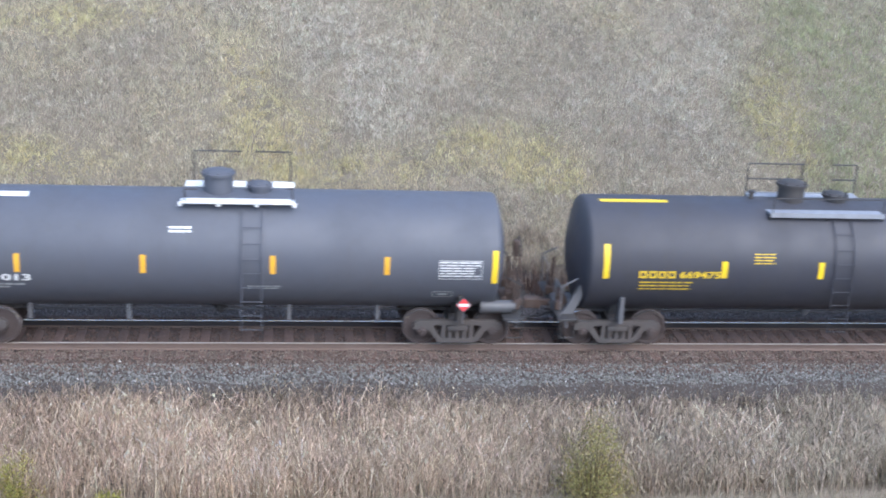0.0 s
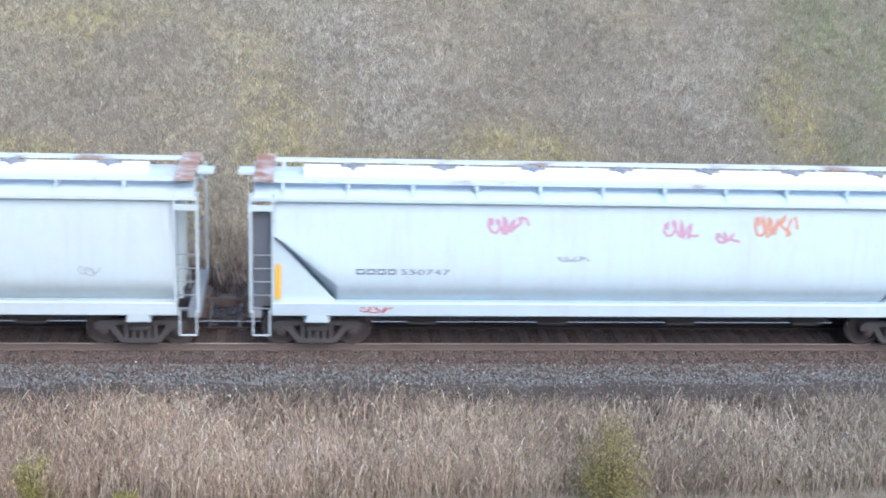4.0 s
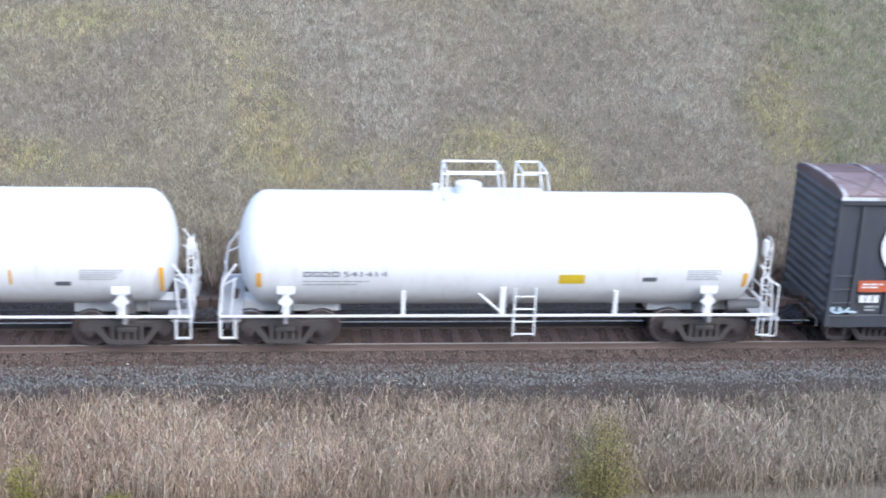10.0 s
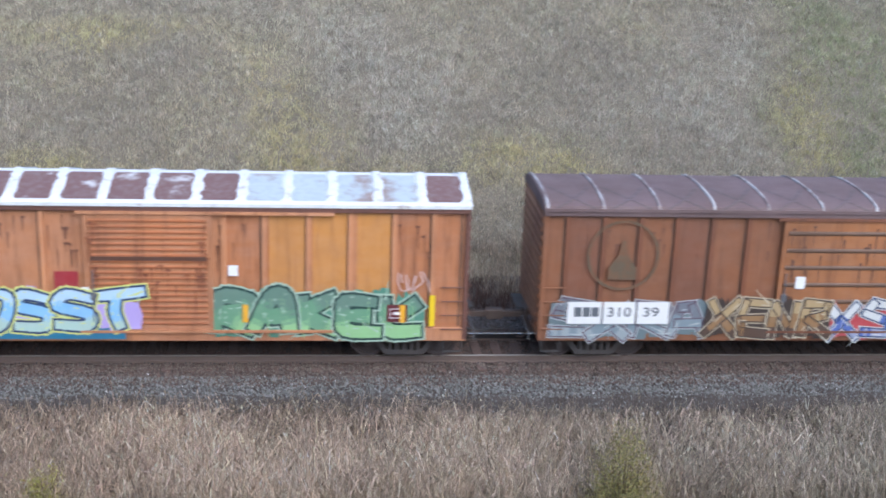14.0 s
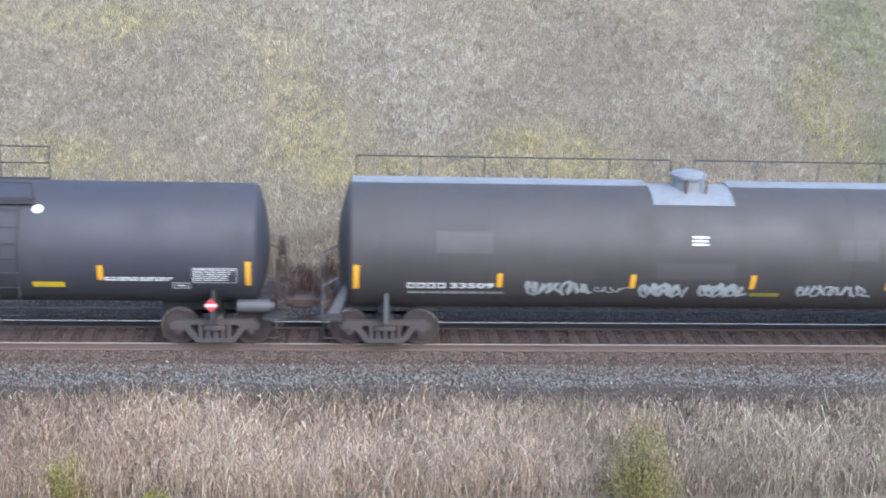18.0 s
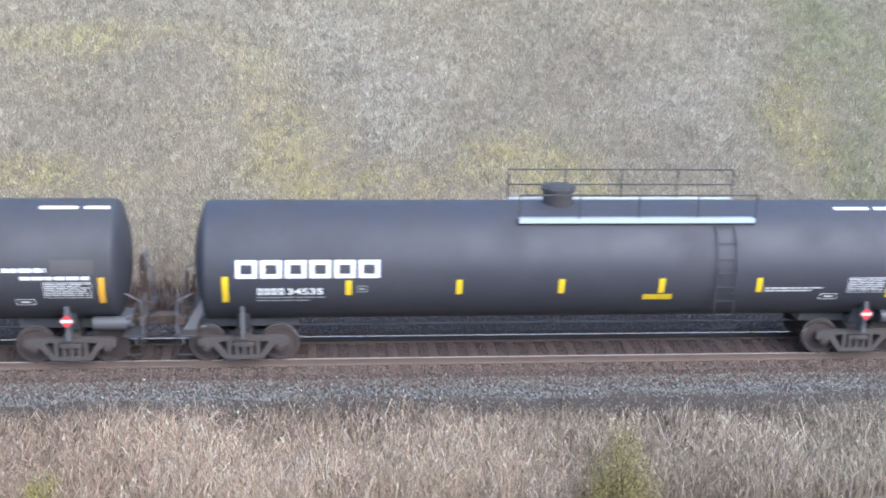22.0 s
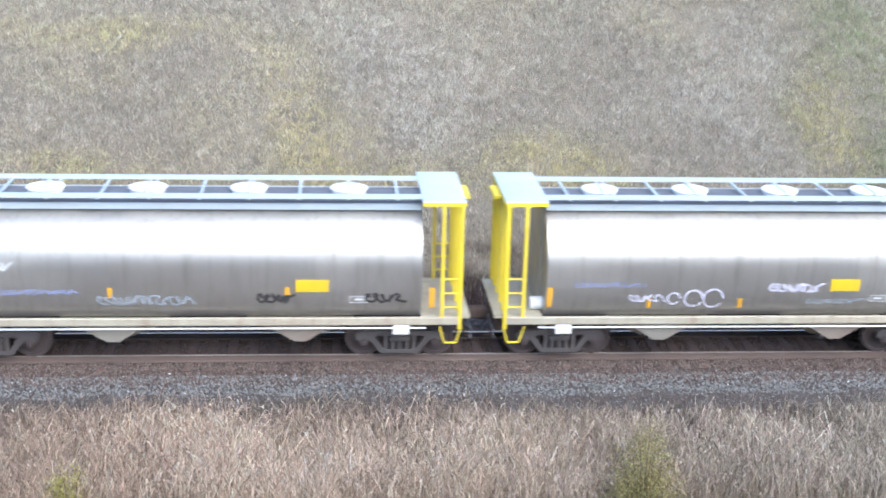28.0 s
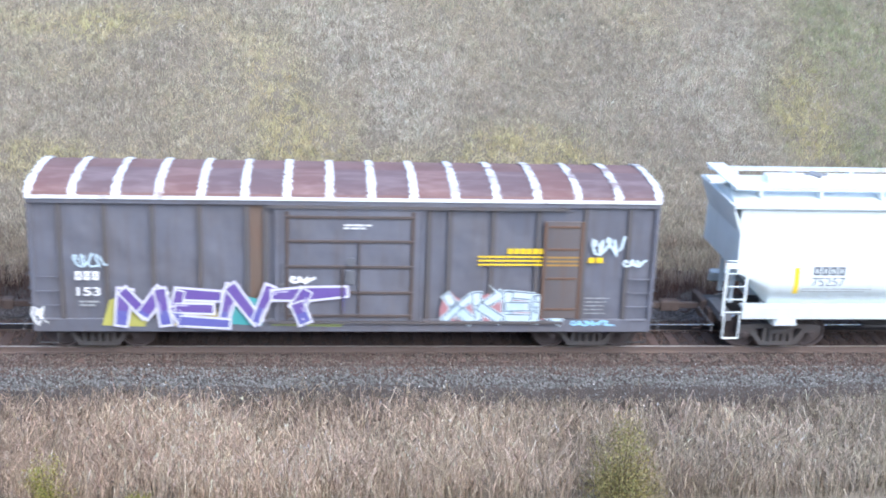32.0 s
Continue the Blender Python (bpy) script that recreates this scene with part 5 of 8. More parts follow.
def tanks():
    # 1: slate-grey tank
    car, m, sf = tank_car("slate-grey tank car with white-edged manway platform", -9.05, 5.4, -7.84, 4.2, 2.29, 1.46, SLATE, DARKIRON, outer=(0.8, 0.85), ladder_x=-0.9)
    x = lambda u: u - m
    plate = Build()
    for s in (-1, 1):
        plate.box(x(-2.6), x(0.1), min(s * 1.0, s * 0.5), max(s * 0.95, s * 0.65), 3.66, 3.72, 0.02)
    for k in range(4):
        q = x(-2.6) + 2.7 * k / 3
        plate.box(q - 0.05, q + 0.05, -0.97, -0.93, 3.60, 3.70)
    part("deck", plate, WHITETRIM, car, "white-edged manway platform")
    manway(car, x(-1.75), 3.72, SLATE, 0.36, 0.45)
    manway(car, x(-0.75), 3.72, SLATE, 0.26, 0.16)
    for pts in (((-2.4, 0.9, 3.6), (-2.4, 0.9, 4.5), (-1.2, 0.9, 4.5)), ((-0.9, 0.9, 4.5), (0.0, 0.9, 4.5), (0.0, 0.9, 3.6)), ((-2.5, -0.9, 3.66), (-2.5, -0.9, 4.0), (-2.2, -0.9, 4.0)), ((-0.1, -0.9, 4.05), (0.05, -0.9, 4.05), (0.05, -0.9, 3.66))):
        part("railing", Build().pipe([(x(u), y, z) for u, y, z in pts], 0.018), DARKIRON, car, "bent pipe rail of the platform")
    for u in (-6.25, -3.9, 0.0, 2.2):
        part("pipe_bracket", Build().box(x(u) - 0.05, x(u) + 0.05, -0.75, -0.66, 0.62, 1.1, 0.01), GREYIRON, car, "short bracket under the tank")
    reflectors(car, sf, [x(u) for u in (-6.35, -3.45, -0.4, 2.35)], 2.3, 0.46, 0.13, REFLORANGE)
    reflectors(car, sf, [x(5.0)], 2.28, 0.85, 0.14)
    data_panel(car, sf, x(3.65), x(4.65), 2.0, 2.42, MARKWHITE, 3)
    marks(car, sf, x(-8.6), x(-6.05), 1.84, 2.02, 4, "231013", MARKWHITE)
    Sheet(sf).lines(x(-8.4), x(-6.2), 1.6, 1.76, 2, 5).put("stencil", MARKDIM, car)
    Sheet(sf).lines(x(-2.85), x(-2.3), 3.0, 3.16, 2, 6).put("stencil", MARKWHITE, car)
    Sheet(sf).lines(x(-1.0), x(-0.2), 1.62, 1.74, 2, 7).put("stencil", MARKDIM, car)
    small_box(car, sf, x(3.5), x(4.0), 1.42, 1.6, MARKDIM)
    Sheet(sf).rect(x(-6.9), x(-6.2), 3.66, 3.72).put("top_mark", MARKWHITE, car)
    placard(car, x(4.28), 1.28)

    # 2: black tank, yellow lettering
    car, m, sf = tank_car("black tank car with yellow lettering and walkway", 7.1, 20.02, 8.3, 18.75, 2.27, 1.47, BLACK, GREYIRON, outer=(0.85, 0.74), ladder_x=13.9)
    x = lambda u: u - m
    walkway(car, x(12.0), x(15.0), 3.60, DECKGREY, DARKIRON, near=False, far=True, posts=3, gap=(x(13.55), x(14.35)), hf=0.82)
    part("near_rail", Build().pipe([(x(12.05), -0.98, 3.62), (x(12.05), -0.98, 4.02), (x(14.95), -0.98, 4.02), (x(14.95), -0.98, 3.62)], 0.016), DARKIRON, car)
    manway(car, x(12.85), 3.74, DARKIRON, 0.34, 0.40)
    manway(car, x(14.05), 3.74, DARKIRON, 0.28, 0.12)
    valve(car, x(11.8), 0, 3.74, DARKIRON, 0.16, 0.06)
    reflectors(car, sf, [x(7.78), x(19.3)], 2.46, 0.86, 0.15)
    reflectors(car, sf, [x(u) for u in (10.8, 13.32, 16.4)], 2.28, 0.44, 0.15)
    marks(car, sf, x(8.6), x(10.72), 2.05, 2.24, 4, "669475", MARKYELLOW, 0.5)
    Sheet(sf).lines(x(8.65), x(10.0), 1.66, 1.95, 3, 8, 0.35).put("stencil", MARKYELLOW, car)
    Sheet(sf).lines(x(11.55), x(12.1), 2.4, 2.7, 4, 9, 0.35).put("stencil", MARKYELLOW, car)
    data_panel(car, sf, x(18.0), x(19.05), 2.0, 2.45, MARKYELLOW, 10, False, 6)
    small_box(car, sf, x(17.1), x(17.6), 1.68, 1.88, MARKWHITE)
    Sheet(sf).rect(x(7.75), x(9.5), 3.70, 3.73).put("top_mark", MARKYELLOW, car)

    # 5: black tank with near railing, yellow panels
    car, m, sf = tank_car("black tank car with yellow lettering and railed platform", 60.4, 73.3, 61.53, 72.05, 2.24, 1.46, BLACK, DARKIRON, outer=(0.75, 0.85), ladder_x=67.3)
    x = lambda u: u - m
    walkway(car, x(65.5), x(68.05), 3.55, DARKIRON, DARKIRON, near=True, far=True, posts=3, gap=(x(66.7), x(67.3)), hn=0.62, hf=0.95)
    manway(car, x(65.9), 3.7, DARKIRON, 0.3, 0.3)
    manway(car, x(67.2), 3.7, GREYIRON, 0.26, 0.12)
    reflectors(car, sf, [x(60.97), x(72.6)], 2.29, 0.84, 0.15)
    reflectors(car, sf, [x(u) for u in (64.02, 66.44, 69.35)], 2.28, 0.44, 0.15)
    marks(car, sf, x(61.9), x(63.95), 1.9, 2.08, 4, "650348", MARKYELLOW, 0.5)
    Sheet(sf).lines(x(61.95), x(63.3), 1.6, 1.8, 2, 11, 0.3).put("stencil", MARKDIM, car)
    Sheet(sf).lines(x(68.1), x(68.65), 2.6, 2.85, 4, 12, 0.35).put("stencil", MARKYELLOW, car)
    Sheet(sf, 0.007).rect(x(68.08), x(68.8), 1.9, 2.22).put("warning_panel", REFLECTOR, car, "yellow warning panel")
    Sheet(sf, 0.010).lines(x(68.15), x(68.72), 1.95, 2.15, 2, 13, 0.3).put("warning_print", MARKDARK, car)
    data_panel(car, sf, x(71.05), x(72.1), 1.68, 2.1, MARKWHITE, 14, True, 6)
    Sheet(sf).lines(x(71.05), x(71.5), 2.15, 2.3, 2, 15, 0.5).put("stencil", MARKYELLOW, car)
    small_box(car, sf, x(70.2), x(70.65), 1.7, 1.92, MARKWHITE)
    Sheet(sf).rect(x(70.35), x(71.35), 3.645, 3.685).rect(x(71.55), x(72.5), 3.645, 3.685).put("top_mark", MARKYELLOW, car)

    # 6: charcoal tank with a pale saddle plate round the manway
    car, m, sf = tank_car("charcoal tank car with a pale plate round the manway", 75.0, 87.70, 76.05, 86.55, 2.27, 1.50, CHAR, DARKIRON, outer=(0.85, 0.68), ladder_x=80.4)
    x = lambda u: u - m
    pl = []
    for k in range(25):
        w = radians(42 + 96 * k / 24)
        pl.append((-(1.52) * math.cos(w), 2.27 + 1.52 * math.sin(w)))
    ring = pl + [(y * 0.99, 2.27 + (z - 2.27) * 0.99) for y, z in reversed(pl)]
    part("saddle_plate", Build().prism_x(ring, x(79.6), x(81.85)), PLATEPALE, car, "pale plate round the manway")
    part("deck", Build().box(x(79.85), x(81.65), -1.15, -0.75, 3.46, 3.54), DARKIRON, car)
    manway(car, x(80.25), 3.77, DARKIRON, 0.30, 0.18)
    manway(car, x(81.15), 3.77, DARKIRON, 0.24, 0.45)
    valve(car, x(81.2), 0.1, 4.1, SEALWHITE, 0.35, 0.05)
    part("railing", Build().pipe([(x(80.8), 0.7, 3.7), (x(80.8), 0.7, 4.55), (x(81.5), 0.7, 4.55), (x(81.5), 0.7, 3.7)], 0.018).pipe([(x(79.8), 0.7, 3.7), (x(79.8), 0.7, 4.5), (x(80.0), 0.7, 4.5)], 0.018), DARKIRON, car)
    for u in (78.0, 82.2, 84.0):
        part("pipe_bracket", Build().box(x(u) - 0.05, x(u) + 0.05, -0.75, -0.66, 0.66, 1.1, 0.01), GREYIRON, car, "short bracket under the tank")
    reflectors(car, sf, [x(75.33), x(87.18)], 1.96, 0.68, 0.16)
    reflectors(car, sf, [x(u) for u in (78.4, 79.72, 81.78, 83.76)], 2.08, 0.42, 0.16)
    marks(car, sf, x(76.3), x(78.25), 2.0, 2.2, 4, "64434", MARKWHITE, 0.5)
    Sheet(sf).lines(x(76.35), x(78.0), 1.72, 1.92, 2, 16, 0.35).put("stencil", MARKDIM, car)
    Sheet(sf).lines(x(82.2), x(83.2), 1.68, 1.84, 3, 17, 0.35).lines(x(83.6), x(85.4), 1.66, 1.82, 2, 18, 0.35).put("stencil", MARKDIM, car)
    small_box(car, sf, x(85.55), x(86.0), 1.66, 1.84, MARKDIM)
    data_panel(car, sf, x(86.1), x(87.0), 1.88, 2.3, MARKWHITE, 19, False, 6)
    Sheet(sf).rect(x(75.95), x(76.9), 3.715, 3.75).rect(x(77.1), x(78.0), 3.715, 3.75).put("top_mark", MARKWHITE, car)

    # 12: black tank, large white name
    car, m, sf = tank_car("black tank car with a large white name and top walkway", 169.3, 187.55, 170.7, 186.25, 2.42, 1.48, BLACK, DARKIRON, outer=(0.8, 0.8), ladder_x=181.5)
    x = lambda u: u - m
    walkway(car, x(177.2), x(182.05), 3.70, DARKIRON, DARKIRON, posts=5, hn=0.45, hf=0.85)
    manway(car, x(178.4), 3.9, DARKIRON, 0.38, 0.38)
    Sheet(sf).blocks(x(171.25), x(174.9), 2.32, 2.76, 6, "ring", 0.12).put("owner_name", MARKWHITE, car, "owner's name as plain white shapes")
    marks(car, sf, x(171.25), x(173.0), 2.0, 2.2, 4, "30291", MARKWHITE)
    Sheet(sf).lines(x(171.25), x(172.9), 1.7, 1.9, 2, 20, 0.35).put("stencil", MARKDIM, car)
    reflectors(car, sf, [x(169.92), x(187.1)], 2.08, 0.66, 0.14, REFLORANGE)
    reflectors(car, sf, [x(u) for u in (173.2, 176.1, 178.49, 181.11, 183.61)], 2.08, 0.4, 0.14, REFLORANGE)
    tag(car, sf, x(176.3), x(177.3), 1.75, 2.05, MARKDIM, 4)
    Sheet(sf).lines(x(178.55), x(178.9), 2.85, 3.08, 3, 21).put("stencil", MARKWHITE, car)
    Sheet(sf, 0.007).rect(x(182.0), x(182.75), 1.66, 1.82).put("warning_panel", MARKYELLOW, car)
    Sheet(sf).lines(x(183.7), x(185.3), 1.85, 1.97, 2, 22, 0.7).put("stencil", MARKWHITE, car)
    data_panel(car, sf, x(185.8), x(186.8), 1.85, 2.2, MARKWHITE, 23)
    small_box(car, sf, x(185.3), x(185.7), 1.64, 1.82, MARKWHITE)
    Sheet(sf, 0.008).disc(x(182.15), 3.52, 0.13, 0.08).put("patch", MARKWHITE, car, "white paint patch")
    Sheet(sf).rect(x(170.3), x(171.8), 3.83, 3.875).put("top_mark", MARKWHITE, car)
    placard(car, x(186.2), 1.25)

    # 13: large brown-black tank with a full-length top rail and scrawls
    car, m, sf = tank_car("large brown-black tank car with a full-length top rail and sprayed scrawls", 189.25, 207.02, 190.44, 205.75, 2.43, 1.585, BROWNBLACK, GREYIRON, outer=(0.85, 0.62), bands=(193.0, 197.0, 202.0))
    x = lambda u: u - m
    part("running_board", Build().box(x(189.6), x(197.0), 0.0, 0.55, 3.985, 4.035).box(x(199.1), x(206.9), 0.0, 0.55, 3.985, 4.035), HATCHIRON, car, "full-length top running board")
    rb = Build()
    for g0, g1 in ((189.7, 197.8), (198.4, 206.7)):
        rb.rod((x(g0), 0.8, 4.5), (x(g1), 0.8, 4.5), 0.02)
        k = g0
        while k <= g1 + 0.01:
            rb.rod((x(k), 0.8, 3.7), (x(k), 0.8, 4.5), 0.017)
            k += (g1 - g0) / 5
    part("top_rail", rb, DARKIRON, car, "thin pipe rail along the tank top")
    pl = [(-1.605 * math.cos(radians(57 + 66 * k / 24)), 2.43 + 1.605 * math.sin(radians(57 + 66 * k / 24))) for k in range(25)]
    part("saddle_plate", Build().prism_x(pl + [(y * 0.99, 2.43 + (z - 2.43) * 0.99) for y, z in reversed(pl)], x(197.0), x(199.05)), HATCHIRON, car, "grey plate under the manway")
    manway(car, x(198.05), 3.98, HATCHIRON, 0.40, 0.34)
    for q in (197.9, 198.4):
        part("hinge_strap", Build().box(x(q) - 0.02, x(q) + 0.02, -0.48, -0.40, 3.75, 4.28), RUSTBROWN, car)
    reflectors(car, sf, [x(189.69), x(206.58)], 2.06, 0.66, 0.15, REFLORANGE)
    reflectors(car, sf, [x(u) for u in (193.18, 196.48, 199.5, 202.99)], 2.0, 0.4, 0.14, REFLORANGE)
    marks(car, sf, x(190.9), x(193.05), 1.76, 1.92, 4, "33509", MARKWHITE, 0.5)
    Sheet(sf).lines(x(190.95), x(193.3), 1.55, 1.66, 1, 24, 0.6).put("stencil", MARKDIM, car)
    GREYSPRAY = spray("dim_grey", (0.38, 0.42, 0.43))
    tag(car, sf, x(193.85), x(195.4), 1.55, 2.02, GREYSPRAY, 5, 0.07)
    tag(car, sf, x(195.55), x(196.3), 1.65, 1.85, GREYSPRAY, 6, 0.03)
    for k, u in enumerate((196.7, 197.0, 197.35, 198.2, 198.55, 198.9)):
        tag(car, sf, x(u), x(u + 0.42), 1.5, 1.98, GREYSPRAY, 71 + k, 0.075)
    tag(car, sf, x(200.7), x(202.5), 1.55, 1.95, spray("pale_grey", (0.42, 0.46, 0.48)), 7, 0.06)
    Sheet(sf, 0.007).rect(x(199.5), x(200.25), 1.56, 1.68).put("warning_panel", paint("olive_label", (0.30, 0.28, 0.05)), car)
    Sheet(sf).lines(x(197.9), x(198.3), 2.9, 3.15, 3, 25).put("stencil", MARKWHITE, car)
    data_panel(car, sf, x(205.4), x(206.4), 1.95, 2.3, MARKWHITE, 26)
    Sheet(sf).lines(x(204.1), x(204.7), 1.8, 2.0, 3, 27).put("stencil", MARKWHITE, car)
    small_box(car, sf, x(203.9), x(204.4), 1.55, 1.72, MARKWHITE)
    Sheet(sf).rect(x(203.6), x(204.8), 3.90, 3.94).rect(x(205.0), x(205.8), 3.90, 3.94).put("top_mark", MARKWHITE, car)
    for u0, u1, z0, z1 in ((191.6, 193.0, 2.7, 3.2), (197.0, 199.0, 2.05, 2.5), (201.6, 202.6, 2.6, 3.1), (204.2, 206.3, 2.05, 2.3)):
        Sheet(sf, 0.004).rect(x(u0), x(u1), z0, z1).put("paint_patch", CHAR, car, "darker repainted patch")
    placard(car, x(205.65), 1.3)

    # 14 to 16: long dark tanks of one owner
    for u0, u1, ta, te, skin, name_u, num_u, number, refl, mat, deck, plate, man, lad, zc in (
            (208.55, 226.80, 209.9, 225.4, GREENBLACK, (210.07, 213.57), (210.1, 211.65), "31834", (209.15, 212.63, 215.53, 218.38, 220.99, 223.54, 226.27), REFLORANGE, (216.75, 222.15), PLATEWORN, 217.65, 221.4, 2.44),
            (228.35, 246.52, 229.55, 245.25, BLACK, (229.37, 232.9), (229.9, 231.5), "34535", (229.16, 232.11, 234.8, 237.33, 239.85, 242.34, 245.76), REFLECTOR, (236.28, 242.23), DECKGREY, 237.4, 241.45, 2.40),
            (248.2, 266.42, 249.4, 265.15, GREENBLACK, (249.57, 253.06), (249.6, 251.2), "31970", (248.67, 251.3, 253.81, 256.37, 259.31, 262.18, 265.87), REFLORANGE, (252.82, 258.54), DECKGREY, 257.15, 253.45, 2.42)):
        car, m, sf = tank_car("long dark tank car with a large white name and top walkway", u0, u1, ta, te, zc, 1.475, skin, GREYIRON, outer=(0.75, 0.76), ladder_x=lad)
        x = lambda u: u - m
        walkway(car, x(deck[0]), x(deck[1]), zc + 1.27, plate, DARKIRON, posts=5, hn=0.64, hf=0.80, gap=None, edge=ROOFGREY if number == "34535" else None)
        if plate is PLATEWORN or number == "31970":
            for s in (-1, 1):
                part("deck_plate", Build().prism_x([(s * 0.97, zc + 1.29), (s * 0.30, zc + 1.53), (s * 0.30, zc + 1.50), (s * 0.97, zc + 1.26)], x(deck[0]) + 0.02, x(deck[1]) - 0.02), plate, car, "pale sloping deck plate")
        manway(car, x(man), zc + 1.47, DARKIRON, 0.38, 0.36)
        dz = zc - 2.44
        Sheet(sf).blocks(x(name_u[0]), x(name_u[1]), 2.28 + dz + (0.14 if number == "34535" else 0.02), 2.72 + dz + (0.14 if number == "34535" else 0.02), 6, "ring", 0.12).put("owner_name", MARKWHITE, car, "owner's name as plain white shapes")
        marks(car, sf, x(num_u[0]), x(num_u[1]), 1.98 + dz, 2.16 + dz, 4, number, MARKWHITE)
        Sheet(sf).lines(x(num_u[0]), x(num_u[1]) + 0.05, 1.7, 1.88, 2, int(number), 0.35).put("stencil", MARKDIM, car)
        small_box(car, sf, x(refl[1]) + (0.2 if number == "34535" else -0.35), x(refl[1]) + (0.45 if number == "34535" else -0.1), 2.0, 2.18, MARKDIM)
        reflectors(car, sf, [x(refl[0]), x(refl[-1])], 2.08, 0.7, 0.15, mat)
        reflectors(car, sf, [x(u) for u in refl[1:-1]], 2.12, 0.4, 0.15, mat)
        u1 += 0.2
        data_panel(car, sf, x(u1 - 2.05), x(u1 - 1.0), 1.92, 2.28, MARKWHITE, int(number) + 1, True, 5)
        small_box(car, sf, x(u1 - 2.75), x(u1 - 2.3), 1.68, 1.86, MARKWHITE)
        if number == "34535":
            Sheet(sf).lines(x(242.5), x(244.0), 1.9, 2.05, 2, 31, 0.5).put("stencil", MARKWHITE, car)
            Sheet(sf, 0.007).rect(x(239.4), x(240.15), 1.72, 1.88).put("warning_panel", MARKYELLOW, car, "yellow warning panel")
        elif number == "31834":
            Sheet(sf).lines(x(224.0), x(225.0), 2.55, 2.66, 1, 32, 0.9).lines(x(224.4), x(226.0), 2.36, 2.46, 1, 33, 0.9).put("stencil", MARKWHITE, car)
            Sheet(sf, 0.004).rect(x(225.1), x(226.1), 2.5, 2.85).put("paint_patch", CHAR, car, "repainted patch")
        else:
            Sheet(sf).lines(x(264.6), x(265.5), 2.6, 2.75, 1, 34, 0.9).lines(x(263.9), x(265.5), 2.42, 2.52, 1, 35, 0.9).lines(x(263.5), x(264.1), 2.05, 2.3, 3, 36).put("stencil", MARKWHITE, car)
            Sheet(sf, 0.007).rect(x(255.65), x(256.4), 1.65, 1.83).put("warning_panel", MARKYELLOW, car, "yellow warning panel")
            Sheet(sf, 0.004).rect(x(248.5), x(249.1), 2.2, 3.1).put("paint_patch", CHAR, car, "paler repainted patch")
        if number == "31970":
            Sheet(sf).rect(x(248.9), x(250.5), 3.85, 3.88).put("top_mark", MARKWHITE, car)
        else:
            Sheet(sf).rect(x(u1 - 2.25), x(u1 - 1.35), 3.835 + dz, 3.875 + dz).rect(x(u1 - 1.2), x(u1 - 0.6), 3.835 + dz, 3.875 + dz).put("top_mark", MARKWHITE, car)
        placard(car, x(te), 1.3)

    # 7, 8: white pressure tanks on a side sill
    for k, (u0, u1, ta, te, f0, f1, zc, r, lad) in enumerate(((89.33, 102.2, 90.5, 101.0, 88.9, 102.6, 2.36, 1.42, 94.9), (103.66, 116.9, 104.84, 115.5, 103.25, 117.08, 2.33, 1.43, 110.7))):
        car, m, sf = tank_car("white pressure tank car on a white side sill", u0, u1, ta, te, zc, r, WHITE, WHITETRIM, WHITETRIM, (0.65, 0.62) if k == 0 else (0.62, 0.75), None, 0.72, (), 1.0)
        x = lambda u: u - m
        for s in (-1, 1):
            part("side_sill", Build().box(x(f0), x(f1), s * 1.5 - 0.03, s * 1.5 + 0.03, 1.01, 1.07, 0.01), WHITETRIM, car, "white side sill")
        lb = ladder(Build(), x(lad) - 0.26, x(lad) + 0.26, -1.56, 0.52, 1.78, 0.33, 0.022, 0.03)
        part("ladder", lb, WHITETRIM, car, "white side ladder")
        for u in ((90.5, 92.25, 97.95, 100.95) if k == 0 else (104.85, 107.7, 113.0, 115.36)):
            if u in (100.95, 104.85, 115.36):
                part("placard_holder", Build().box(x(u) - 0.22, x(u) + 0.22, -1.53, -1.51, 1.62, 1.82), WHITETRIM, car, "white plate on the tank post")
                part("placard_holder", Build().prism_y([(x(u) - 0.2, 1.42), (x(u), 1.22), (x(u) + 0.2, 1.42), (x(u), 1.62)], -1.53, -1.51), WHITETRIM, car, "blank white diamond holder")
            wide = 0.09 if u in (90.5, 104.85, 115.36, 100.95) else 0.05
            part("tank_post", Build().box(x(u) - wide, x(u) + wide, -1.5, -1.36, 1.05, 1.66), WHITETRIM, car, "white post that holds the tank")
        for s, end in ((-1, x(f0)), (1, x(f1))):
            rb = Build().pipe([(end + s * 0.0, -1.45, 1.05), (end - s * 0.1, -1.45, 1.9), (end - s * 0.42, -1.42, 2.35)], 0.028)
            rb.pipe([(end - s * 0.28, -1.5, 1.05), (end - s * 0.38, -1.46, 2.0)], 0.024)
            rb.pipe([(end, 1.45, 1.05), (end - s * 0.1, 1.45, 1.9), (end - s * 0.42, 1.42, 2.35)], 0.028)
            rb.rod((end - s * 0.05, -1.45, 1.5), (end - s * 0.05, 1.45, 1.5), 0.022)
            part("end_railing", rb, WHITETRIM, car, "white end handrails")
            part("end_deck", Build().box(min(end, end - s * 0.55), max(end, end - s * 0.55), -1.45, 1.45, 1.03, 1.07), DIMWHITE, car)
            st = Build().pipe([(end - s * 0.02, -1.52, 1.0), (end - s * 0.02, -1.52, 0.5), (end - s * 0.36, -1.52, 0.5), (end - s * 0.36, -1.52, 1.0)], 0.022)
            part("sill_step", st, WHITETRIM, car)
        if k == 1:
            part("sill_brace", Build().box(x(110.15) - 0.07, x(110.15) + 0.07, -1.54, -1.46, 1.02, 1.78).rod((x(109.55), -1.5, 1.62), (x(110.15), -1.5, 1.10), 0.035), WHITETRIM, car, "white post with a slanting brace")
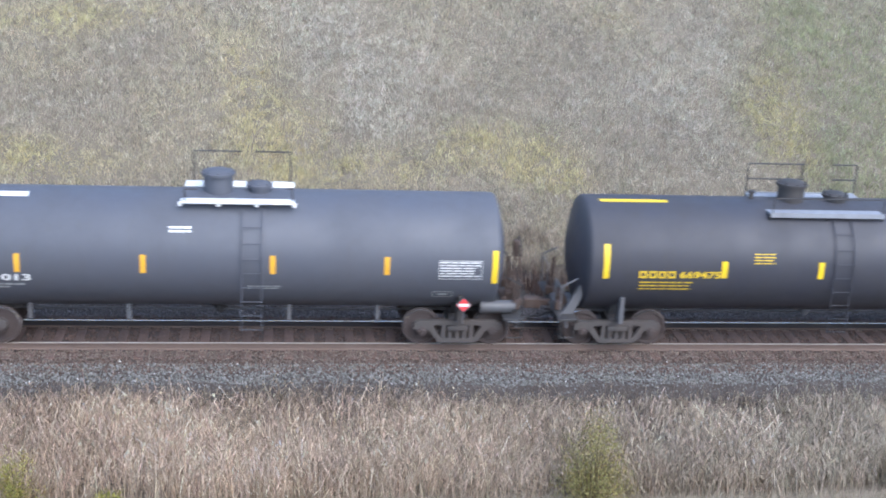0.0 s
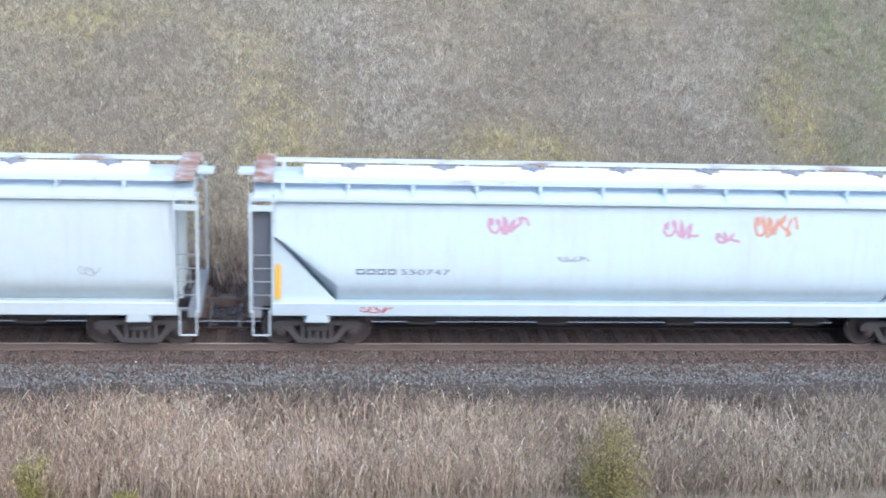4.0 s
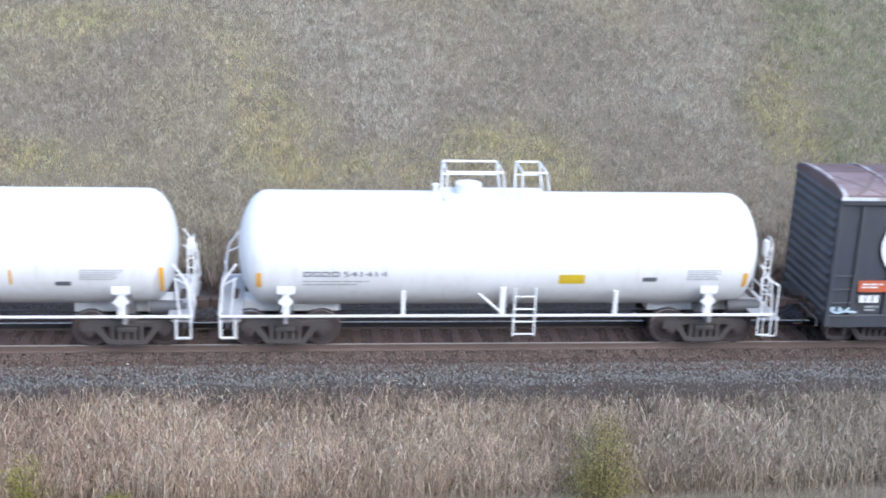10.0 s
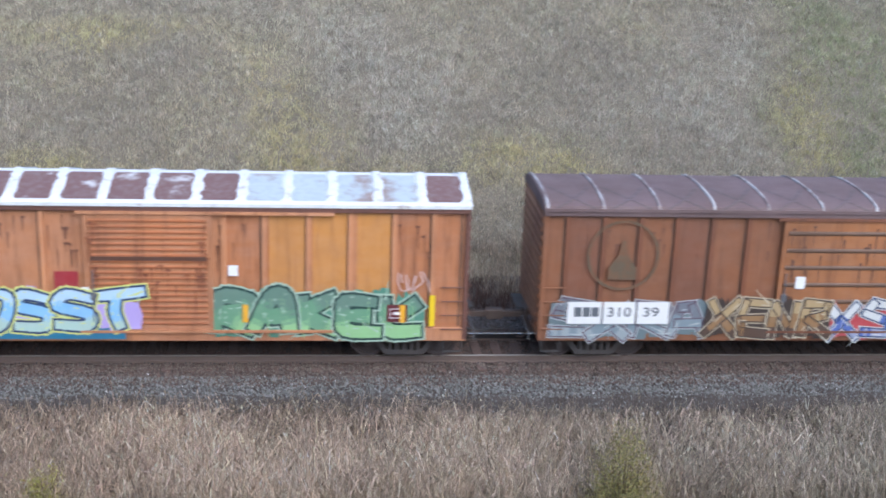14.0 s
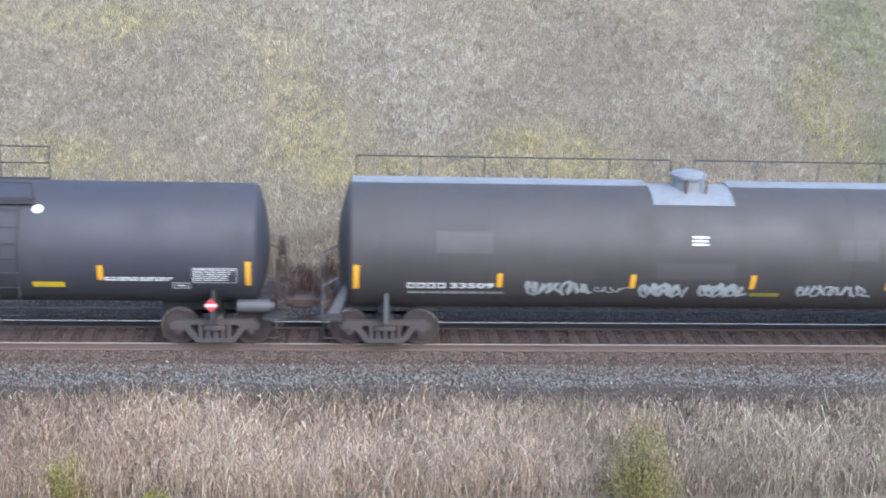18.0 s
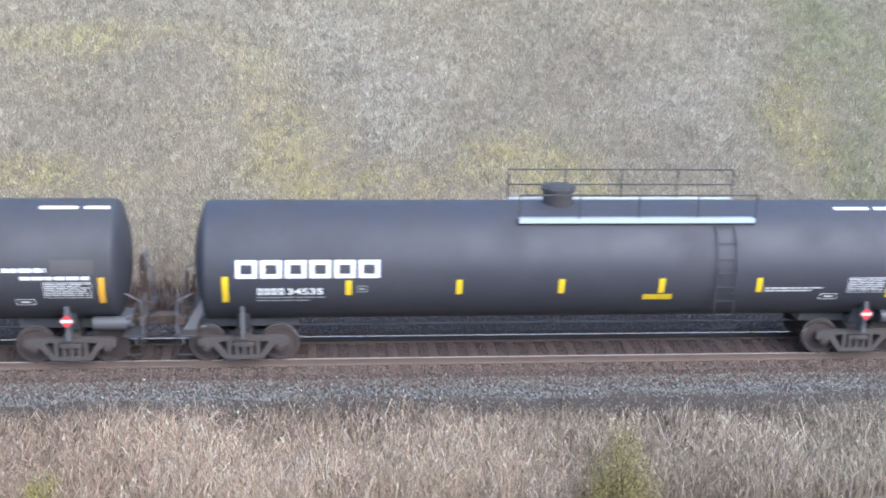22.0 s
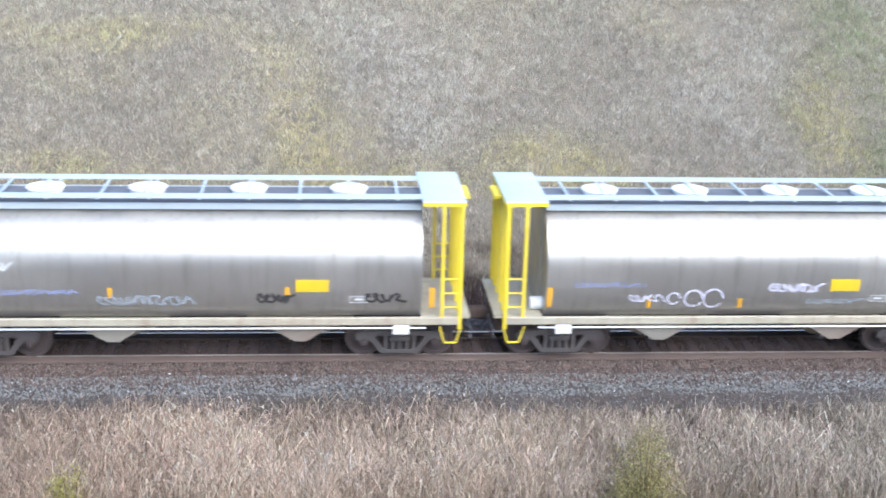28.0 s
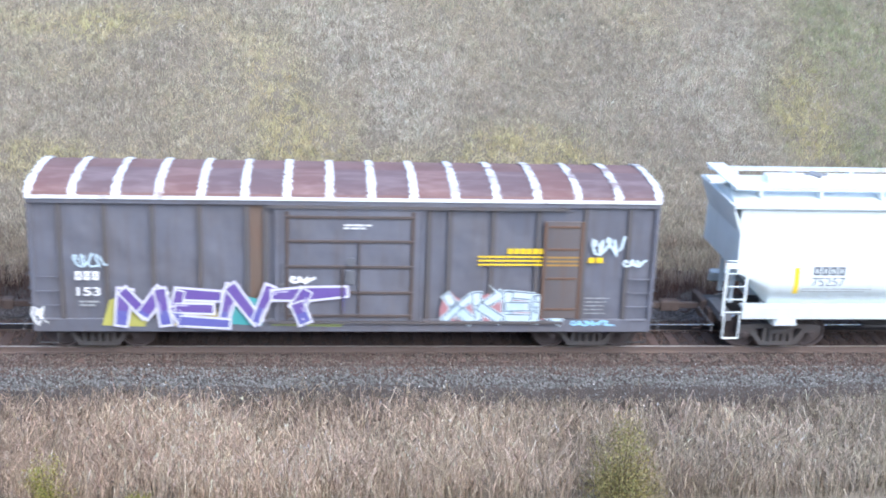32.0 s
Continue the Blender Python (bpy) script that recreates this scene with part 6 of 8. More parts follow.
        # top gear
        c = 95.5 if k == 0 else 110.0
        part("manway", Build().rod((x(c + (0.2 if k == 0 else -0.62)), 0, zc + r - 0.1), (x(c + (0.2 if k == 0 else -0.62)), 0, zc + r + 0.26), 0.33, n=24), WHITETRIM, car, "white valve housing")
        part("deck", Build().box(x(c - 1.3), x(c + 1.3), -0.5, 0.5, zc + r - 0.1, zc + r + 0.005), WHITETRIM, car)
        loops = ((94.15, 94.55), (95.15, 96.75)) if k == 0 else ((108.77, 110.15), (110.65, 111.25))
        for g0, g1 in loops:
            for y in (-0.55, 0.55):
                rb = Build()
                rb.pipe([(x(g0), y, zc + r - 0.1), (x(g0), y, zc + r + 0.68), (x(g1), y, zc + r + 0.68), (x(g1) + 0.12, y, zc + r - 0.1)], 0.028)
                part("top_railing", rb, WHITETRIM, car, "white pipe railing round the valves")
            for g in (g0, g1):
                part("cross_rail", Build().rod((x(g), -0.55, zc + r + 0.68), (x(g), 0.55, zc + r + 0.68), 0.026), WHITETRIM, car)
            part("middle_rail", Build().rod((x(g0), 0.55, zc + r + 0.34), (x(g1), 0.55, zc + r + 0.34), 0.022), WHITETRIM, car)
        valve(car, x(97.05 if k == 0 else 108.55), 0, zc + r, WHITETRIM, 0.18, 0.06)
        n0 = 90.65 if k == 0 else 105.25
        marks(car, sf, x(n0), x(n0 + 1.55 + 0.5 * k), 2.04 if k == 0 else 2.02, 2.2 if k == 0 else 2.16, 4, "73152" if k == 0 else "541414", MARKDARK, 0.48, 0.0 if k else 0.01)
        Sheet(sf).lines(x(n0), x(n0 + 1.6), 1.72, 1.9, 2, 40 + k, 0.3).put("stencil", MARKDIM, car)
        Sheet(sf, 0.007).rect(*((x(93.2), x(93.8), 1.98, 2.2) if k == 0 else (x(111.55), x(112.2), 1.82, 2.08))).put("warning_panel", MARKYELLOW, car, "yellow warning panel")
        reflectors(car, sf, [x(u) for u in ((89.85, 101.9) if k == 0 else (104.2, 116.3))], 1.92, 0.7 if k == 0 else 0.4, 0.11, REFLORANGE)
        if k == 0:
            reflectors(car, sf, [x(u) for u in (92.67, 94.05, 96.7, 98.4)], 2.0, 0.4, 0.06, REFLORANGE)
        u = 99.6 if k == 0 else 113.85
        Sheet(sf).rect(x(u - 0.18), x(u + 0.18), 1.76 + 0.12 * k, 1.88 + 0.12 * k).put("consolidated_stencil", MARKDARK, car)
        data_panel(car, sf, x(100.0 if k == 0 else 114.8), x(101.0 if k == 0 else 115.7), 1.9, 2.2, MARKDIM, 44 + k, False)


# ---- covered hoppers ----
def hopper_side():
    """Side sheet: widest low down, leaning in towards the eave, and tucked under above the sill."""
    def surf(x, z, off):
        lean = 0.15 * (max(0.0, z - 1.9) / 2.02) ** 1.6 + 0.36 * (max(0.0, 1.9 - z) / 0.6) ** 1.7
        return (x, -(1.48 - min(lean, 0.36)) - off, z)
    return surf


def covered_hopper(label, u0, u1, ta, te, skin, slope_ends, gaps, hatch_u):
    """Long steel covered hopper: swelling sides, hatch trough and boards on the roof, open ends with ladders, outlets below."""
    mid = (u0 + u1) / 2
    car = rail_car("covered_hopper", label, "hopper car", mid)
    a, e = u0 - mid, u1 - mid
    inset = 0.3 if skin is PALEWHITE else 0.62
    b0, b1 = a + inset, e - inset
    surf = hopper_side()
    body = Build()
    zs = [1.30 + (3.92 - 1.30) * (k / 14) ** 1.6 for k in range(15)]
    ring = [surf(0, z, 0)[1:] for z in zs]
    full = ring + [(-y, z) for y, z in reversed(ring)]
    if slope_ends:
        # floor of the end bays rises towards the end: cut corners of the side
        n = len(full)
        vs = []
        cut_z, cut_x = (2.25, 0.95) if skin is PALEWHITE else (3.05, 1.5)
        for x in (b0, b0 + cut_x, b1 - cut_x, b1):
            for y, z in full:
                vs.append((x, y, max(z, cut_z) if x in (b0, b1) else z))
        fs = [tuple(range(n - 1, -1, -1)), tuple(range(3 * n, 4 * n))]
        for k in range(3):
            fs += [(k * n + i, k * n + (i + 1) % n, (k + 1) * n + (i + 1) % n, (k + 1) * n + i) for i in range(n)]
        body.add(vs, fs)
    else:
        body.prism_x(full, b0, b1)
    part("body", body, skin, car, "swelling side sheets of the hopper body")
    if slope_ends and skin is not PALEWHITE:
        for x0, x1 in ((b0 - 0.05, b0 + 1.55), (b1 - 1.55, b1 + 0.05)):
            for s in (-1, 1):
                tri = [(x0, 1.28), (x1, 1.28), (x0, 3.0)] if x0 < 0 else [(x0, 1.28), (x1, 1.28), (x1, 3.0)]
                part("end_gusset", Build().prism_y(tri, s * 1.30 - 0.02, s * 1.30 + 0.02), skin, car, "flat triangular end sheet")
    for s in (-1, 1):
        part("side_sill", Build().box(a + 0.55, e - 0.55, s * 1.45 - 0.04, s * 1.45 + 0.04, 1.02, 1.36, 0.02).box(a + 0.55, e - 0.55, min(s * 1.15, s * 1.42), max(s * 1.15, s * 1.42), 1.29, 1.345), skin, car, "deep side sill")
        part("eave_rail", Build().box(a + 0.05, e - 0.05, s * 1.43 - 0.05, s * 1.43 + 0.05, 3.90, 4.0, 0.01), skin, car)
        part("roof_board", Build().box(a + 0.1, e - 0.1, s * 1.0 - 0.16, s * 1.0 + 0.16, 4.28, 4.32), BOARDWORN, car, "worn roof running board with rusty edges")
        k = a + 0.8
        while k < e - 0.5:
            bk = Build().box(k - 0.04, k + 0.04, min(s * 1.14, s * 0.86), max(s * 1.14, s * 0.86), 4.10, 4.28)
            bk.rod((k, s * 1.36, 4.0), (k, s * 1.1, 4.26), 0.02)
            part("board_bracket", bk, skin, car)
            k += 1.55
    part("roof", Build().prism_x([(-1.42, 3.96), (-0.85, 4.16), (0, 4.24), (0.85, 4.16), (1.42, 3.96)], a + 0.12, e - 0.12), skin, car, "shallow pitched roof")
    tr = Build().prism_x([(-0.26, 4.2), (-0.26, 4.36), (-0.20, 4.40), (0.20, 4.40), (0.26, 4.36), (0.26, 4.2)], a + 1.3, e - 1.3)
    part("hatch_cover", tr, WHITETRIM, car, "continuous white trough hatch cover")
    for u in hatch_u:
        q = u - mid
        part("hatch_lock", Build().lathe([(4.39, 0.16), (4.44, 0.16), (4.46, 0.10)], q, 0, 16, axis="z").box(q - 0.30, q + 0.30, -0.05, 0.05, 4.40, 4.45, 0.01).box(q - 0.05, q + 0.05, -0.30, 0.30, 4.40, 4.44, 0.01), HATCHIRON, car, "grey hatch lock")
    for q, s in ((a, -1), (e, 1)):
        part("roof_end", Build().box(min(q + s * 0.28, q - s * 0.12), max(q + s * 0.28, q - s * 0.12), -0.45, 0.1, 4.28, 4.34), skin, car, "end roof step")
        part("rust_plate", Build().box(min(q - s * 0.12, q - s * 0.58), max(q - s * 0.12, q - s * 0.58), -1.3, 1.3, 4.335, 4.37), BOARDRUST if skin is not PALEWHITE else skin, car, "rusty roof grating")
        # added dark sheet that fills the end bay with its shade
        if s < 0 and skin is not PALEWHITE:
            part("end_recess", Build().box(q + 0.10, q + 0.66, -1.27, -1.23, 1.2, 3.7), paint("shaded_blue_grey", (0.10, 0.115, 0.14), 0.6, (0.09, 0.07, 0.06), 0.5, 0.4), car, "added dark sheet behind the end ladder, for the shade there")
        for y in (-1.45,) if skin is PALEWHITE else (-1.45, 1.45):
            for d in (0.05, 0.58):
                part("end_post", Build().box(q - s * d - 0.032, q - s * d + 0.032, y - 0.03, y + 0.03, 1.1, 2.5 if skin is PALEWHITE else 4.1), skin, car, "end post of the hopper frame")
            for k in range(5):
                part("rung", Build().rod((q - s * 0.05, y, 1.2 + 0.34 * k), (q - s * 0.58, y, 1.2 + 0.34 * k), 0.016), skin if skin is PALEWHITE else HATCHIRON, car)
            part("corner_plate", Build().box(min(q, q - s * 0.6), max(q, q - s * 0.6), y - 0.03, y + 0.03, *((2.36, 2.5) if skin is PALEWHITE else (3.66, 3.80))), skin, car)
            part("sill_step", Build().pipe([(q - s * 0.1, y, 1.15), (q - s * 0.1, y, 0.5), (q - s * 0.5, y, 0.5), (q - s * 0.5, y, 1.15)], 0.024), skin, car)
        if skin is PALEWHITE:
            part("end_wall", Build().prism_y([(q - s * 0.02, 4.0), (q - s * 0.10, 4.0), (q - s * 0.78, 2.15), (q - s * 0.70, 2.15)], -1.36, 1.36), skin, car, "slanting white end sheet")
        # white hopper: grey sill and slope sheet, darkened for the shade in the opening
        part("end_sill", Build().box(min(q, q - s * 0.3), max(q, q - s * 0.3), -1.45, -0.3 if skin is PALEWHITE else 1.45, 0.95, 1.18, 0.02), GREYIRON if skin is PALEWHITE else HATCHIRON, car)
        slab = [(q - s * 0.75, 3.9), (q - s * 0.80, 3.9), (q - s * 2.3, 1.2), (q - s * 2.2, 1.2)]
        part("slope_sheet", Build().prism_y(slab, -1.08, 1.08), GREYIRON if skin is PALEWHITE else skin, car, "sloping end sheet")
        for y in (-0.45, 0.45):
            part("end_post", Build().box(min(q - s * 0.5, q - s * 0.6), max(q - s * 0.5, q - s * 0.6), y - 0.05, y + 0.05, 1.1, 3.95), skin, car)
    part("centre_sill", Build().box(a - 0.1, e + 0.1, -0.25, 0.25, 0.72, 1.05, 0.02), DARKIRON, car)
    n = 4
    for k in range(n):
        c = (ta - mid) + 2.6 + ((te - ta) - 5.2) * k / (n - 1)
        w = 1.35
        hb = Build()
        for y in (-0.75, 0.75):
            hb.add([(c - w, y - 0.55, 1.3), (c + w, y - 0.55, 1.3), (c + w, y + 0.55, 1.3), (c - w, y + 0.55, 1.3), (c - 0.3, y - 0.3, 0.72), (c + 0.3, y - 0.3, 0.72), (c + 0.3, y + 0.3, 0.72), (c - 0.3, y + 0.3, 0.72)],
                   [(0, 1, 5, 4), (1, 2, 6, 5), (2, 3, 7, 6), (3, 0, 4, 7), (4, 5, 6, 7)])
        hb.box(c - 0.36, c + 0.36, -1.1, 1.1, 0.66, 0.72)
        part("discharge_hopper", hb, DARKIRON, car, "discharge hopper with its gate")
    for tx in (ta - mid, te - mid):
        part("bolster", Build().box(tx - 0.3, tx + 0.3, -1.4, 1.4, 0.8, 1.05, 0.03), skin, car)
        part("bolster_web", Build().prism_y([(tx - 0.30, 0.86), (tx + 0.30, 0.86), (tx + 0.2, 1.10), (tx - 0.2, 1.10)], -1.49, -1.42), skin, car, "pale bolster cover plate")
    couplers(car, a, e, *gaps)
    trucks(car, (ta - mid, te - mid))
    return car, mid, surf


def steel_hopper(u0, u1, ta, te, label, gaps):
    """Short covered hopper with a bright round steel body between yellow end frames."""
    mid = (u0 + u1) / 2
    car = rail_car("covered_hopper", label, "hopper car", mid)
    a, e = u0 - mid, u1 - mid
    b0, b1 = a + 1.05, e - 1.0
    zc, r = 2.55, 1.50
    def girth(w):
        """Half width at the angle w: a round top over nearly upright lower sides."""
        return r * (math.cos(w) if w > 0 else 1 - 0.20 * (w / 1.29) ** 2)

    ring = [(-girth(radians(-74 + 140 * k / 28)), zc + r * 0.93 * math.sin(radians(-74 + 140 * k / 28))) for k in range(29)]
    full = ring + [(-y, z) for y, z in reversed(ring)]
    part("body", Build().prism_x(full, b0, b1), STEELSKIN, car, "bright round stainless steel body")

    def surf(x, z, off):
        return (x, -girth(math.asin(max(-0.99, min(0.99, (z - zc) / 0.93 / r)))) - off, z)
    for f in (0.2, 0.4, 0.6, 0.8):
        x = b0 + (b1 - b0) * f
        rb = [(y * 1.004, zc + (z - zc) * 1.004) for y, z in ring]
        part("seam", Build().prism_x(rb + [(y * 0.985, zc + (z - zc) * 0.985) for y, z in reversed(rb)], x - 0.03, x + 0.03), STEELSKIN, car)
    for s in (-1, 1):
        part("eave_rail", Build().box(b0, b1, s * 0.80 - 0.03, s * 0.80 + 0.03, 3.80, 3.95), ROOFGREY, car)
        part("roof_board", Build().box(a + 0.2, e - 0.2, min(s * 1.05, s * 0.72), max(s * 1.05, s * 0.72), 4.13, 4.17), ROOFGREY, car, "grey roof running board")
        part("side_sill", Build().box(a + 0.1, e - 0.1, s * 1.46 - 0.05, s * 1.46 + 0.05, 1.06, 1.26, 0.02), paint("sill_khaki", (0.42, 0.39, 0.30), 0.6, RUST, 0.4, 0.3), car, "weathered khaki side sill")
        part("sill_pipe", Build().rod((a + 0.9, s * 1.5, 0.99), (e - 0.9, s * 1.5, 0.99), 0.022), WHITETRIM, car)
    part("roof", Build().prism_x([(-0.78, 3.82), (-0.6, 3.98), (0, 4.04), (0.6, 3.98), (0.78, 3.82)], b0 - 0.02, b1 + 0.02), GREYIRON, car, "dark roof between the boards")
    for k in range(4):
        x = b0 + (b1 - b0) * (0.145 + 0.23 * k)
        hb = Build().lathe([(3.98, 0.42), (4.10, 0.42), (4.12, 0.46), (4.15, 0.45), (4.17, 0.30)], x, 0, 28, axis="z")
        h = part("roof_hatch", hb, WHITETRIM, car, "round white roof hatch")
        part("hatch_clamp", Build().box(x - 0.03, x + 0.03, -0.52, 0.52, 4.17, 4.20), ROOFGREY, h)
    for k in range(9):
        x = b0 + (b1 - b0) * (k + 0.5) / 9
        part("roof_tie", Build().box(x - 0.03, x + 0.03, -1.05, 1.05, 4.10, 4.14), ROOFGREY, car)
    for q, s in ((a, -1), (e, 1)):
        part("end_roof", Build().box(min(q + s * 0.02, q - s * 1.02), max(q + s * 0.02, q - s * 1.02), -1.42, 1.42, 4.13, 4.19, 0.01), ROOFGREY, car, "grey end roof plate")
        part("roof_edge", Build().box(min(q, q - s * 1.0), max(q, q - s * 1.0), -1.47, -1.42, 4.07, 4.15).box(min(q, q - s * 1.0), max(q, q - s * 1.0), 1.42, 1.47, 4.07, 4.15).box(q - 0.03, q + 0.03, -1.45, 1.45, 4.07, 4.15), YELLOW, car)
        for y in (-1.45, 1.45):
            fr = Build()
            fr.box(q - s * 0.06 - 0.045, q - s * 0.06 + 0.045, y - 0.045, y + 0.045, 0.95, 4.1).box(q - s * 0.5 - 0.04, q - s * 0.5 + 0.04, y - 0.045, y + 0.045, 1.2, 4.1)
            part("corner_post", fr, YELLOW, car, "yellow corner posts of the end frame")
            for i in range(4):
                part("rung", Build().rod((q - s * 0.06, y, 1.15 + 0.36 * i), (q - s * 0.5, y, 1.15 + 0.36 * i), 0.022), YELLOW, car)
            lb = Build().pipe([(q - s * 0.02, y, 1.0), (q - s * 0.14, y, 0.58), (q - s * 0.42, y, 0.58), (q - s * 0.55, y, 1.0)], 0.026)
            part("sill_step", lb, YELLOW, car, "yellow sill step")
        ef = Build()
        for y in (-0.95, -0.35, 0.35, 0.95):
            ef.box(q - s * 0.06 - 0.035, q - s * 0.06 + 0.035, y - 0.035, y + 0.035, 1.2, 4.1)
        part("end_post", ef, YELLOW, car, "yellow end posts")
        part("end_platform", Build().box(min(q + s * 0.2, q - s * 1.0), max(q + s * 0.2, q - s * 1.0), -1.4, 1.4, 1.2, 1.26), paint("sill_khaki", (0.42, 0.39, 0.30)), car)
        part("top_step", Build().box(min(q + s * 0.2, q - s * 0.05), max(q + s * 0.2, q - s * 0.05), -0.5, 0.5, 4.0, 4.08), YELLOW, car)
        sl = [(q - s * 1.0, 3.85), (q - s * 1.12, 3.85), (q - s * 1.0 - s * 0.55, 1.25), (q - s * 0.95, 1.25)]
        part("slope_sheet", Build().prism_y(sl, -0.58, 0.58), STEELSKIN, car, "sloping steel end sheet")
        part("bolster_plate", Build().box((ta if s < 0 else te) - mid - 0.2, (ta if s < 0 else te) - mid + 0.2, -1.53, -1.48, 0.82, 1.06, 0.02), WHITETRIM, car, "pale bolster cover plate")
    part("centre_sill", Build().box(a - 0.1, e + 0.1, -0.25, 0.25, 0.72, 1.05, 0.02), DARKIRON, car)
    for c in (-2.1, 2.4):
        hb = Build().add([(c - 1.3, -1.35, 1.1), (c + 1.3, -1.35, 1.1), (c + 1.3, 1.35, 1.1), (c - 1.3, 1.35, 1.1), (c - 0.25, -0.5, 0.4), (c + 0.25, -0.5, 0.4), (c + 0.25, 0.5, 0.4), (c - 0.25, 0.5, 0.4)],
                         [(0, 1, 5, 4), (1, 2, 6, 5), (2, 3, 7, 6), (3, 0, 4, 7), (4, 5, 6, 7), (3, 2, 1, 0)])
        part("discharge_hopper", hb, paint("sill_khaki", (0.42, 0.39, 0.30)), car, "tapered discharge hopper")
        part("gate_cover", Build().prism_y([(c - 0.85, 1.05), (c + 0.85, 1.05), (c + 0.14, 0.62), (c - 0.14, 0.62)], -1.42, -1.38), paint("gate_grey", (0.22, 0.205, 0.175), 0.7, RUST, 0.4, 0.4), car, "tapered grimy gate cover")
        part("outlet", Build().rod((c, -0.6, 0.36), (c, 0.6, 0.36), 0.08, n=12), GREYIRON, car)
    part("brake_cylinder", Build().rod((a + 0.75, -0.9, 1.42), (a + 1.25, -0.9, 1.42), 0.17, n=16), WHITETRIM, car, "white brake air tank")
    couplers(car, a, e, *gaps)
    trucks(car, (ta - mid, te - mid))
    return car, mid, surf


def hoppers():
    car, m, sf = covered_hopper("light grey covered hopper car with a white name panel", 21.5, 39.55, 22.95, 38.07, LIGHTGREY, False, (0.74, 0.58), [23.7 + 2.27 * k for k in range(7)])
    x = lambda u: u - m
    Sheet(sf, 0.006).rect(x(27.7), x(33.3), 1.95, 3.86).put("name_panel", MARKWHITE, car, "white painted panel")
    Sheet(sf, 0.012).word("America", x(29.55), x(33.12), 2.08, 2.72, 0.0).put("name_lettering", MARKRED, car, "red painted word, partly worn away")
    marks(car, sf, x(23.98), x(26.25), 2.06, 2.2, 4, "551075", MARKDARK, 0.55, 0.0)
    Sheet(sf).lines(x(23.7), x(26.6), 1.78, 1.92, 2, 51, 0.25).put("stencil", MARKDARK, car)
    Sheet(sf).rect(x(33.5), x(33.9), 1.55, 1.66).put("consolidated_stencil", MARKDARK, car)
    for u in (25.3, 25.6, 33.4, 33.6, 36.9):
        tag(car, sf, x(u - 0.15), x(u + 0.25), 1.75 + (u % 1) * 0.3, 2.0 + (u % 1) * 0.3, spray("grey_scuff", (0.30, 0.33, 0.36)), int(u * 10), 0.03)
    car, m, sf = covered_hopper("pale blue-grey covered hopper car with triangular end sheets", 40.7, 58.85, 42.35, 57.48, PALEBLUE, True, (0.58, 0.78), [43.2 + 2.25 * k for k in range(7)])
    x = lambda u: u - m
    marks(car, sf, x(43.25), x(45.55), 2.1, 2.24, 4, "550747", MARKDARK, 0.48, 0.0)
    PINK = spray("pink_stain", (0.48, 0.26, 0.34))
    ORST = spray("orange_stain", (0.55, 0.27, 0.18))
    for u, z, w, h, mt in ((46.9, 3.35, 0.9, 0.5, PINK), (51.2, 3.3, 0.8, 0.5, PINK), (53.6, 3.4, 1.0, 0.6, ORST), (52.4, 3.1, 0.5, 0.3, PINK)):
        tag(car, sf, x(u - w / 2), x(u + w / 2), z - h / 2, z + h / 2, mt, int(u), 0.07)
    tag(car, sf, x(48.2), x(48.9), 2.45, 2.6, spray("grey_scuff", (0.30, 0.33, 0.36)), 9, 0.04)
    for u in (41.4, 58.15):
        reflectors(car, flat_side(-1.49), [x(u)], 1.9, 0.9, 0.13, REFLORANGE)
    tag(car, flat_side(-1.49), x(43.4), x(44.1), 1.1, 1.28, spray("red", (0.45, 0.06, 0.07)), 12, 0.03)
    tag(car, flat_side(-1.33), x(56.5), x(57.1), 1.75, 1.95, spray("red", (0.45, 0.06, 0.07)), 13, 0.03)
    for k, (u0, u1, ta, te) in enumerate(((284.65, 297.35, 285.95, 295.85), (298.35, 310.5, 299.87, 309.2))):
        car, m, sf = steel_hopper(u0, u1, ta, te, "short stainless covered hopper car with yellow end frames", (0.7, 0.5) if k == 0 else (0.5, 0.85))
        x = lambda u: u - m
        o = u0 - 298.35
        Sheet(sf, 0.008).rect(x((306.55 if k else 293.3)), x((307.3 if k else 294.1)), 1.92, 2.24).put("warning_panel", MARKYELLOW, car, "yellow warning panel")
        reflectors(car, sf, [x(u + o) for u in ((299.5, 308.7) if k else (299.5, 310.3))], 1.75, 0.55, 0.13, REFLORANGE)
        reflectors(car, sf, [x(u + o) for u in ((304.3, 302.0) if k else (302.6, 306.8))], 1.58 if k else 1.9, 0.28, 0.11, REFLORANGE)
        LAV = spray("pale_lavender", (0.58, 0.57, 0.68))
        if k:
            for c, w, h in ((302.6, 0.5, 0.35), (303.1, 0.55, 0.5), (303.6, 0.55, 0.55)):
                Sheet(sf, 0.010).ring(x(c), 1.72, h / 2, 0.05, 0, 330).put("scrawl", LAV, car, "sprayed scrawl")
            tag(car, sf, x(301.5), x(302.3), 1.6, 1.85, LAV, 3, 0.045)
            tag(car, sf, x(305.0), x(306.3), 1.88, 2.15, LAV, 8, 0.05)
            tag(car, sf, x(306.0), x(307.4), 1.55, 1.72, spray("grey_scuff", (0.30, 0.33, 0.36)), 14, 0.04)
            tag(car, sf, x(300.1), x(301.8), 2.02, 2.16, spray("blue_scuff", (0.25, 0.28, 0.45)), 15, 0.03)
        else:
            tag(car, sf, x(288.6), x(290.8), 1.55, 1.85, spray("grey_scuff", (0.30, 0.33, 0.36)), 16, 0.06)
            tag(car, sf, x(286.3), x(288.1), 1.85, 2.0, spray("blue_scuff", (0.25, 0.28, 0.45)), 17, 0.04)
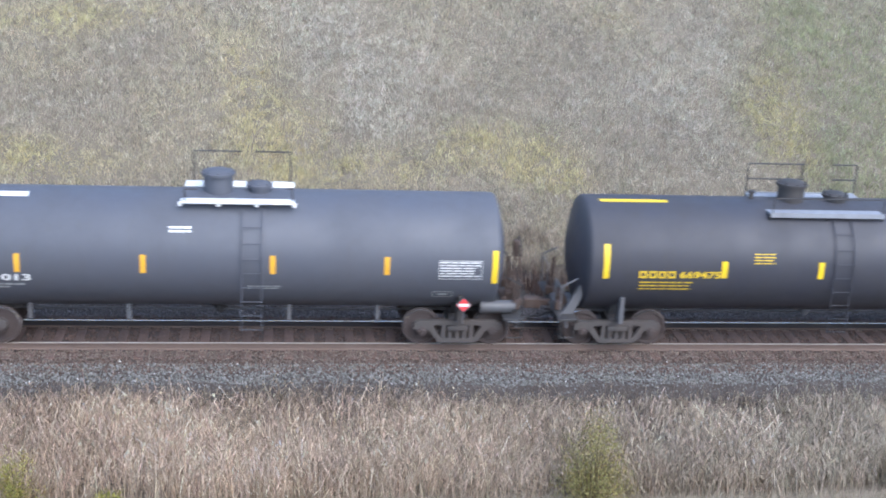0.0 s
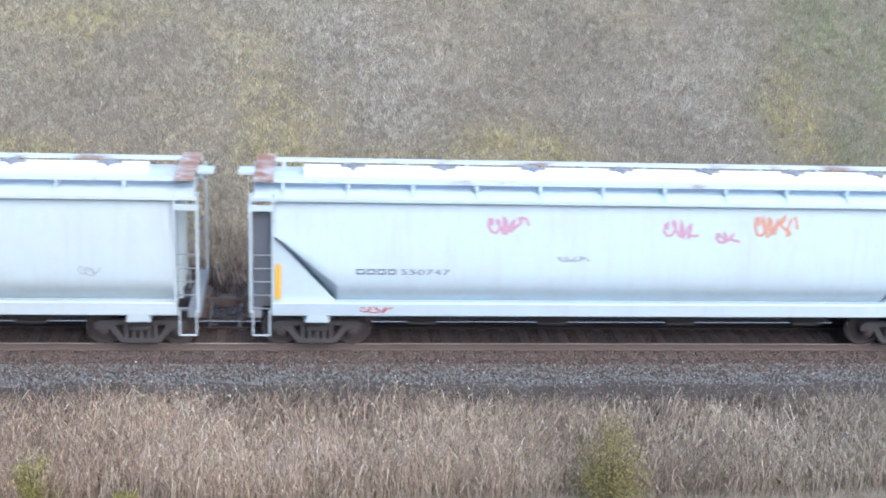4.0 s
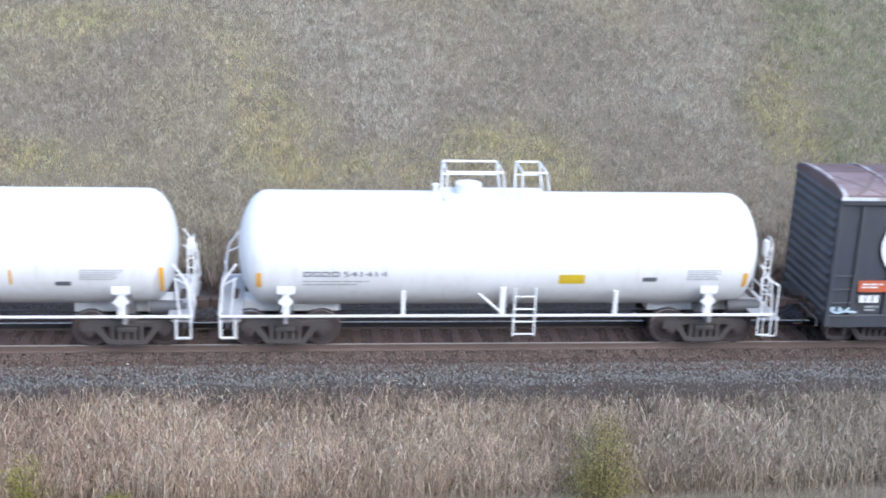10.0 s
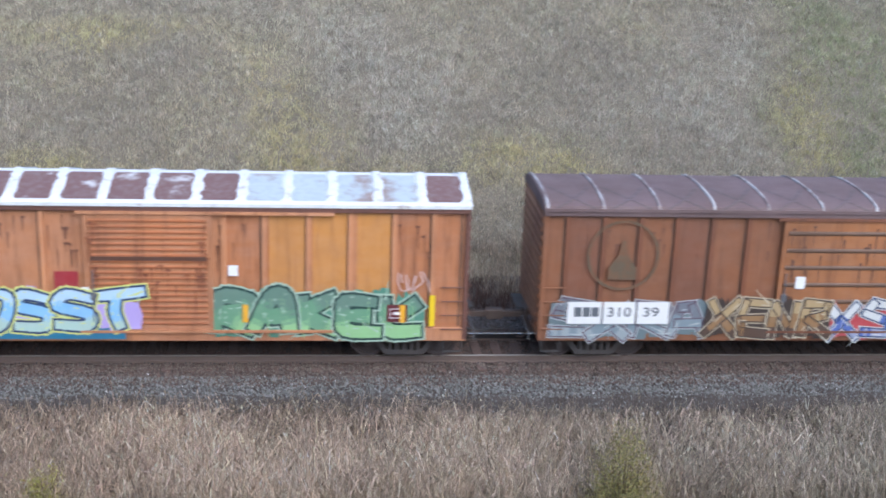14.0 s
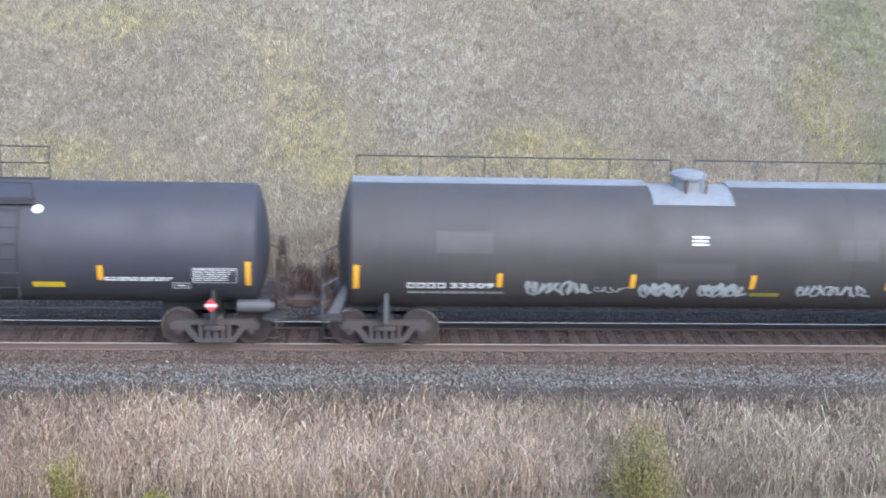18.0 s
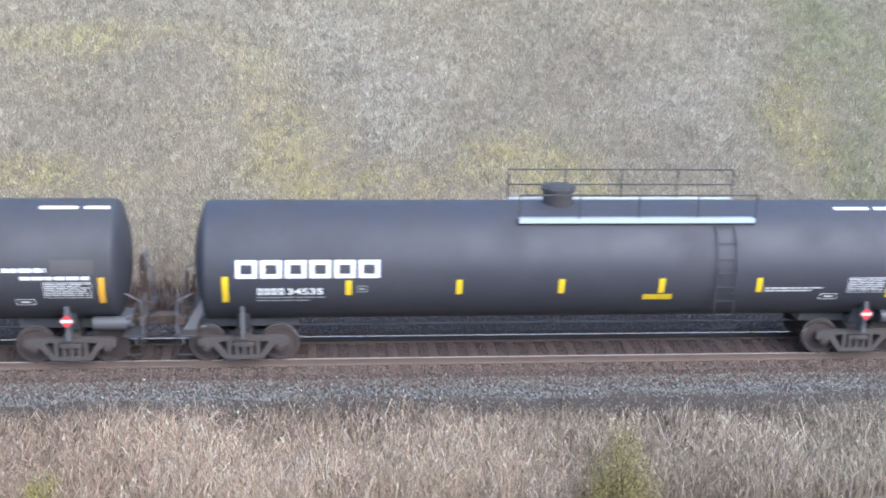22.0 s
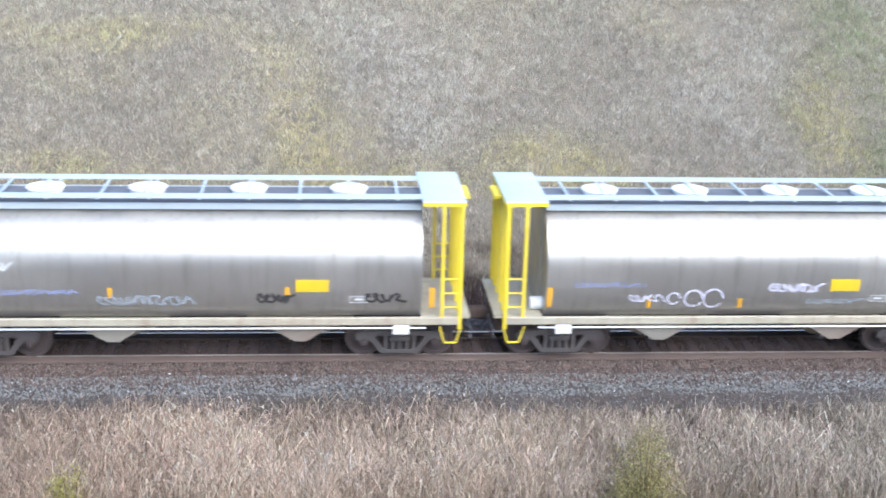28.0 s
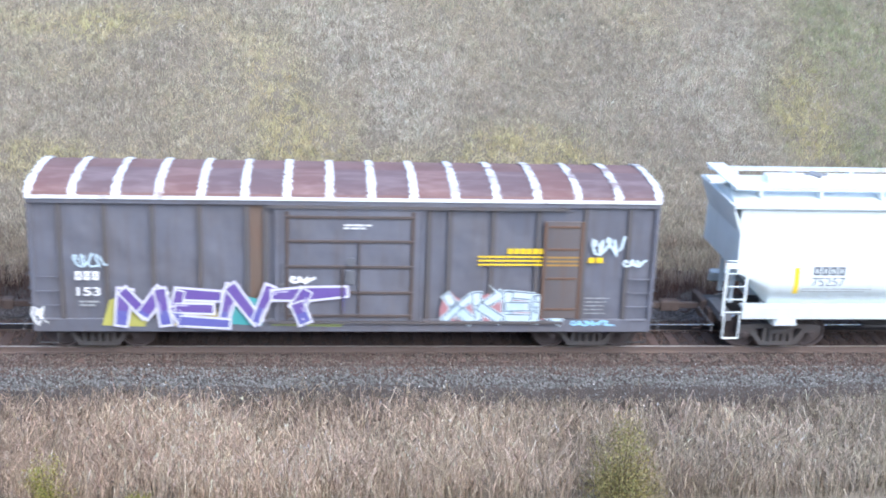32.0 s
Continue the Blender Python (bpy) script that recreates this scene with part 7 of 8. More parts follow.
            tag(car, sf, x(286.1), x(286.6), 2.45, 2.7, spray("white", (0.6, 0.62, 0.62)), 18, 0.05)
            tag(car, sf, x(292.4), x(293.2), 1.6, 1.9, DARKIRON, 19, 0.07)
            tag(car, sf, x(295.0), x(295.9), 1.6, 1.9, DARKIRON, 20, 0.07)
        small_box(car, sf, x((307.6 if k else 294.6)), x((308.05 if k else 295.05)), 1.62, 1.8, MARKWHITE)
    car, m, sf = covered_hopper("white covered hopper car with triangular end sheets", 346.4, 364.4, 348.1, 362.7, PALEWHITE, True, (0.9, 0.7), [349 + 2.25 * k for k in range(7)])
    x = lambda u: u - m
    Sheet(sf).blocks(x(348.65), x(349.5), 2.2, 2.42, 4, "ring", 0.2).put("owner_mark", MARKDARK, car)
    Sheet(sf).word("75257", x(348.65), x(349.5), 1.92, 2.14, 0.0).put("car_number", MARKDARK, car, "painted car number")
    Sheet(sf).lines(x(348.4), x(350.2), 1.7, 1.85, 2, 61, 0.3).put("stencil", MARKDIM, car)
    reflectors(car, sf, [x(348.25)], 2.05, 0.7, 0.14)


# ---- boxcars ----
def boxcar(label, u0, u1, ta, te, skin, roof_mat, seam_mat, posts, door, gaps, low=None, roof="curved", seams=14, door_ribs=15, door_mat=None, post_mat=None, eave=4.05, peak=4.38, end_mat=None, seam_w=0.05, panels=None, rib_mat=None, sheets=None, crease=None):
    """Steel boxcar: posts on the sides, ribbed ends, a sliding door, roof seams, ladders, sill and two trucks."""
    mid = (u0 + u1) / 2
    car = rail_car("boxcar", label, "boxcar", mid)
    a, e = u0 - mid, u1 - mid
    body = Build().box(a + 0.03, e - 0.03, -1.42, 1.42, 1.0, eave, 0.0)
    part("body", body, skin, car, "sheet steel body")
    if low:
        for s in (-1, 1):
            part("lower_band", Build().box(a + 0.02, e - 0.02, min(s * 1.41, s * 1.426), max(s * 1.41, s * 1.426), 0.98, low[0]), low[1], car, "grey lower band of the side")
    for s in (-1, 1):
        part("side_sill", Build().box(a, e, s * 1.47 - 0.03, s * 1.47 + 0.03, 0.68, 1.02, 0.015), low[1] if low else skin, car, "side sill")
        part("eave_rail", Build().box(a, e, s * 1.49 - 0.05, s * 1.49 + 0.05, eave - 0.11, eave + 0.06, 0.015), (roof_mat if roof == "curved" and skin is BROWN else skin) if end_mat is None else end_mat, car, "eave rail")
    d0, d1 = door[0] - mid, door[1] - mid
    for u in posts:
        x = u - mid
        for s in (-1, 1):
            zlow = 1.0
            pb = Build().prism_x([(s * 1.415, zlow), (s * 1.50, zlow + 0.02), (s * 1.50, eave - 0.07), (s * 1.415, eave - 0.05)], x - 0.055, x + 0.055)
            part("side_post", pb, post_mat or skin, car, "pressed side post")
            if low:
                part("post_foot", Build().box(x - 0.058, x + 0.058, min(s * 1.436, s * 1.503), max(s * 1.456, s * 1.503), 0.99, low[0]), low[1], car)
    if panels:
        # side sheets between the posts, each weathered its own way
        cuts = [a + 0.1] + sorted(p - mid for p in posts) + [e - 0.1]
        for i, (p, q) in enumerate(zip(cuts, cuts[1:])):
            if not (p < d0 + 0.1 and q > d1 - 0.1):
                # shade along one side of the post, laid on as a dark strip
                part("post_seam", Build().box(q - 0.105, q - 0.06, -1.430, -1.41, 1.05, eave - 0.08), RUSTBROWN, car, "dark strip beside the post, for its shade")
                part("side_sheet", Build().box(p + 0.065, q - 0.065, -1.426, -1.41, 1.05, eave - 0.08), panels[(i * 7 + i * i) % len(panels)], car, "weathered side sheet")
    # corner posts
    for x in (a + 0.04, e - 0.04):
        for s in (-1, 1):
            part("corner_post", Build().box(x - 0.05, x + 0.05, s * 1.46 - 0.05, s * 1.46 + 0.05, 0.72, eave, 0.015), (end_mat or skin), car)
    # roof
    if roof == "curved":
        ring = [(-1.56 * math.cos(math.pi * k / 14), eave + 0.06 + (peak - eave - 0.06) * math.sin(math.pi * k / 14) ** 0.75) for k in range(15)]
    else:
        ring = [(-1.56, eave + 0.06), (-1.50, eave + 0.12), (0, peak), (1.50, eave + 0.12), (1.56, eave + 0.06)]
    part("roof", Build().prism_x(ring + [(1.45, eave), (-1.45, eave)], a - 0.02, e + 0.02), roof_mat, car, "sheet metal roof")
    up = [(y * 1.003, z + 0.03) for y, z in ring]
    for k in range(seams + 1):
        x = a + 0.06 + (e - a - 0.12) * k / seams
        sb, rr = Build().prism_x(up + list(reversed(ring)), x - seam_w * 0.7, x + seam_w * 0.7), random.Random(int(u0 * 10) + k)
        if seam_mat in (SEALROOF, SEAMWHITE):
            # brushed-on sealant with a wavering edge
            steps = [(p[0] + (q[0] - p[0]) * f / 4, p[1] + (q[1] - p[1]) * f / 4) for p, q in zip(up, up[1:]) for f in range(4)] + [up[-1]]
            coat = [(x + sd * seam_w * rr.uniform(0.75, 1.45), y, z + 0.004) for y, z in steps for sd in (-1, 1)]
            sb.add(coat, [(2 * i, 2 * i + 1, 2 * i + 3, 2 * i + 2) for i in range(len(steps) - 1)])
        part("roof_seam", sb, SEAMFADE if seam_mat is SEAMWHITE and k > seams * 0.6 else seam_mat, car, "raised roof seam")
    if crease:
        for k in range(seams):
            x0, x1 = a + 0.06 + (e - a - 0.12) * k / seams, a + 0.06 + (e - a - 0.12) * (k + 1) / seams
            xb = Build()
            for p, q in ((x0 + 0.15, x1 - 0.15), (x1 - 0.15, x0 + 0.15)):
                for i in range(1, 7):
                    f0, f1 = (i - 1) / 6, i / 6
                    y0, z0 = ring[i - 1]
                    y1, z1 = ring[i]
                    xb.add([(p + (q - p) * f0 - 0.07, y0, z0 + 0.004), (p + (q - p) * f0 + 0.07, y0, z0 + 0.004), (p + (q - p) * f1 + 0.07, y1, z1 + 0.004), (p + (q - p) * f1 - 0.07, y1, z1 + 0.004),
                            (p + (q - p) * (f0 + f1) / 2, (y0 + y1) / 2, (z0 + z1) / 2 + 0.03)], [(0, 1, 4), (1, 2, 4), (2, 3, 4), (3, 0, 4)])
            part("roof_crease", xb, crease, car, "diagonal stiffening crease of the roof sheet")
    if sheets:
        for k in range(seams):
            x0, x1 = a + 0.06 + (e - a - 0.12) * k / seams + seam_w * 0.8, a + 0.06 + (e - a - 0.12) * (k + 1) / seams - seam_w * 0.8
            foot, crest = ring[1], ring[len(ring) // 2]
            if roof == "curved":
                cut = [(y, z + 0.005) for y, z in ring[1:8]]
                part("roof_sheet", Build().prism_x(cut + [(y, z - 0.01) for y, z in reversed(cut)], x0, x1), sheets[(k * k + 3 * k) % len(sheets)], car, "stained roof sheet")
                continue
            # bare sheet left between brushed sealant: ragged edges, short of eave and ridge
            rr, rows = random.Random(int(u0) * 31 + k), []
            for i in range(9):
                f = 0.06 + 0.85 * i / 8
                y, z = foot[0] + (crest[0] - foot[0]) * f, foot[1] + (crest[1] - foot[1]) * f
                w = 0.03 if i in (0, 8) else 0.0
                rows += [(x0 + w + rr.uniform(0.0, 0.09), y, z + 0.006), (x1 - w - rr.uniform(0.0, 0.09), y, z + 0.006)]
            sb = Build()
            sb.add(rows, [(2 * i, 2 * i + 1, 2 * i + 3, 2 * i + 2) for i in range(8)])
            part("roof_sheet", sb, sheets[1] if seams * 0.62 < k < seams - 1 else sheets[0], car, "bare stained roof sheet")
    edge = Build()
    for s in (-1, 1):
        edge.box(a - 0.02, e + 0.02, s * 1.555 - 0.02, s * 1.555 + 0.02, eave + 0.02, eave + 0.10)
    part("roof_edge", edge, seam_mat if seam_mat in (SEALROOF, SEAMWHITE) else (SEAMFADE if skin is NAVY else SEAMWORN if skin is SKYBLUE else roof_mat), car)
    # ribbed ends
    for q, s in ((a, -1), (e, 1)):
        part("end_wall", Build().box(min(q + s * 0.0, q - s * 0.04), max(q, q - s * 0.04), -1.46, 1.46, 0.75, eave + 0.1), end_mat or skin, car, "end wall")
        z = 1.0
        while z < eave - 0.1:
            rb = Build().prism_y([(q, z), (q + s * 0.05, z + 0.06), (q + s * 0.05, z + 0.12), (q, z + 0.19)], -1.38, 1.38)
            part("end_rib", rb, end_mat or skin, car, "pressed end rib")
            z += 0.245
        part("brake_platform" if s < 0 else "crossover_step", Build().box(min(q + s * 0.05, q + s * 0.34), max(q + s * 0.05, q + s * 0.34), -0.1, 0.95, 1.02, 1.06), DARKIRON, car)
        for i in range(4):
            lb = Build().rod((q - s * 0.08, -1.52, 1.0 + 0.36 * i), (q - s * 0.62, -1.52, 1.0 + 0.36 * i), 0.016)
            for w in (0.08, 0.62):
                lb.rod((q - s * w, -1.46, 1.0 + 0.36 * i), (q - s * w, -1.52, 1.0 + 0.36 * i), 0.014)
            part("rung", lb, end_mat or skin, car, "ladder rung at the corner")
            part("rung", Build().rod((q + s * 0.09, -1.40, 1.0 + 0.36 * i), (q + s * 0.09, -0.95, 1.0 + 0.36 * i), 0.016), end_mat or skin, car)
        part("sill_step", Build().pipe([(q - s * 0.1, -1.48, 0.72), (q - s * 0.1, -1.48, 0.40), (q - s * 0.55, -1.48, 0.40), (q - s * 0.55, -1.48, 0.72)], 0.02), DARKIRON, car)
    # door
    dm = door_mat or skin
    for s in (-1, 1):
        dr = part("door", Build().box(d0, d1, min(s * 1.47, s * 1.53), max(s * 1.47, s * 1.53), 0.98, eave - 0.18, 0.01), dm, car, "wide sliding door")
        for k in range(door_ribs):
            z = 1.08 + (eave - 1.35) * (k + 0.5) / door_ribs
            hh = min((eave - 1.35) / door_ribs * 0.28, 0.055)
            part("door_rib", Build().prism_x([(s * 1.53, z - hh), (s * 1.56, z - hh * 0.4), (s * 1.56, z + hh * 0.4), (s * 1.53, z + hh)], d0 + 0.1, d1 - 0.1), rib_mat or dm, dr)
        if low:
            part("door_foot", Build().box(d0 + 0.05, d1 - 0.05, min(s * 1.53, s * 1.566), max(s * 1.53, s * 1.566), 0.99, low[0]), low[1], dr, "grey grimy foot of the door")
        part("door_handle", Build().rod((d0 + 0.14, s * 1.58, 1.2), (d0 + 0.14, s * 1.58, 2.5), 0.018).box(d0 + 0.08, d0 + 0.2, min(s * 1.55, s * 1.59), max(s * 1.55, s * 1.59), 1.75, 1.95), GREYIRON, dr)
        for q in (d0, d1):
            part("door_edge", Build().box(q - 0.04, q + 0.04, min(s * 1.52, s * 1.56), max(s * 1.52, s * 1.56), 0.98, eave - 0.2), dm, dr)
        for z0, z1 in ((eave - 0.17, eave - 0.10), (0.92, 0.98)):
            part("door_track", Build().box(d0 - 0.2, min(e - 0.3, d1 + (d1 - d0)), min(s * 1.5, s * 1.58), max(s * 1.5, s * 1.58), z0, z1), low[1] if low and z0 < 2 else (post_mat or skin), car, "door track")
    part("centre_sill", Build().box(a - 0.05, e + 0.05, -0.25, 0.25, 0.66, 1.0, 0.02), DARKIRON, car)
    part("cross_bearer", Build().box(-2.0, -1.85, -1.4, 1.4, 0.72, 1.0).box(1.85, 2.0, -1.4, 1.4, 0.72, 1.0), DARKIRON, car)
    part("brake_rigging", Build().rod((-1.0, -0.5, 0.62), (1.2, -0.5, 0.62), 0.12, n=14).rod((1.2, -0.5, 0.62), (4.0, -0.2, 0.6), 0.02), DARKIRON, car)
    couplers(car, a, e, *gaps)
    trucks(car, (ta - mid, te - mid))
    return car, mid, flat_side(-1.505)


def boxcars():
    P = spray
    # 9: dark boxcar with a large white ring mark
    car, m, sf = boxcar("dark navy boxcar with white marks and graffiti", 118.5, 133.6, 120.14, 132.05, NAVY, ROOFMAUVE, SEAMWORN, [119.15, 120.05, 121.0, 121.9, 122.8, 123.7, 128.3, 129.2, 130.1, 131.05, 131.9, 132.9],
                        (124.7, 127.3), (0.75, 1.0), seams=11, door_ribs=16, seam_w=0.085, sheets=ROOFPINKS, crease=paint("crease_pink", (0.175, 0.125, 0.128), 0.75), post_mat=paint("post_navy", (0.062, 0.066, 0.080), 0.5, (0.10, 0.095, 0.09), 0.4, 0.35))
    x = lambda u: u - m
    gm = Sheet(sf, 0.008).ring(x(120.55), 2.88, 0.84, 0.26, 25, 322, 44, 1.0)
    gm.rect(x(120.65), x(121.5), 2.72, 2.98).rect(x(121.24), x(121.5), 2.0, 2.72).poly([(x(120.85), 2.1), (x(121.26), 2.1), (x(121.26), 2.5)])
    gm.put("round_mark", MARKWHITE, car, "large white ring mark")
    Sheet(sf, 0.008).rect(x(119.25), x(121.15), 1.65, 1.96).put("red_band", REDBAND, car, "red-orange band")
    Sheet(sf, 0.012).lines(x(119.35), x(119.9), 1.72, 1.88, 2, 70).put("stencil", MARKWHITE, car)
    Sheet(sf, 0.008).blocks(x(119.3), x(119.85), 1.36, 1.56, 3).put("owner_mark", MARKWHITE, car)
    Sheet(sf, 0.008).word("200", x(120.25), x(120.75), 1.38, 1.57, 0.02).put("car_number", MARKWHITE, car)
    Sheet(sf, 0.008).word("00", x(121.25), x(121.55), 1.38, 1.57, 0.02).put("car_number", MARKWHITE, car)
    Sheet(sf, 0.008).lines(x(119.5), x(119.85), 1.1, 1.28, 2, 71).lines(x(120.4), x(120.75), 1.1, 1.28, 2, 72).put("stencil", MARKDIM, car)
    Sheet(sf, 0.008).blocks(x(130.3), x(130.8), 2.6, 2.92, 2).blocks(x(131.2), x(131.9), 2.6, 2.86, 3).blocks(x(130.35), x(131.0), 2.13, 2.45, 2).blocks(x(131.15), x(131.9), 2.13, 2.42, 3).blocks(x(132.05), x(132.2), 2.13, 2.45, 1).put("owner_name", MARKWHITE, car, "owner's name as plain white shapes")
    Sheet(sf, 0.008).rect(x(130.25), x(132.75), 1.64, 1.98).put("red_band", REDBAND, car, "red-orange band")
    Sheet(sf, 0.008).rect(x(133.1), x(133.42), 3.66, 3.84).put("patch", MARKWHITE, car)
    TEAL, MINT, CRIM = P("teal", (0.06, 0.32, 0.33)), P("mint", (0.42, 0.68, 0.42)), P("crimson", (0.34, 0.03, 0.06))
    graffiti(car, sf, x(121.2), x(124.75), 0.75, 2.0, "JER", TEAL, P("black", (0.02, 0.02, 0.025)), P("slate_teal", (0.10, 0.22, 0.27)), 201, P("pale_mint", (0.5, 0.72, 0.68)), "teal graffiti", top=P("soot", (0.035, 0.042, 0.05)), fat=0.20, split=0.62)
    graffiti(car, flat_side(-1.565), x(124.9), x(129.3), 0.80, 1.82, "OACKM", CRIM, P("black", (0.02, 0.02, 0.025)), P("dusk", (0.10, 0.06, 0.09)), 202, P("ice", (0.45, 0.58, 0.66)), "red and grey graffiti", top=P("smoke", (0.13, 0.14, 0.17)), fat=0.15, split=0.5)
    graffiti(car, sf, x(130.25), x(133.5), 0.78, 1.76, "HANCH", MINT, P("forest", (0.10, 0.24, 0.13)), P("lime_pale", (0.55, 0.74, 0.45)), 203, P("lime_pale", (0.55, 0.74, 0.45)), "mint green graffiti", top=MINT, fat=0.22, soft=True, split=0.6)
    tag(car, sf, x(122.9), x(123.6), 1.95, 2.15, MARKWHITE, 31, 0.05)
    tag(car, sf, x(123.8), x(124.3), 1.95, 2.12, MARKWHITE, 32, 0.05)
    tag(car, sf, x(118.6), x(119.2), 1.08, 1.25, P("ice", (0.45, 0.58, 0.66)), 33, 0.06)
    # 10: orange boxcar
    car, m, sf = boxcar("orange boxcar with rusty white-striped roof and bright graffiti", 135.67, 150.8, 137.18, 149.33, ORANGE, SEALROOF, SEALROOF,
                        [136.35, 137.45, 138.6, 139.7, 140.75, 144.95, 145.9, 146.95, 147.95, 149.0, 149.95], (141.75, 144.65), (1.0, 0.9), roof="gable", seams=14, door_ribs=19, peak=4.55, end_mat=paint("end_maroon", (0.14, 0.06, 0.045), 0.7, (0.06, 0.04, 0.035), 0.4, 0.3), seam_w=0.09, panels=ORANGES, sheets=(RUSTSHEET, PALESHEET), post_mat=paint("post_orange", (0.54, 0.24, 0.115), 0.6, (0.14, 0.05, 0.03), 0.5, 0.5, fade=0.3), rib_mat=paint("rib_orange", (0.36, 0.12, 0.045), 0.6, (0.12, 0.05, 0.03), 0.5, 0.5))
    x = lambda u: u - m
    for u0, u1 in ((136.42, 137.4), (137.52, 138.55), (145.95, 146.9), (146.98, 147.9), (148.05, 148.95)):
        part("replaced_panel", Build().box(x(u0) + 0.06, x(u1) - 0.04, -1.431, -1.41, 1.05, 3.95), AMBER, car, "amber repainted panel")
    Sheet(flat_side(-1.433), 0.0).disc(x(137.45), 3.13, 0.78, 0.74, 36).put("round_mark", patchy("rust_disc_worn", (0.125, 0.045, 0.03), (0.30, 0.115, 0.05), 0.46, 0.66, 2.6), car, "dark rusty round mark")
    Sheet(flat_side(-1.5), 0.004).rect(x(137.41), x(137.49), 2.4, 3.86).put("round_mark_post", P("rust_disc", (0.17, 0.06, 0.035)), car)
    Sheet(sf, 0.004).rect(x(141.0), x(141.55), 2.0, 2.45).put("patch", P("dark_red", (0.32, 0.03, 0.04)), car, "dark red patch")
    Sheet(sf, 0.006).rect(x(145.05), x(145.28), 2.35, 2.62).put("patch", MARKWHITE, car)
    Sheet(flat_side(-1.57), 0.0).rect(x(141.62), x(141.8), 1.88, 2.08).put("patch", MARKWHITE, car)
    Sheet(sf, 0.006).blocks(x(136.6), x(137.0), 1.72, 1.92, 2).word("23", x(136.62), x(136.95), 1.45, 1.65).blocks(x(137.8), x(138.2), 1.72, 1.92, 2).put("owner_mark", MARKWHITE, car)
    Sheet(sf, 0.006).lines(x(136.65), x(137.0), 1.1, 1.35, 3, 73).lines(x(137.75), x(138.2), 1.1, 1.6, 5, 74).put("stencil", MARKWHITE, car)
    reflectors(car, sf, [x(136.51), x(149.95)], 1.5, 0.8, 0.13, None, 0.07)
    reflectors(car, sf, [x(145.45), x(149.23), x(141.28)], 1.42, 0.45, 0.13, REFLORANGE, 0.07)
    STREAK, OLDRUST = P("old_rust", (0.15, 0.06, 0.035)), patchy("door_rust", (0.17, 0.06, 0.035), (0.36, 0.13, 0.055), 0.42, 0.62, 2.0, (1, 1, 2.5))
    rust_streaks(car, flat_side(-1.432), [(x(138.7), x(139.6), 2.2, 3.9, 4), (x(139.8), x(140.65), 2.2, 3.9, 4), (x(140.85), x(141.6), 1.9, 3.9, 9), (x(144.72), x(144.88), 1.5, 3.8, 5), (x(145.05), x(145.8), 2.0, 3.9, 3), (x(149.1), x(149.85), 2.0, 3.9, 4)], 61, STREAK)
    rust_streaks(car, flat_side(-1.56), [(x(141.9), x(144.5), 1.0, 2.7, 26), (x(141.8), x(142.0), 1.2, 3.7, 6), (x(144.4), x(144.6), 1.2, 3.7, 6)], 62, OLDRUST)
    # the dark gap across the door, added as a strip on its face
    part("door_gap", Build().box(x(141.85), x(144.55), -1.572, -1.53, 2.74, 2.84), P("old_rust_dark", (0.10, 0.045, 0.03)), car, "dark strip for the gap across the door")
    BLUE, CYAN, LIL = P("blue", (0.05, 0.20, 0.50)), P("cyan", (0.30, 0.58, 0.80)), P("lilac", (0.42, 0.33, 0.68))
    graffiti(car, sf, x(136.1), x(138.2), 0.78, 1.5, "SJ", LIL, P("lavender", (0.55, 0.48, 0.78)), LIL, 210, LIL, "lilac graffiti", fat=0.3)
    graffiti(car, sf, x(138.0), x(142.9), 0.95, 2.1, "BOSST", P("sky", (0.22, 0.48, 0.78)), P("night_blue", (0.015, 0.04, 0.12)), LIL, 211, P("yellowgreen", (0.62, 0.66, 0.20)), "blue and lilac graffiti", 0.062, top=P("ice_blue", (0.42, 0.60, 0.76)), fat=0.17, soft=True, split=0.66)
    part("spray_base", Sheet(sf, 0.060).rect(x(137.6), x(142.6), 0.76, 1.12).b.mesh("spray_base", P("deep_teal", (0.02, 0.16, 0.28)), False), None, car, "teal sprayed band")
    graffiti(car, sf, x(144.6), x(149.7), 0.80, 2.05, "RAKEL", P("green", (0.14, 0.31, 0.19)), P("dark_green", (0.015, 0.05, 0.045)), P("jade", (0.09, 0.25, 0.18)), 212, P("pale_sage", (0.36, 0.50, 0.40)), "green graffiti", top=P("sage", (0.13, 0.23, 0.18)), fat=0.24, soft=True, split=0.62, low=P("leaf", (0.28, 0.52, 0.25)))
    Sheet(sf, 0.05).rect(x(148.85), x(149.35), 1.2, 1.65).put("label_plate", P("maroon", (0.13, 0.02, 0.03)), car)
    small_box(car, flat_side(-1.556), x(148.92), x(149.28), 1.3, 1.55, MARKWHITE)
    tag(car, sf, x(149.1), x(149.8), 1.9, 2.5, P("pale_pink", (0.62, 0.45, 0.42)), 34, 0.03)
    # 11: brown boxcar
    car, m, sf = boxcar("rusty brown boxcar with white number patch and graffiti", 152.6, 167.75, 154.15, 166.25, BROWN, ROOFMAUVE, SEAMWORN,
                        [153.2, 154.1, 155.0, 155.9, 156.8, 157.7, 162.3, 163.2, 164.1, 165.0, 165.85, 166.7, 167.2], (158.6, 161.5), (0.9, 0.8), seams=11, door_ribs=6, eave=4.02, peak=4.35, seam_w=0.045, crease=paint("crease_mauve", (0.115, 0.08, 0.084), 0.75), panels=BROWNS, door_mat=paint("door_brown", (0.33, 0.13, 0.05), 0.65, (0.10, 0.045, 0.028), 0.5, 0.45, fade=0.3), rib_mat=RUSTBROWN, post_mat=paint("post_brown", (0.19, 0.07, 0.036), 0.65, (0.07, 0.035, 0.025), 0.5, 0.5))
    x = lambda u: u - m
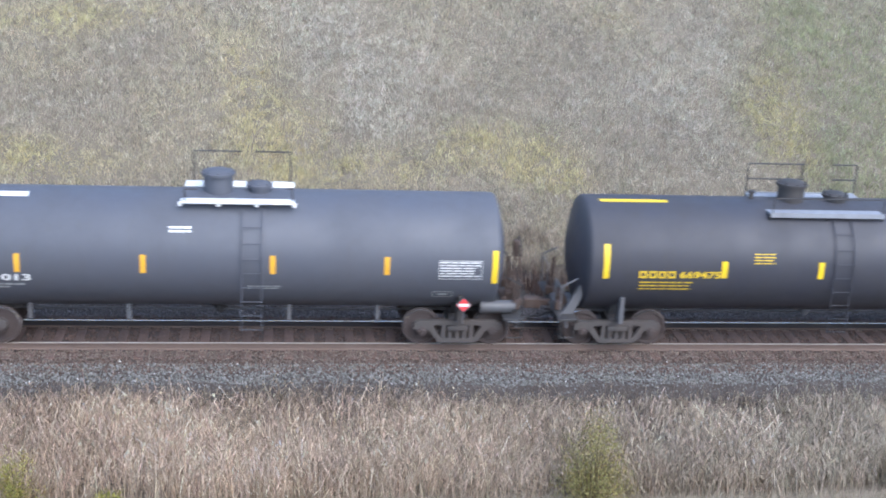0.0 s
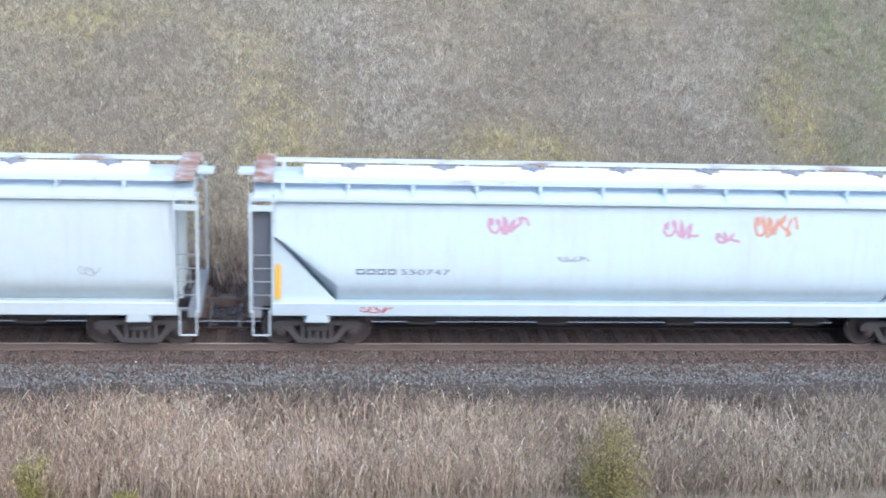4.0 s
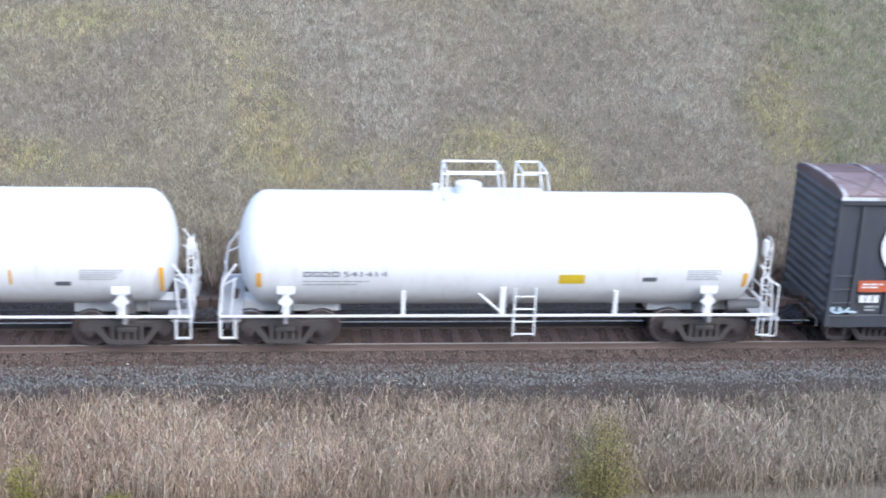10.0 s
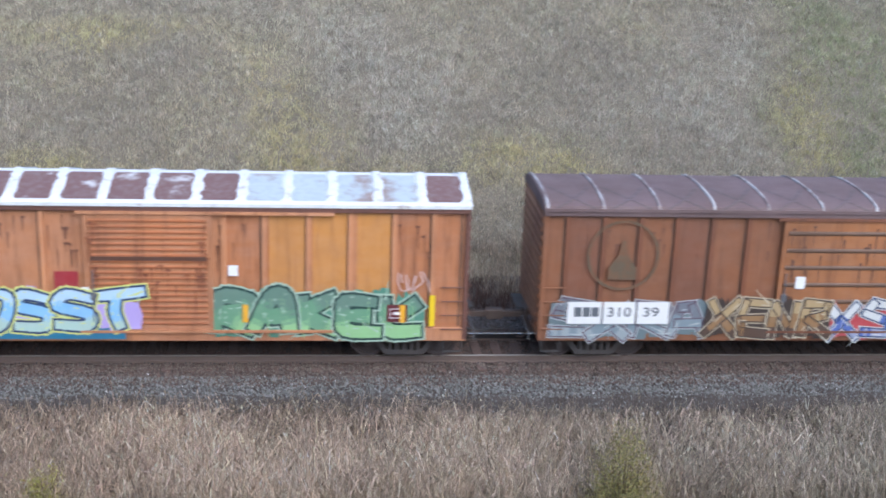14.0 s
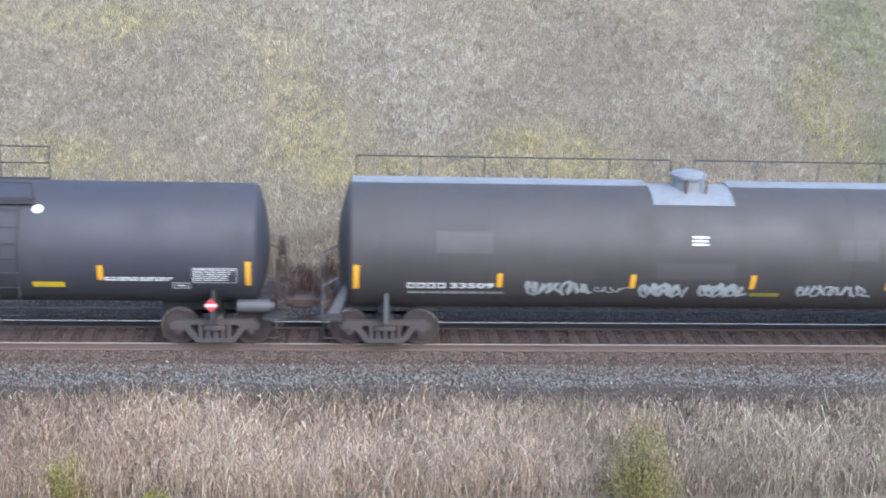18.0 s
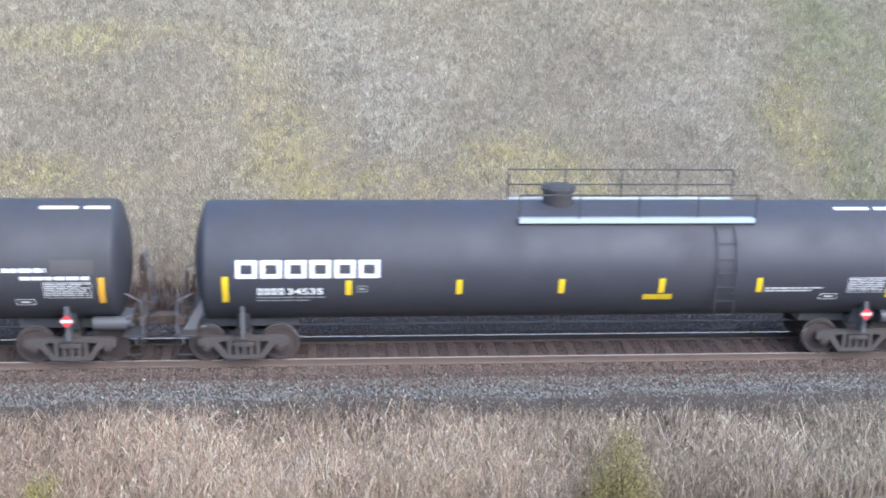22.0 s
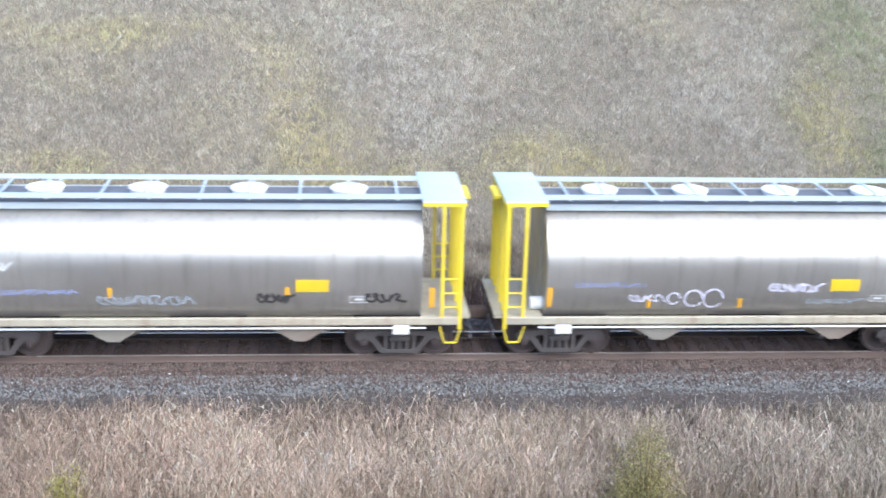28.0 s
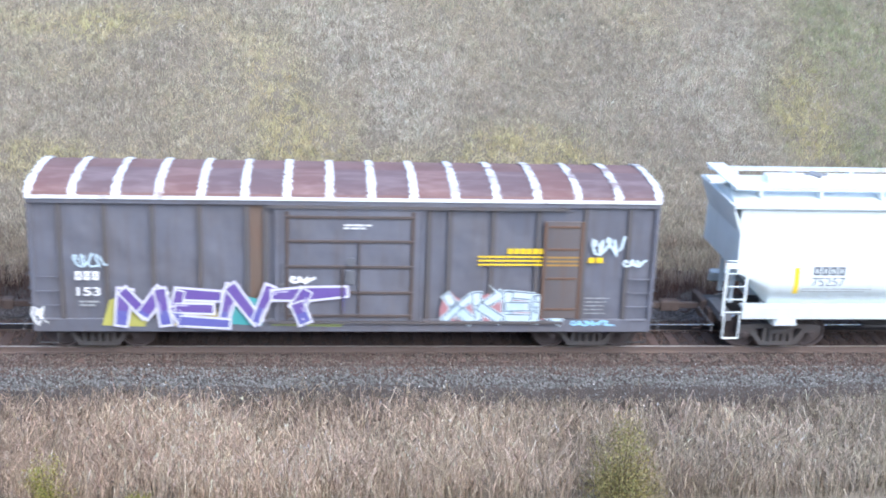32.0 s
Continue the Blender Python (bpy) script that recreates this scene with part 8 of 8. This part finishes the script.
    g = Sheet(sf, 0.004).ring(x(154.6), 2.92, 0.90, 0.065, 0, 360, 44)
    g.poly([(x(154.25), 2.3), (x(154.95), 2.3), (x(154.95), 2.6), (x(154.7), 2.95), (x(154.65), 3.3), (x(154.55), 3.3), (x(154.5), 2.95), (x(154.25), 2.6)])
    g.put("round_mark", patchy("faded_green_mark", (0.115, 0.085, 0.055), (0.19, 0.088, 0.045), 0.45, 0.7, 3.0), car, "faded dark ring mark with a tree shape")
    Sheet(sf, 0.004).blocks(x(161.9), x(163.9), 2.8, 3.15, 5).blocks(x(164.3), x(167.0), 2.8, 3.15, 7).put("owner_name", P("faded_brown", (0.15, 0.06, 0.035)), car, "faded owner's name as plain shapes")
    for u0, u1 in ((153.3, 154.15), (154.2, 155.0), (155.05, 155.85)):
        Sheet(sf, 0.062).rect(x(u0), x(u1), 1.16, 1.74).put("number_patch", MARKWHITE, car, "white number patch")
    Sheet(sf, 0.066).blocks(x(153.45), x(154.1), 1.35, 1.6, 3).word("310", x(154.3), x(154.9), 1.35, 1.6, 0.01).word("39", x(155.2), x(155.6), 1.35, 1.6, 0.01).put("car_number", MARKDARK, car)
    Sheet(flat_side(-1.57), 0.0).rect(x(159.0), x(159.25), 2.1, 2.42).put("patch", MARKWHITE, car)
    graffiti(car, sf, x(152.9), x(156.8), 0.74, 1.8, "SXRA", P("steel_blue", (0.20, 0.26, 0.30)), P("dusk", (0.10, 0.06, 0.09)), P("grey_teal", (0.13, 0.18, 0.20)), 220, P("pale_grey", (0.42, 0.46, 0.48)), "grey-blue graffiti", 0.004, fat=0.2)
    graffiti(car, sf, x(156.8), x(160.0), 0.78, 1.9, "XENR", P("ochre", (0.27, 0.15, 0.065)), P("dark_brown", (0.05, 0.035, 0.03)), P("dark_brown", (0.05, 0.035, 0.03)), 221, P("cream", (0.52, 0.45, 0.33)), "ochre and dark graffiti", 0.06, top=P("tan", (0.40, 0.29, 0.15)), fat=0.16, low=P("umber_dark", (0.09, 0.055, 0.04)))
    rust_streaks(car, flat_side(-1.428), [(x(153.3), x(158.4), 2.0, 3.9, 16), (x(161.6), x(167.4), 2.0, 3.9, 16)], 63, P("old_rust", (0.15, 0.06, 0.035)))
    rust_streaks(car, flat_side(-1.533), [(x(158.8), x(161.4), 1.4, 3.7, 22)], 64, P("old_rust_dark", (0.10, 0.045, 0.03)))
    graffiti(car, sf, x(159.9), x(163.5), 0.75, 1.85, "XSKA", P("royal", (0.07, 0.13, 0.42)), P("night_blue", (0.015, 0.04, 0.12)), P("red", (0.45, 0.06, 0.07)), 222, P("white", (0.6, 0.62, 0.62)), "blue, white and red graffiti", 0.06, top=P("white", (0.6, 0.62, 0.62)), fat=0.17)
    graffiti(car, sf, x(163.3), x(166.8), 0.75, 1.98, "ERABIK", P("bright_blue", (0.16, 0.46, 0.68)), P("navy_spray", (0.04, 0.10, 0.20)), P("teal_dark", (0.05, 0.16, 0.22)), 223, P("ice", (0.45, 0.58, 0.66)), "bright blue graffiti", fat=0.22, top=P("bright_blue", (0.16, 0.46, 0.68)))
    # 17: sky-blue boxcar
    car, m, sf = boxcar("faded sky-blue boxcar with a white globe mark and graffiti", 268.1, 283.25, 269.7, 281.75, SKYBLUE, ROOFRUST, SEAMWORN,
                        [268.75, 269.65, 270.55, 271.45, 272.4, 273.3, 277.85, 278.75, 279.65, 280.55, 281.5, 282.4], (274.1, 276.9), (0.75, 0.7), low=(1.74, BLUEGREY), seams=11, door_ribs=15, eave=4.10, crease=paint("crease_dark", (0.125, 0.08, 0.078), 0.85), post_mat=POSTBLUE, door_mat=paint("door_blue", (0.19, 0.46, 0.74), 0.5, (0.25, 0.3, 0.34), 0.25, 0.25))
    x = lambda u: u - m
    Sheet(sf, 0.006).blocks(x(268.95), x(271.4), 2.68, 3.18, 3, "slant", 0.06).blocks(x(271.75), x(273.55), 2.68, 3.18, 2, "slant", 0.06).put("owner_name", MARKWHITE, car, "owner's name as slanted white shapes")
    gl = Sheet(sf, 0.006).ring(x(281.2), 2.95, 1.0, 0.055, 0, 360, 48)
    for k, zz in enumerate((3.55, 3.28, 2.62, 2.35)):
        w = math.sqrt(max(0.05, 0.92 ** 2 - (zz - 2.95) ** 2))
        gl.stroke([(x(281.2) + w * f / 4, zz + (0.10 if zz > 2.95 else -0.10) * (1 - (f / 4) ** 2)) for f in range(-4, 5)], 0.045)
    for w in (0.35,):
        for s in (-1, 1):
            gl.stroke([(x(281.2) + s * w * math.cos(radians(6 * f)), 2.95 + 0.92 * math.sin(radians(6 * f))) for f in range(-14, 15)], 0.05)
    gl.blocks(x(280.45), x(281.95), 2.86, 3.06, 7).put("globe_mark", MARKWHITE, car, "white globe mark")
    Sheet(sf, 0.006).rect(x(268.3), x(268.62), 3.36, 3.55).put("flag_decal", MARKWHITE, car, "small flag decal")
    Sheet(sf, 0.009).rect(x(268.3), x(268.44), 3.45, 3.55).put("flag_corner", P("royal", (0.07, 0.13, 0.42)), car)
    fl = Sheet(sf, 0.009)
    for k in range(3):
        fl.rect(x(268.44 if k > 1 else 268.3), x(268.62), 3.37 + 0.06 * k, 3.395 + 0.06 * k)
    fl.put("flag_stripes", P("dark_red", (0.32, 0.03, 0.04)), car)
    Sheet(sf, 0.008).blocks(x(268.98), x(269.6), 1.46, 1.66, 3).word("319", x(269.9), x(270.4), 1.46, 1.66, 0.02).word("26", x(270.65), x(271.05), 1.46, 1.66, 0.02).put("car_number", MARKWHITE, car)
    Sheet(sf, 0.008).lines(x(269.1), x(269.55), 1.18, 1.36, 2, 75).lines(x(270.0), x(270.4), 1.18, 1.36, 2, 76).lines(x(279.75), x(280.35), 1.1, 1.6, 5, 77, 0.3).put("stencil", MARKDIM, car)
    reflectors(car, sf, [x(268.95), x(282.15)], 1.5, 0.75, 0.13, REFLORANGE)
    reflectors(car, sf, [x(271.54), x(278.9)], 1.3, 0.42, 0.12, None, 0.06)
    graffiti(car, sf, x(271.4), x(274.0), 0.78, 1.68, "NSEL", P("pale_grey", (0.42, 0.46, 0.48)), P("black_grey", (0.06, 0.065, 0.075)), P("grey_scuff", (0.30, 0.33, 0.36)), 230, P("silver_grey", (0.36, 0.38, 0.41)), "grey and white graffiti", soft=True, fat=0.22)
    graffiti(car, sf, x(277.0), x(278.6), 1.05, 1.78, "SE", P("ice_white", (0.55, 0.66, 0.72)), P("black", (0.02, 0.02, 0.025)), P("ice", (0.45, 0.58, 0.66)), 231, P("ice", (0.45, 0.58, 0.66)), "white graffiti", soft=True, fat=0.27, top=P("ice_white", (0.55, 0.66, 0.72)), cloudy=False)
    tag(car, sf, x(278.85), x(279.45), 1.2, 1.65, P("cyan", (0.30, 0.58, 0.80)), 36, 0.07)
    tag(car, flat_side(-1.57), x(274.9), x(276.4), 1.15, 1.5, P("dim_pink", (0.36, 0.28, 0.27)), 37, 0.06)
    part("rust_patch", Build().prism_x([(-1.545, 4.2), (-1.2, 4.44), (-0.9, 4.57), (-0.9, 4.575), (-1.2, 4.447), (-1.55, 4.206)], x(282.5), x(283.0)), paint("bare_tan", (0.30, 0.225, 0.18), 0.7), car, "bare tan patch on the roof end")
    # 20, 21: grey boxcars of one owner
    for k, (u0, u1, ta, te, num) in enumerate(((312.2, 327.4, 313.7, 325.8, "165"), (329.6, 344.6, 331.04, 343.12, "153"))):
        car, m, sf = boxcar("grey boxcar with white-sealed rusty roof and graffiti", u0, u1, ta, te, GREYBOX, ROOFRUST, SEAMWHITE, [u0 + q for q in (0.7, 1.75, 2.85, 3.95, 5.05, 5.5, 9.4, 9.9, 10.95, 12.05, 13.2, 14.3)],
                            (u0 + 5.75, u0 + 9.25), (0.85, 1.0) if k == 0 else (1.0, 0.85), seams=15, door_ribs=0, eave=4.0, peak=4.38, sheets=ROOFSTAINED, post_mat=paint("post_grey_rust", (0.092, 0.088, 0.094), 0.6, (0.11, 0.075, 0.058), 0.45, 0.35), seam_w=0.085)
        x = lambda u: u - m
        Sheet(sf, 0.006).blocks(x(u0 + 1.0), x(u0 + 1.6), 2.0, 2.22, 3, "ring", 0.25).put("owner_mark", MARKWHITE, car)
        Sheet(sf, 0.006).word(num, x(u0 + 1.05), x(u0 + 1.6), 1.6, 1.82, 0.02).put("car_number", MARKWHITE, car)
        Sheet(sf, 0.006).lines(x(u0 + 1.1), x(u0 + 1.55), 1.3, 1.48, 2, 78).lines(x(u0 + 2.1), x(u0 + 2.5), 1.3, 1.45, 2, 79).lines(x(u0 + 13.3), x(u0 + 13.9), 1.1, 1.6, 5, 80, 0.3).put("stencil", MARKDIM, car)
        yb = Sheet(sf, 0.006)
        for z in (2.42, 2.52, 2.62):
            yb.rect(x(u0 + 10.6), x(u0 + 12.2), z, z + 0.05)
        yb.blocks(x(u0 + 11.3), x(u0 + 12.4), 2.72, 2.86, 7).blocks(x(u0 + 13.3), x(u0 + 13.7), 2.5, 2.64, 2)
        yb.put("owner_name", MARKYELLOW, car, "owner's name and stripes as worn yellow bars")
        DOORTONE = paint("door_rust_grey", (0.112, 0.100, 0.104), 0.6, (0.13, 0.08, 0.055), 0.5, 0.4)
        sd = part("service_door", Build().box(x(u0 + 12.2), x(u0 + 13.15), -1.53, -1.47, 1.05, 3.55, 0.01), DOORTONE, car, "small rusty service door")
        for u in (12.22, 13.13):
            part("door_edge", Build().box(x(u0 + u) - 0.035, x(u0 + u) + 0.035, -1.555, -1.53, 1.05, 3.55, 0.008), RUSTBROWN, sd, "rusty door edge")
        for z in (1.3, 2.1, 2.85, 3.42):
            part("door_hinge", Build().box(x(u0 + 12.3), x(u0 + 13.05), -1.55, -1.53, z - 0.03, z + 0.03, 0.008), RUSTBROWN, sd, "rusty door stiffener")
        worn = Sheet(flat_side(-1.535), 0.0)
        for z in (2.42, 2.52, 2.62):
            worn.rect(x(u0 + 12.28), x(u0 + 13.08), z, z + 0.05)
        tagged(worn.put("worn_stripe", paint("worn_orange", (0.34, 0.20, 0.05), 0.6, (0.12, 0.09, 0.07), 0.6, 0.4), car, "faded orange stripes across the door"), kind="stuff")
        GRIMY = paint("grimy_bar", (0.072, 0.058, 0.056), 0.7, (0.10, 0.062, 0.045), 0.5, 0.3)
        for z in (1.12, 1.72, 2.38, 3.02, 3.62):
            part("door_bar", Build().box(x(u0 + 5.95), x(u0 + 9.05), -1.575, -1.53, z - 0.035, z + 0.035, 0.01), GRIMY, car, "rusty door stiffener")
        for u in (6.0, 9.0):
            part("door_stile", Build().box(x(u0 + u) - 0.045, x(u0 + u) + 0.045, -1.57, -1.53, 1.02, 3.76, 0.01), GRIMY, car, "rusty door edge bar")
        for u, lo, hi in ((7.32, 1.1, 2.38), (7.72, 1.1, 3.05)):
            part("lock_bar", Build().rod((x(u0 + u), -1.59, lo), (x(u0 + u), -1.59, hi), 0.026, n=8), GRIMY, car, "rusty door lock bar")
        part("lock_box", Build().box(x(u0 + 7.40), x(u0 + 7.62), -1.61, -1.57, 1.95, 2.3, 0.01).rod((x(u0 + 7.52), -1.57, 2.52), (x(u0 + 7.52), -1.62, 2.52), 0.11, n=16), GREYIRON, car, "door lock with a round hub")
        part("side_sheet", Build().box(x(u0 + 5.12), x(u0 + 5.43), -1.427, -1.41, 1.05, 3.9), paint("sheet_rust_grey", (0.135, 0.098, 0.078), 0.6, RUST, 0.4, 0.4), car, "rust-streaked side sheet")
        Sheet(flat_side(-1.565), 0.0).lines(x(u0 + 7.35), x(u0 + 8.0), 3.3, 3.45, 2, 81).put("stencil", MARKWHITE, car)
        if k == 0:
            graffiti(car, sf, x(u0 + 3.0), x(u0 + 4.9), 1.02, 1.65, "RXS", P("umber", (0.16, 0.12, 0.09)), P("dark_umber", (0.07, 0.06, 0.055)), P("pale_grey", (0.42, 0.46, 0.48)), 240, P("pale_grey", (0.42, 0.46, 0.48)), "pale scuffed graffiti", fat=0.22)
            Sheet(sf, 0.008).disc(x(u0 + 10.35), 1.72, 0.36, 0.22).rect(x(u0 + 10.0), x(u0 + 10.7), 1.3, 1.72).put("sticker", P("ice_white", (0.55, 0.66, 0.72)), car, "pale sprayed stencil shape")
            Sheet(sf, 0.011).rect(x(u0 + 10.05), x(u0 + 10.65), 1.02, 1.42).put("sticker_shade", P("umber", (0.16, 0.12, 0.09)), car)
            Sheet(sf, 0.008).rect(x(u0 + 11.3), x(u0 + 11.85), 1.6, 2.05).put("sticker", P("ice", (0.45, 0.58, 0.66)), car)
            Sheet(sf, 0.010).disc(x(u0 + 11.58), 1.82, 0.16).put("sticker_shade", P("umber", (0.16, 0.12, 0.09)), car)
            tag(car, flat_side(-1.565), x(u0 + 6.7), x(u0 + 7.2), 1.35, 1.65, P("ice", (0.45, 0.58, 0.66)), 38, 0.07)
            tag(car, flat_side(-1.565), x(u0 + 7.9), x(u0 + 8.6), 1.4, 1.6, P("ice", (0.45, 0.58, 0.66)), 39, 0.09)
            tag(car, sf, x(u0 + 11.1), x(u0 + 11.9), 1.15, 1.4, P("dark_red", (0.32, 0.03, 0.04)), 40, 0.04)
            small_box(car, flat_side(-1.535), x(u0 + 12.4), x(u0 + 12.85), 1.2, 1.4, MARKWHITE)
        else:
            for pts, mat in ((((331.2, 0.85), (332.2, 0.82), (332.4, 1.2), (331.9, 1.7), (331.4, 1.5)), P("olive_yellow", (0.42, 0.40, 0.10))), (((332.9, 0.85), (334.0, 0.82), (333.9, 1.3), (333.2, 1.4)), P("yellow", (0.62, 0.5, 0.08))),
                             (((335.2, 0.85), (336.9, 0.82), (337.5, 1.35), (336.9, 1.65), (336.0, 1.4)), P("moss", (0.22, 0.26, 0.10))), (((334.0, 0.9), (335.0, 0.85), (335.1, 1.5), (334.2, 1.7)), P("teal", (0.06, 0.32, 0.33)))):
                Sheet(sf, 0.008).poly([(x(p), q) for p, q in pts]).put("spray_cloud", mat, car, "sprayed cloud of colour")
            graffiti(car, flat_side(-1.555), x(331.55), x(336.5), 0.84, 1.96, "MENT", P("violet", (0.12, 0.07, 0.28)), P("white", (0.6, 0.62, 0.62)), P("yellow", (0.62, 0.5, 0.08)), 243, P("lilac_white", (0.50, 0.48, 0.62)), "violet and white graffiti letters",
                     0.03, top=P("violet", (0.12, 0.07, 0.28)), fat=0.21, split=0.70, cloudy=False, low=P("violet_blue", (0.10, 0.10, 0.34)))
            graffiti(car, sf, x(339.4), x(342.3), 0.92, 1.78, "XKER", P("ice", (0.45, 0.58, 0.66)), P("slate_ink", (0.12, 0.15, 0.20)), P("rose", (0.40, 0.18, 0.20)), 242, P("ice_white", (0.55, 0.66, 0.72)), "ice blue and rose graffiti", top=P("ice_white", (0.55, 0.66, 0.72)), fat=0.18)
            tag(car, sf, x(330.6), x(331.3), 2.3, 2.7, P("ice", (0.45, 0.58, 0.66)), 41, 0.05)
            tag(car, sf, x(343.0), x(343.7), 2.65, 3.2, P("ice_white", (0.55, 0.66, 0.72)), 42, 0.07)
            tag(car, sf, x(343.8), x(344.3), 2.4, 2.6, P("ice_white", (0.55, 0.66, 0.72)), 43, 0.06)
            tag(car, flat_side(-1.565), x(335.7), x(336.2), 1.95, 2.15, MARKWHITE, 44, 0.07)
            tag(car, sf, x(342.6), x(343.6), 0.85, 1.0, P("cyan", (0.30, 0.58, 0.80)), 45, 0.05)
            tag(car, flat_side(-1.50), x(329.62), x(329.85), 0.8, 1.4, MARKWHITE, 46, 0.05)


tanks()
hoppers()
boxcars()


def motions():
    """The train rolls past at an even speed; every axle turns with it."""
    times = [0.0] + [k * 2.0 for k in range(1, 16)] + [32.0]
    for car, middle in CARS:
        walk(car, [(t, pose(middle - SPEED * t, 0, 0)) for t in times])
    turn = math.degrees(SPEED / WHEEL_R)
    steps = [k / 15 for k in range(481)]
    for axle, place in AXLES:
        walk(axle, [(t, pose(place, 0, WHEEL_R, 0, -turn * t, 0)) for t in steps])


motions()
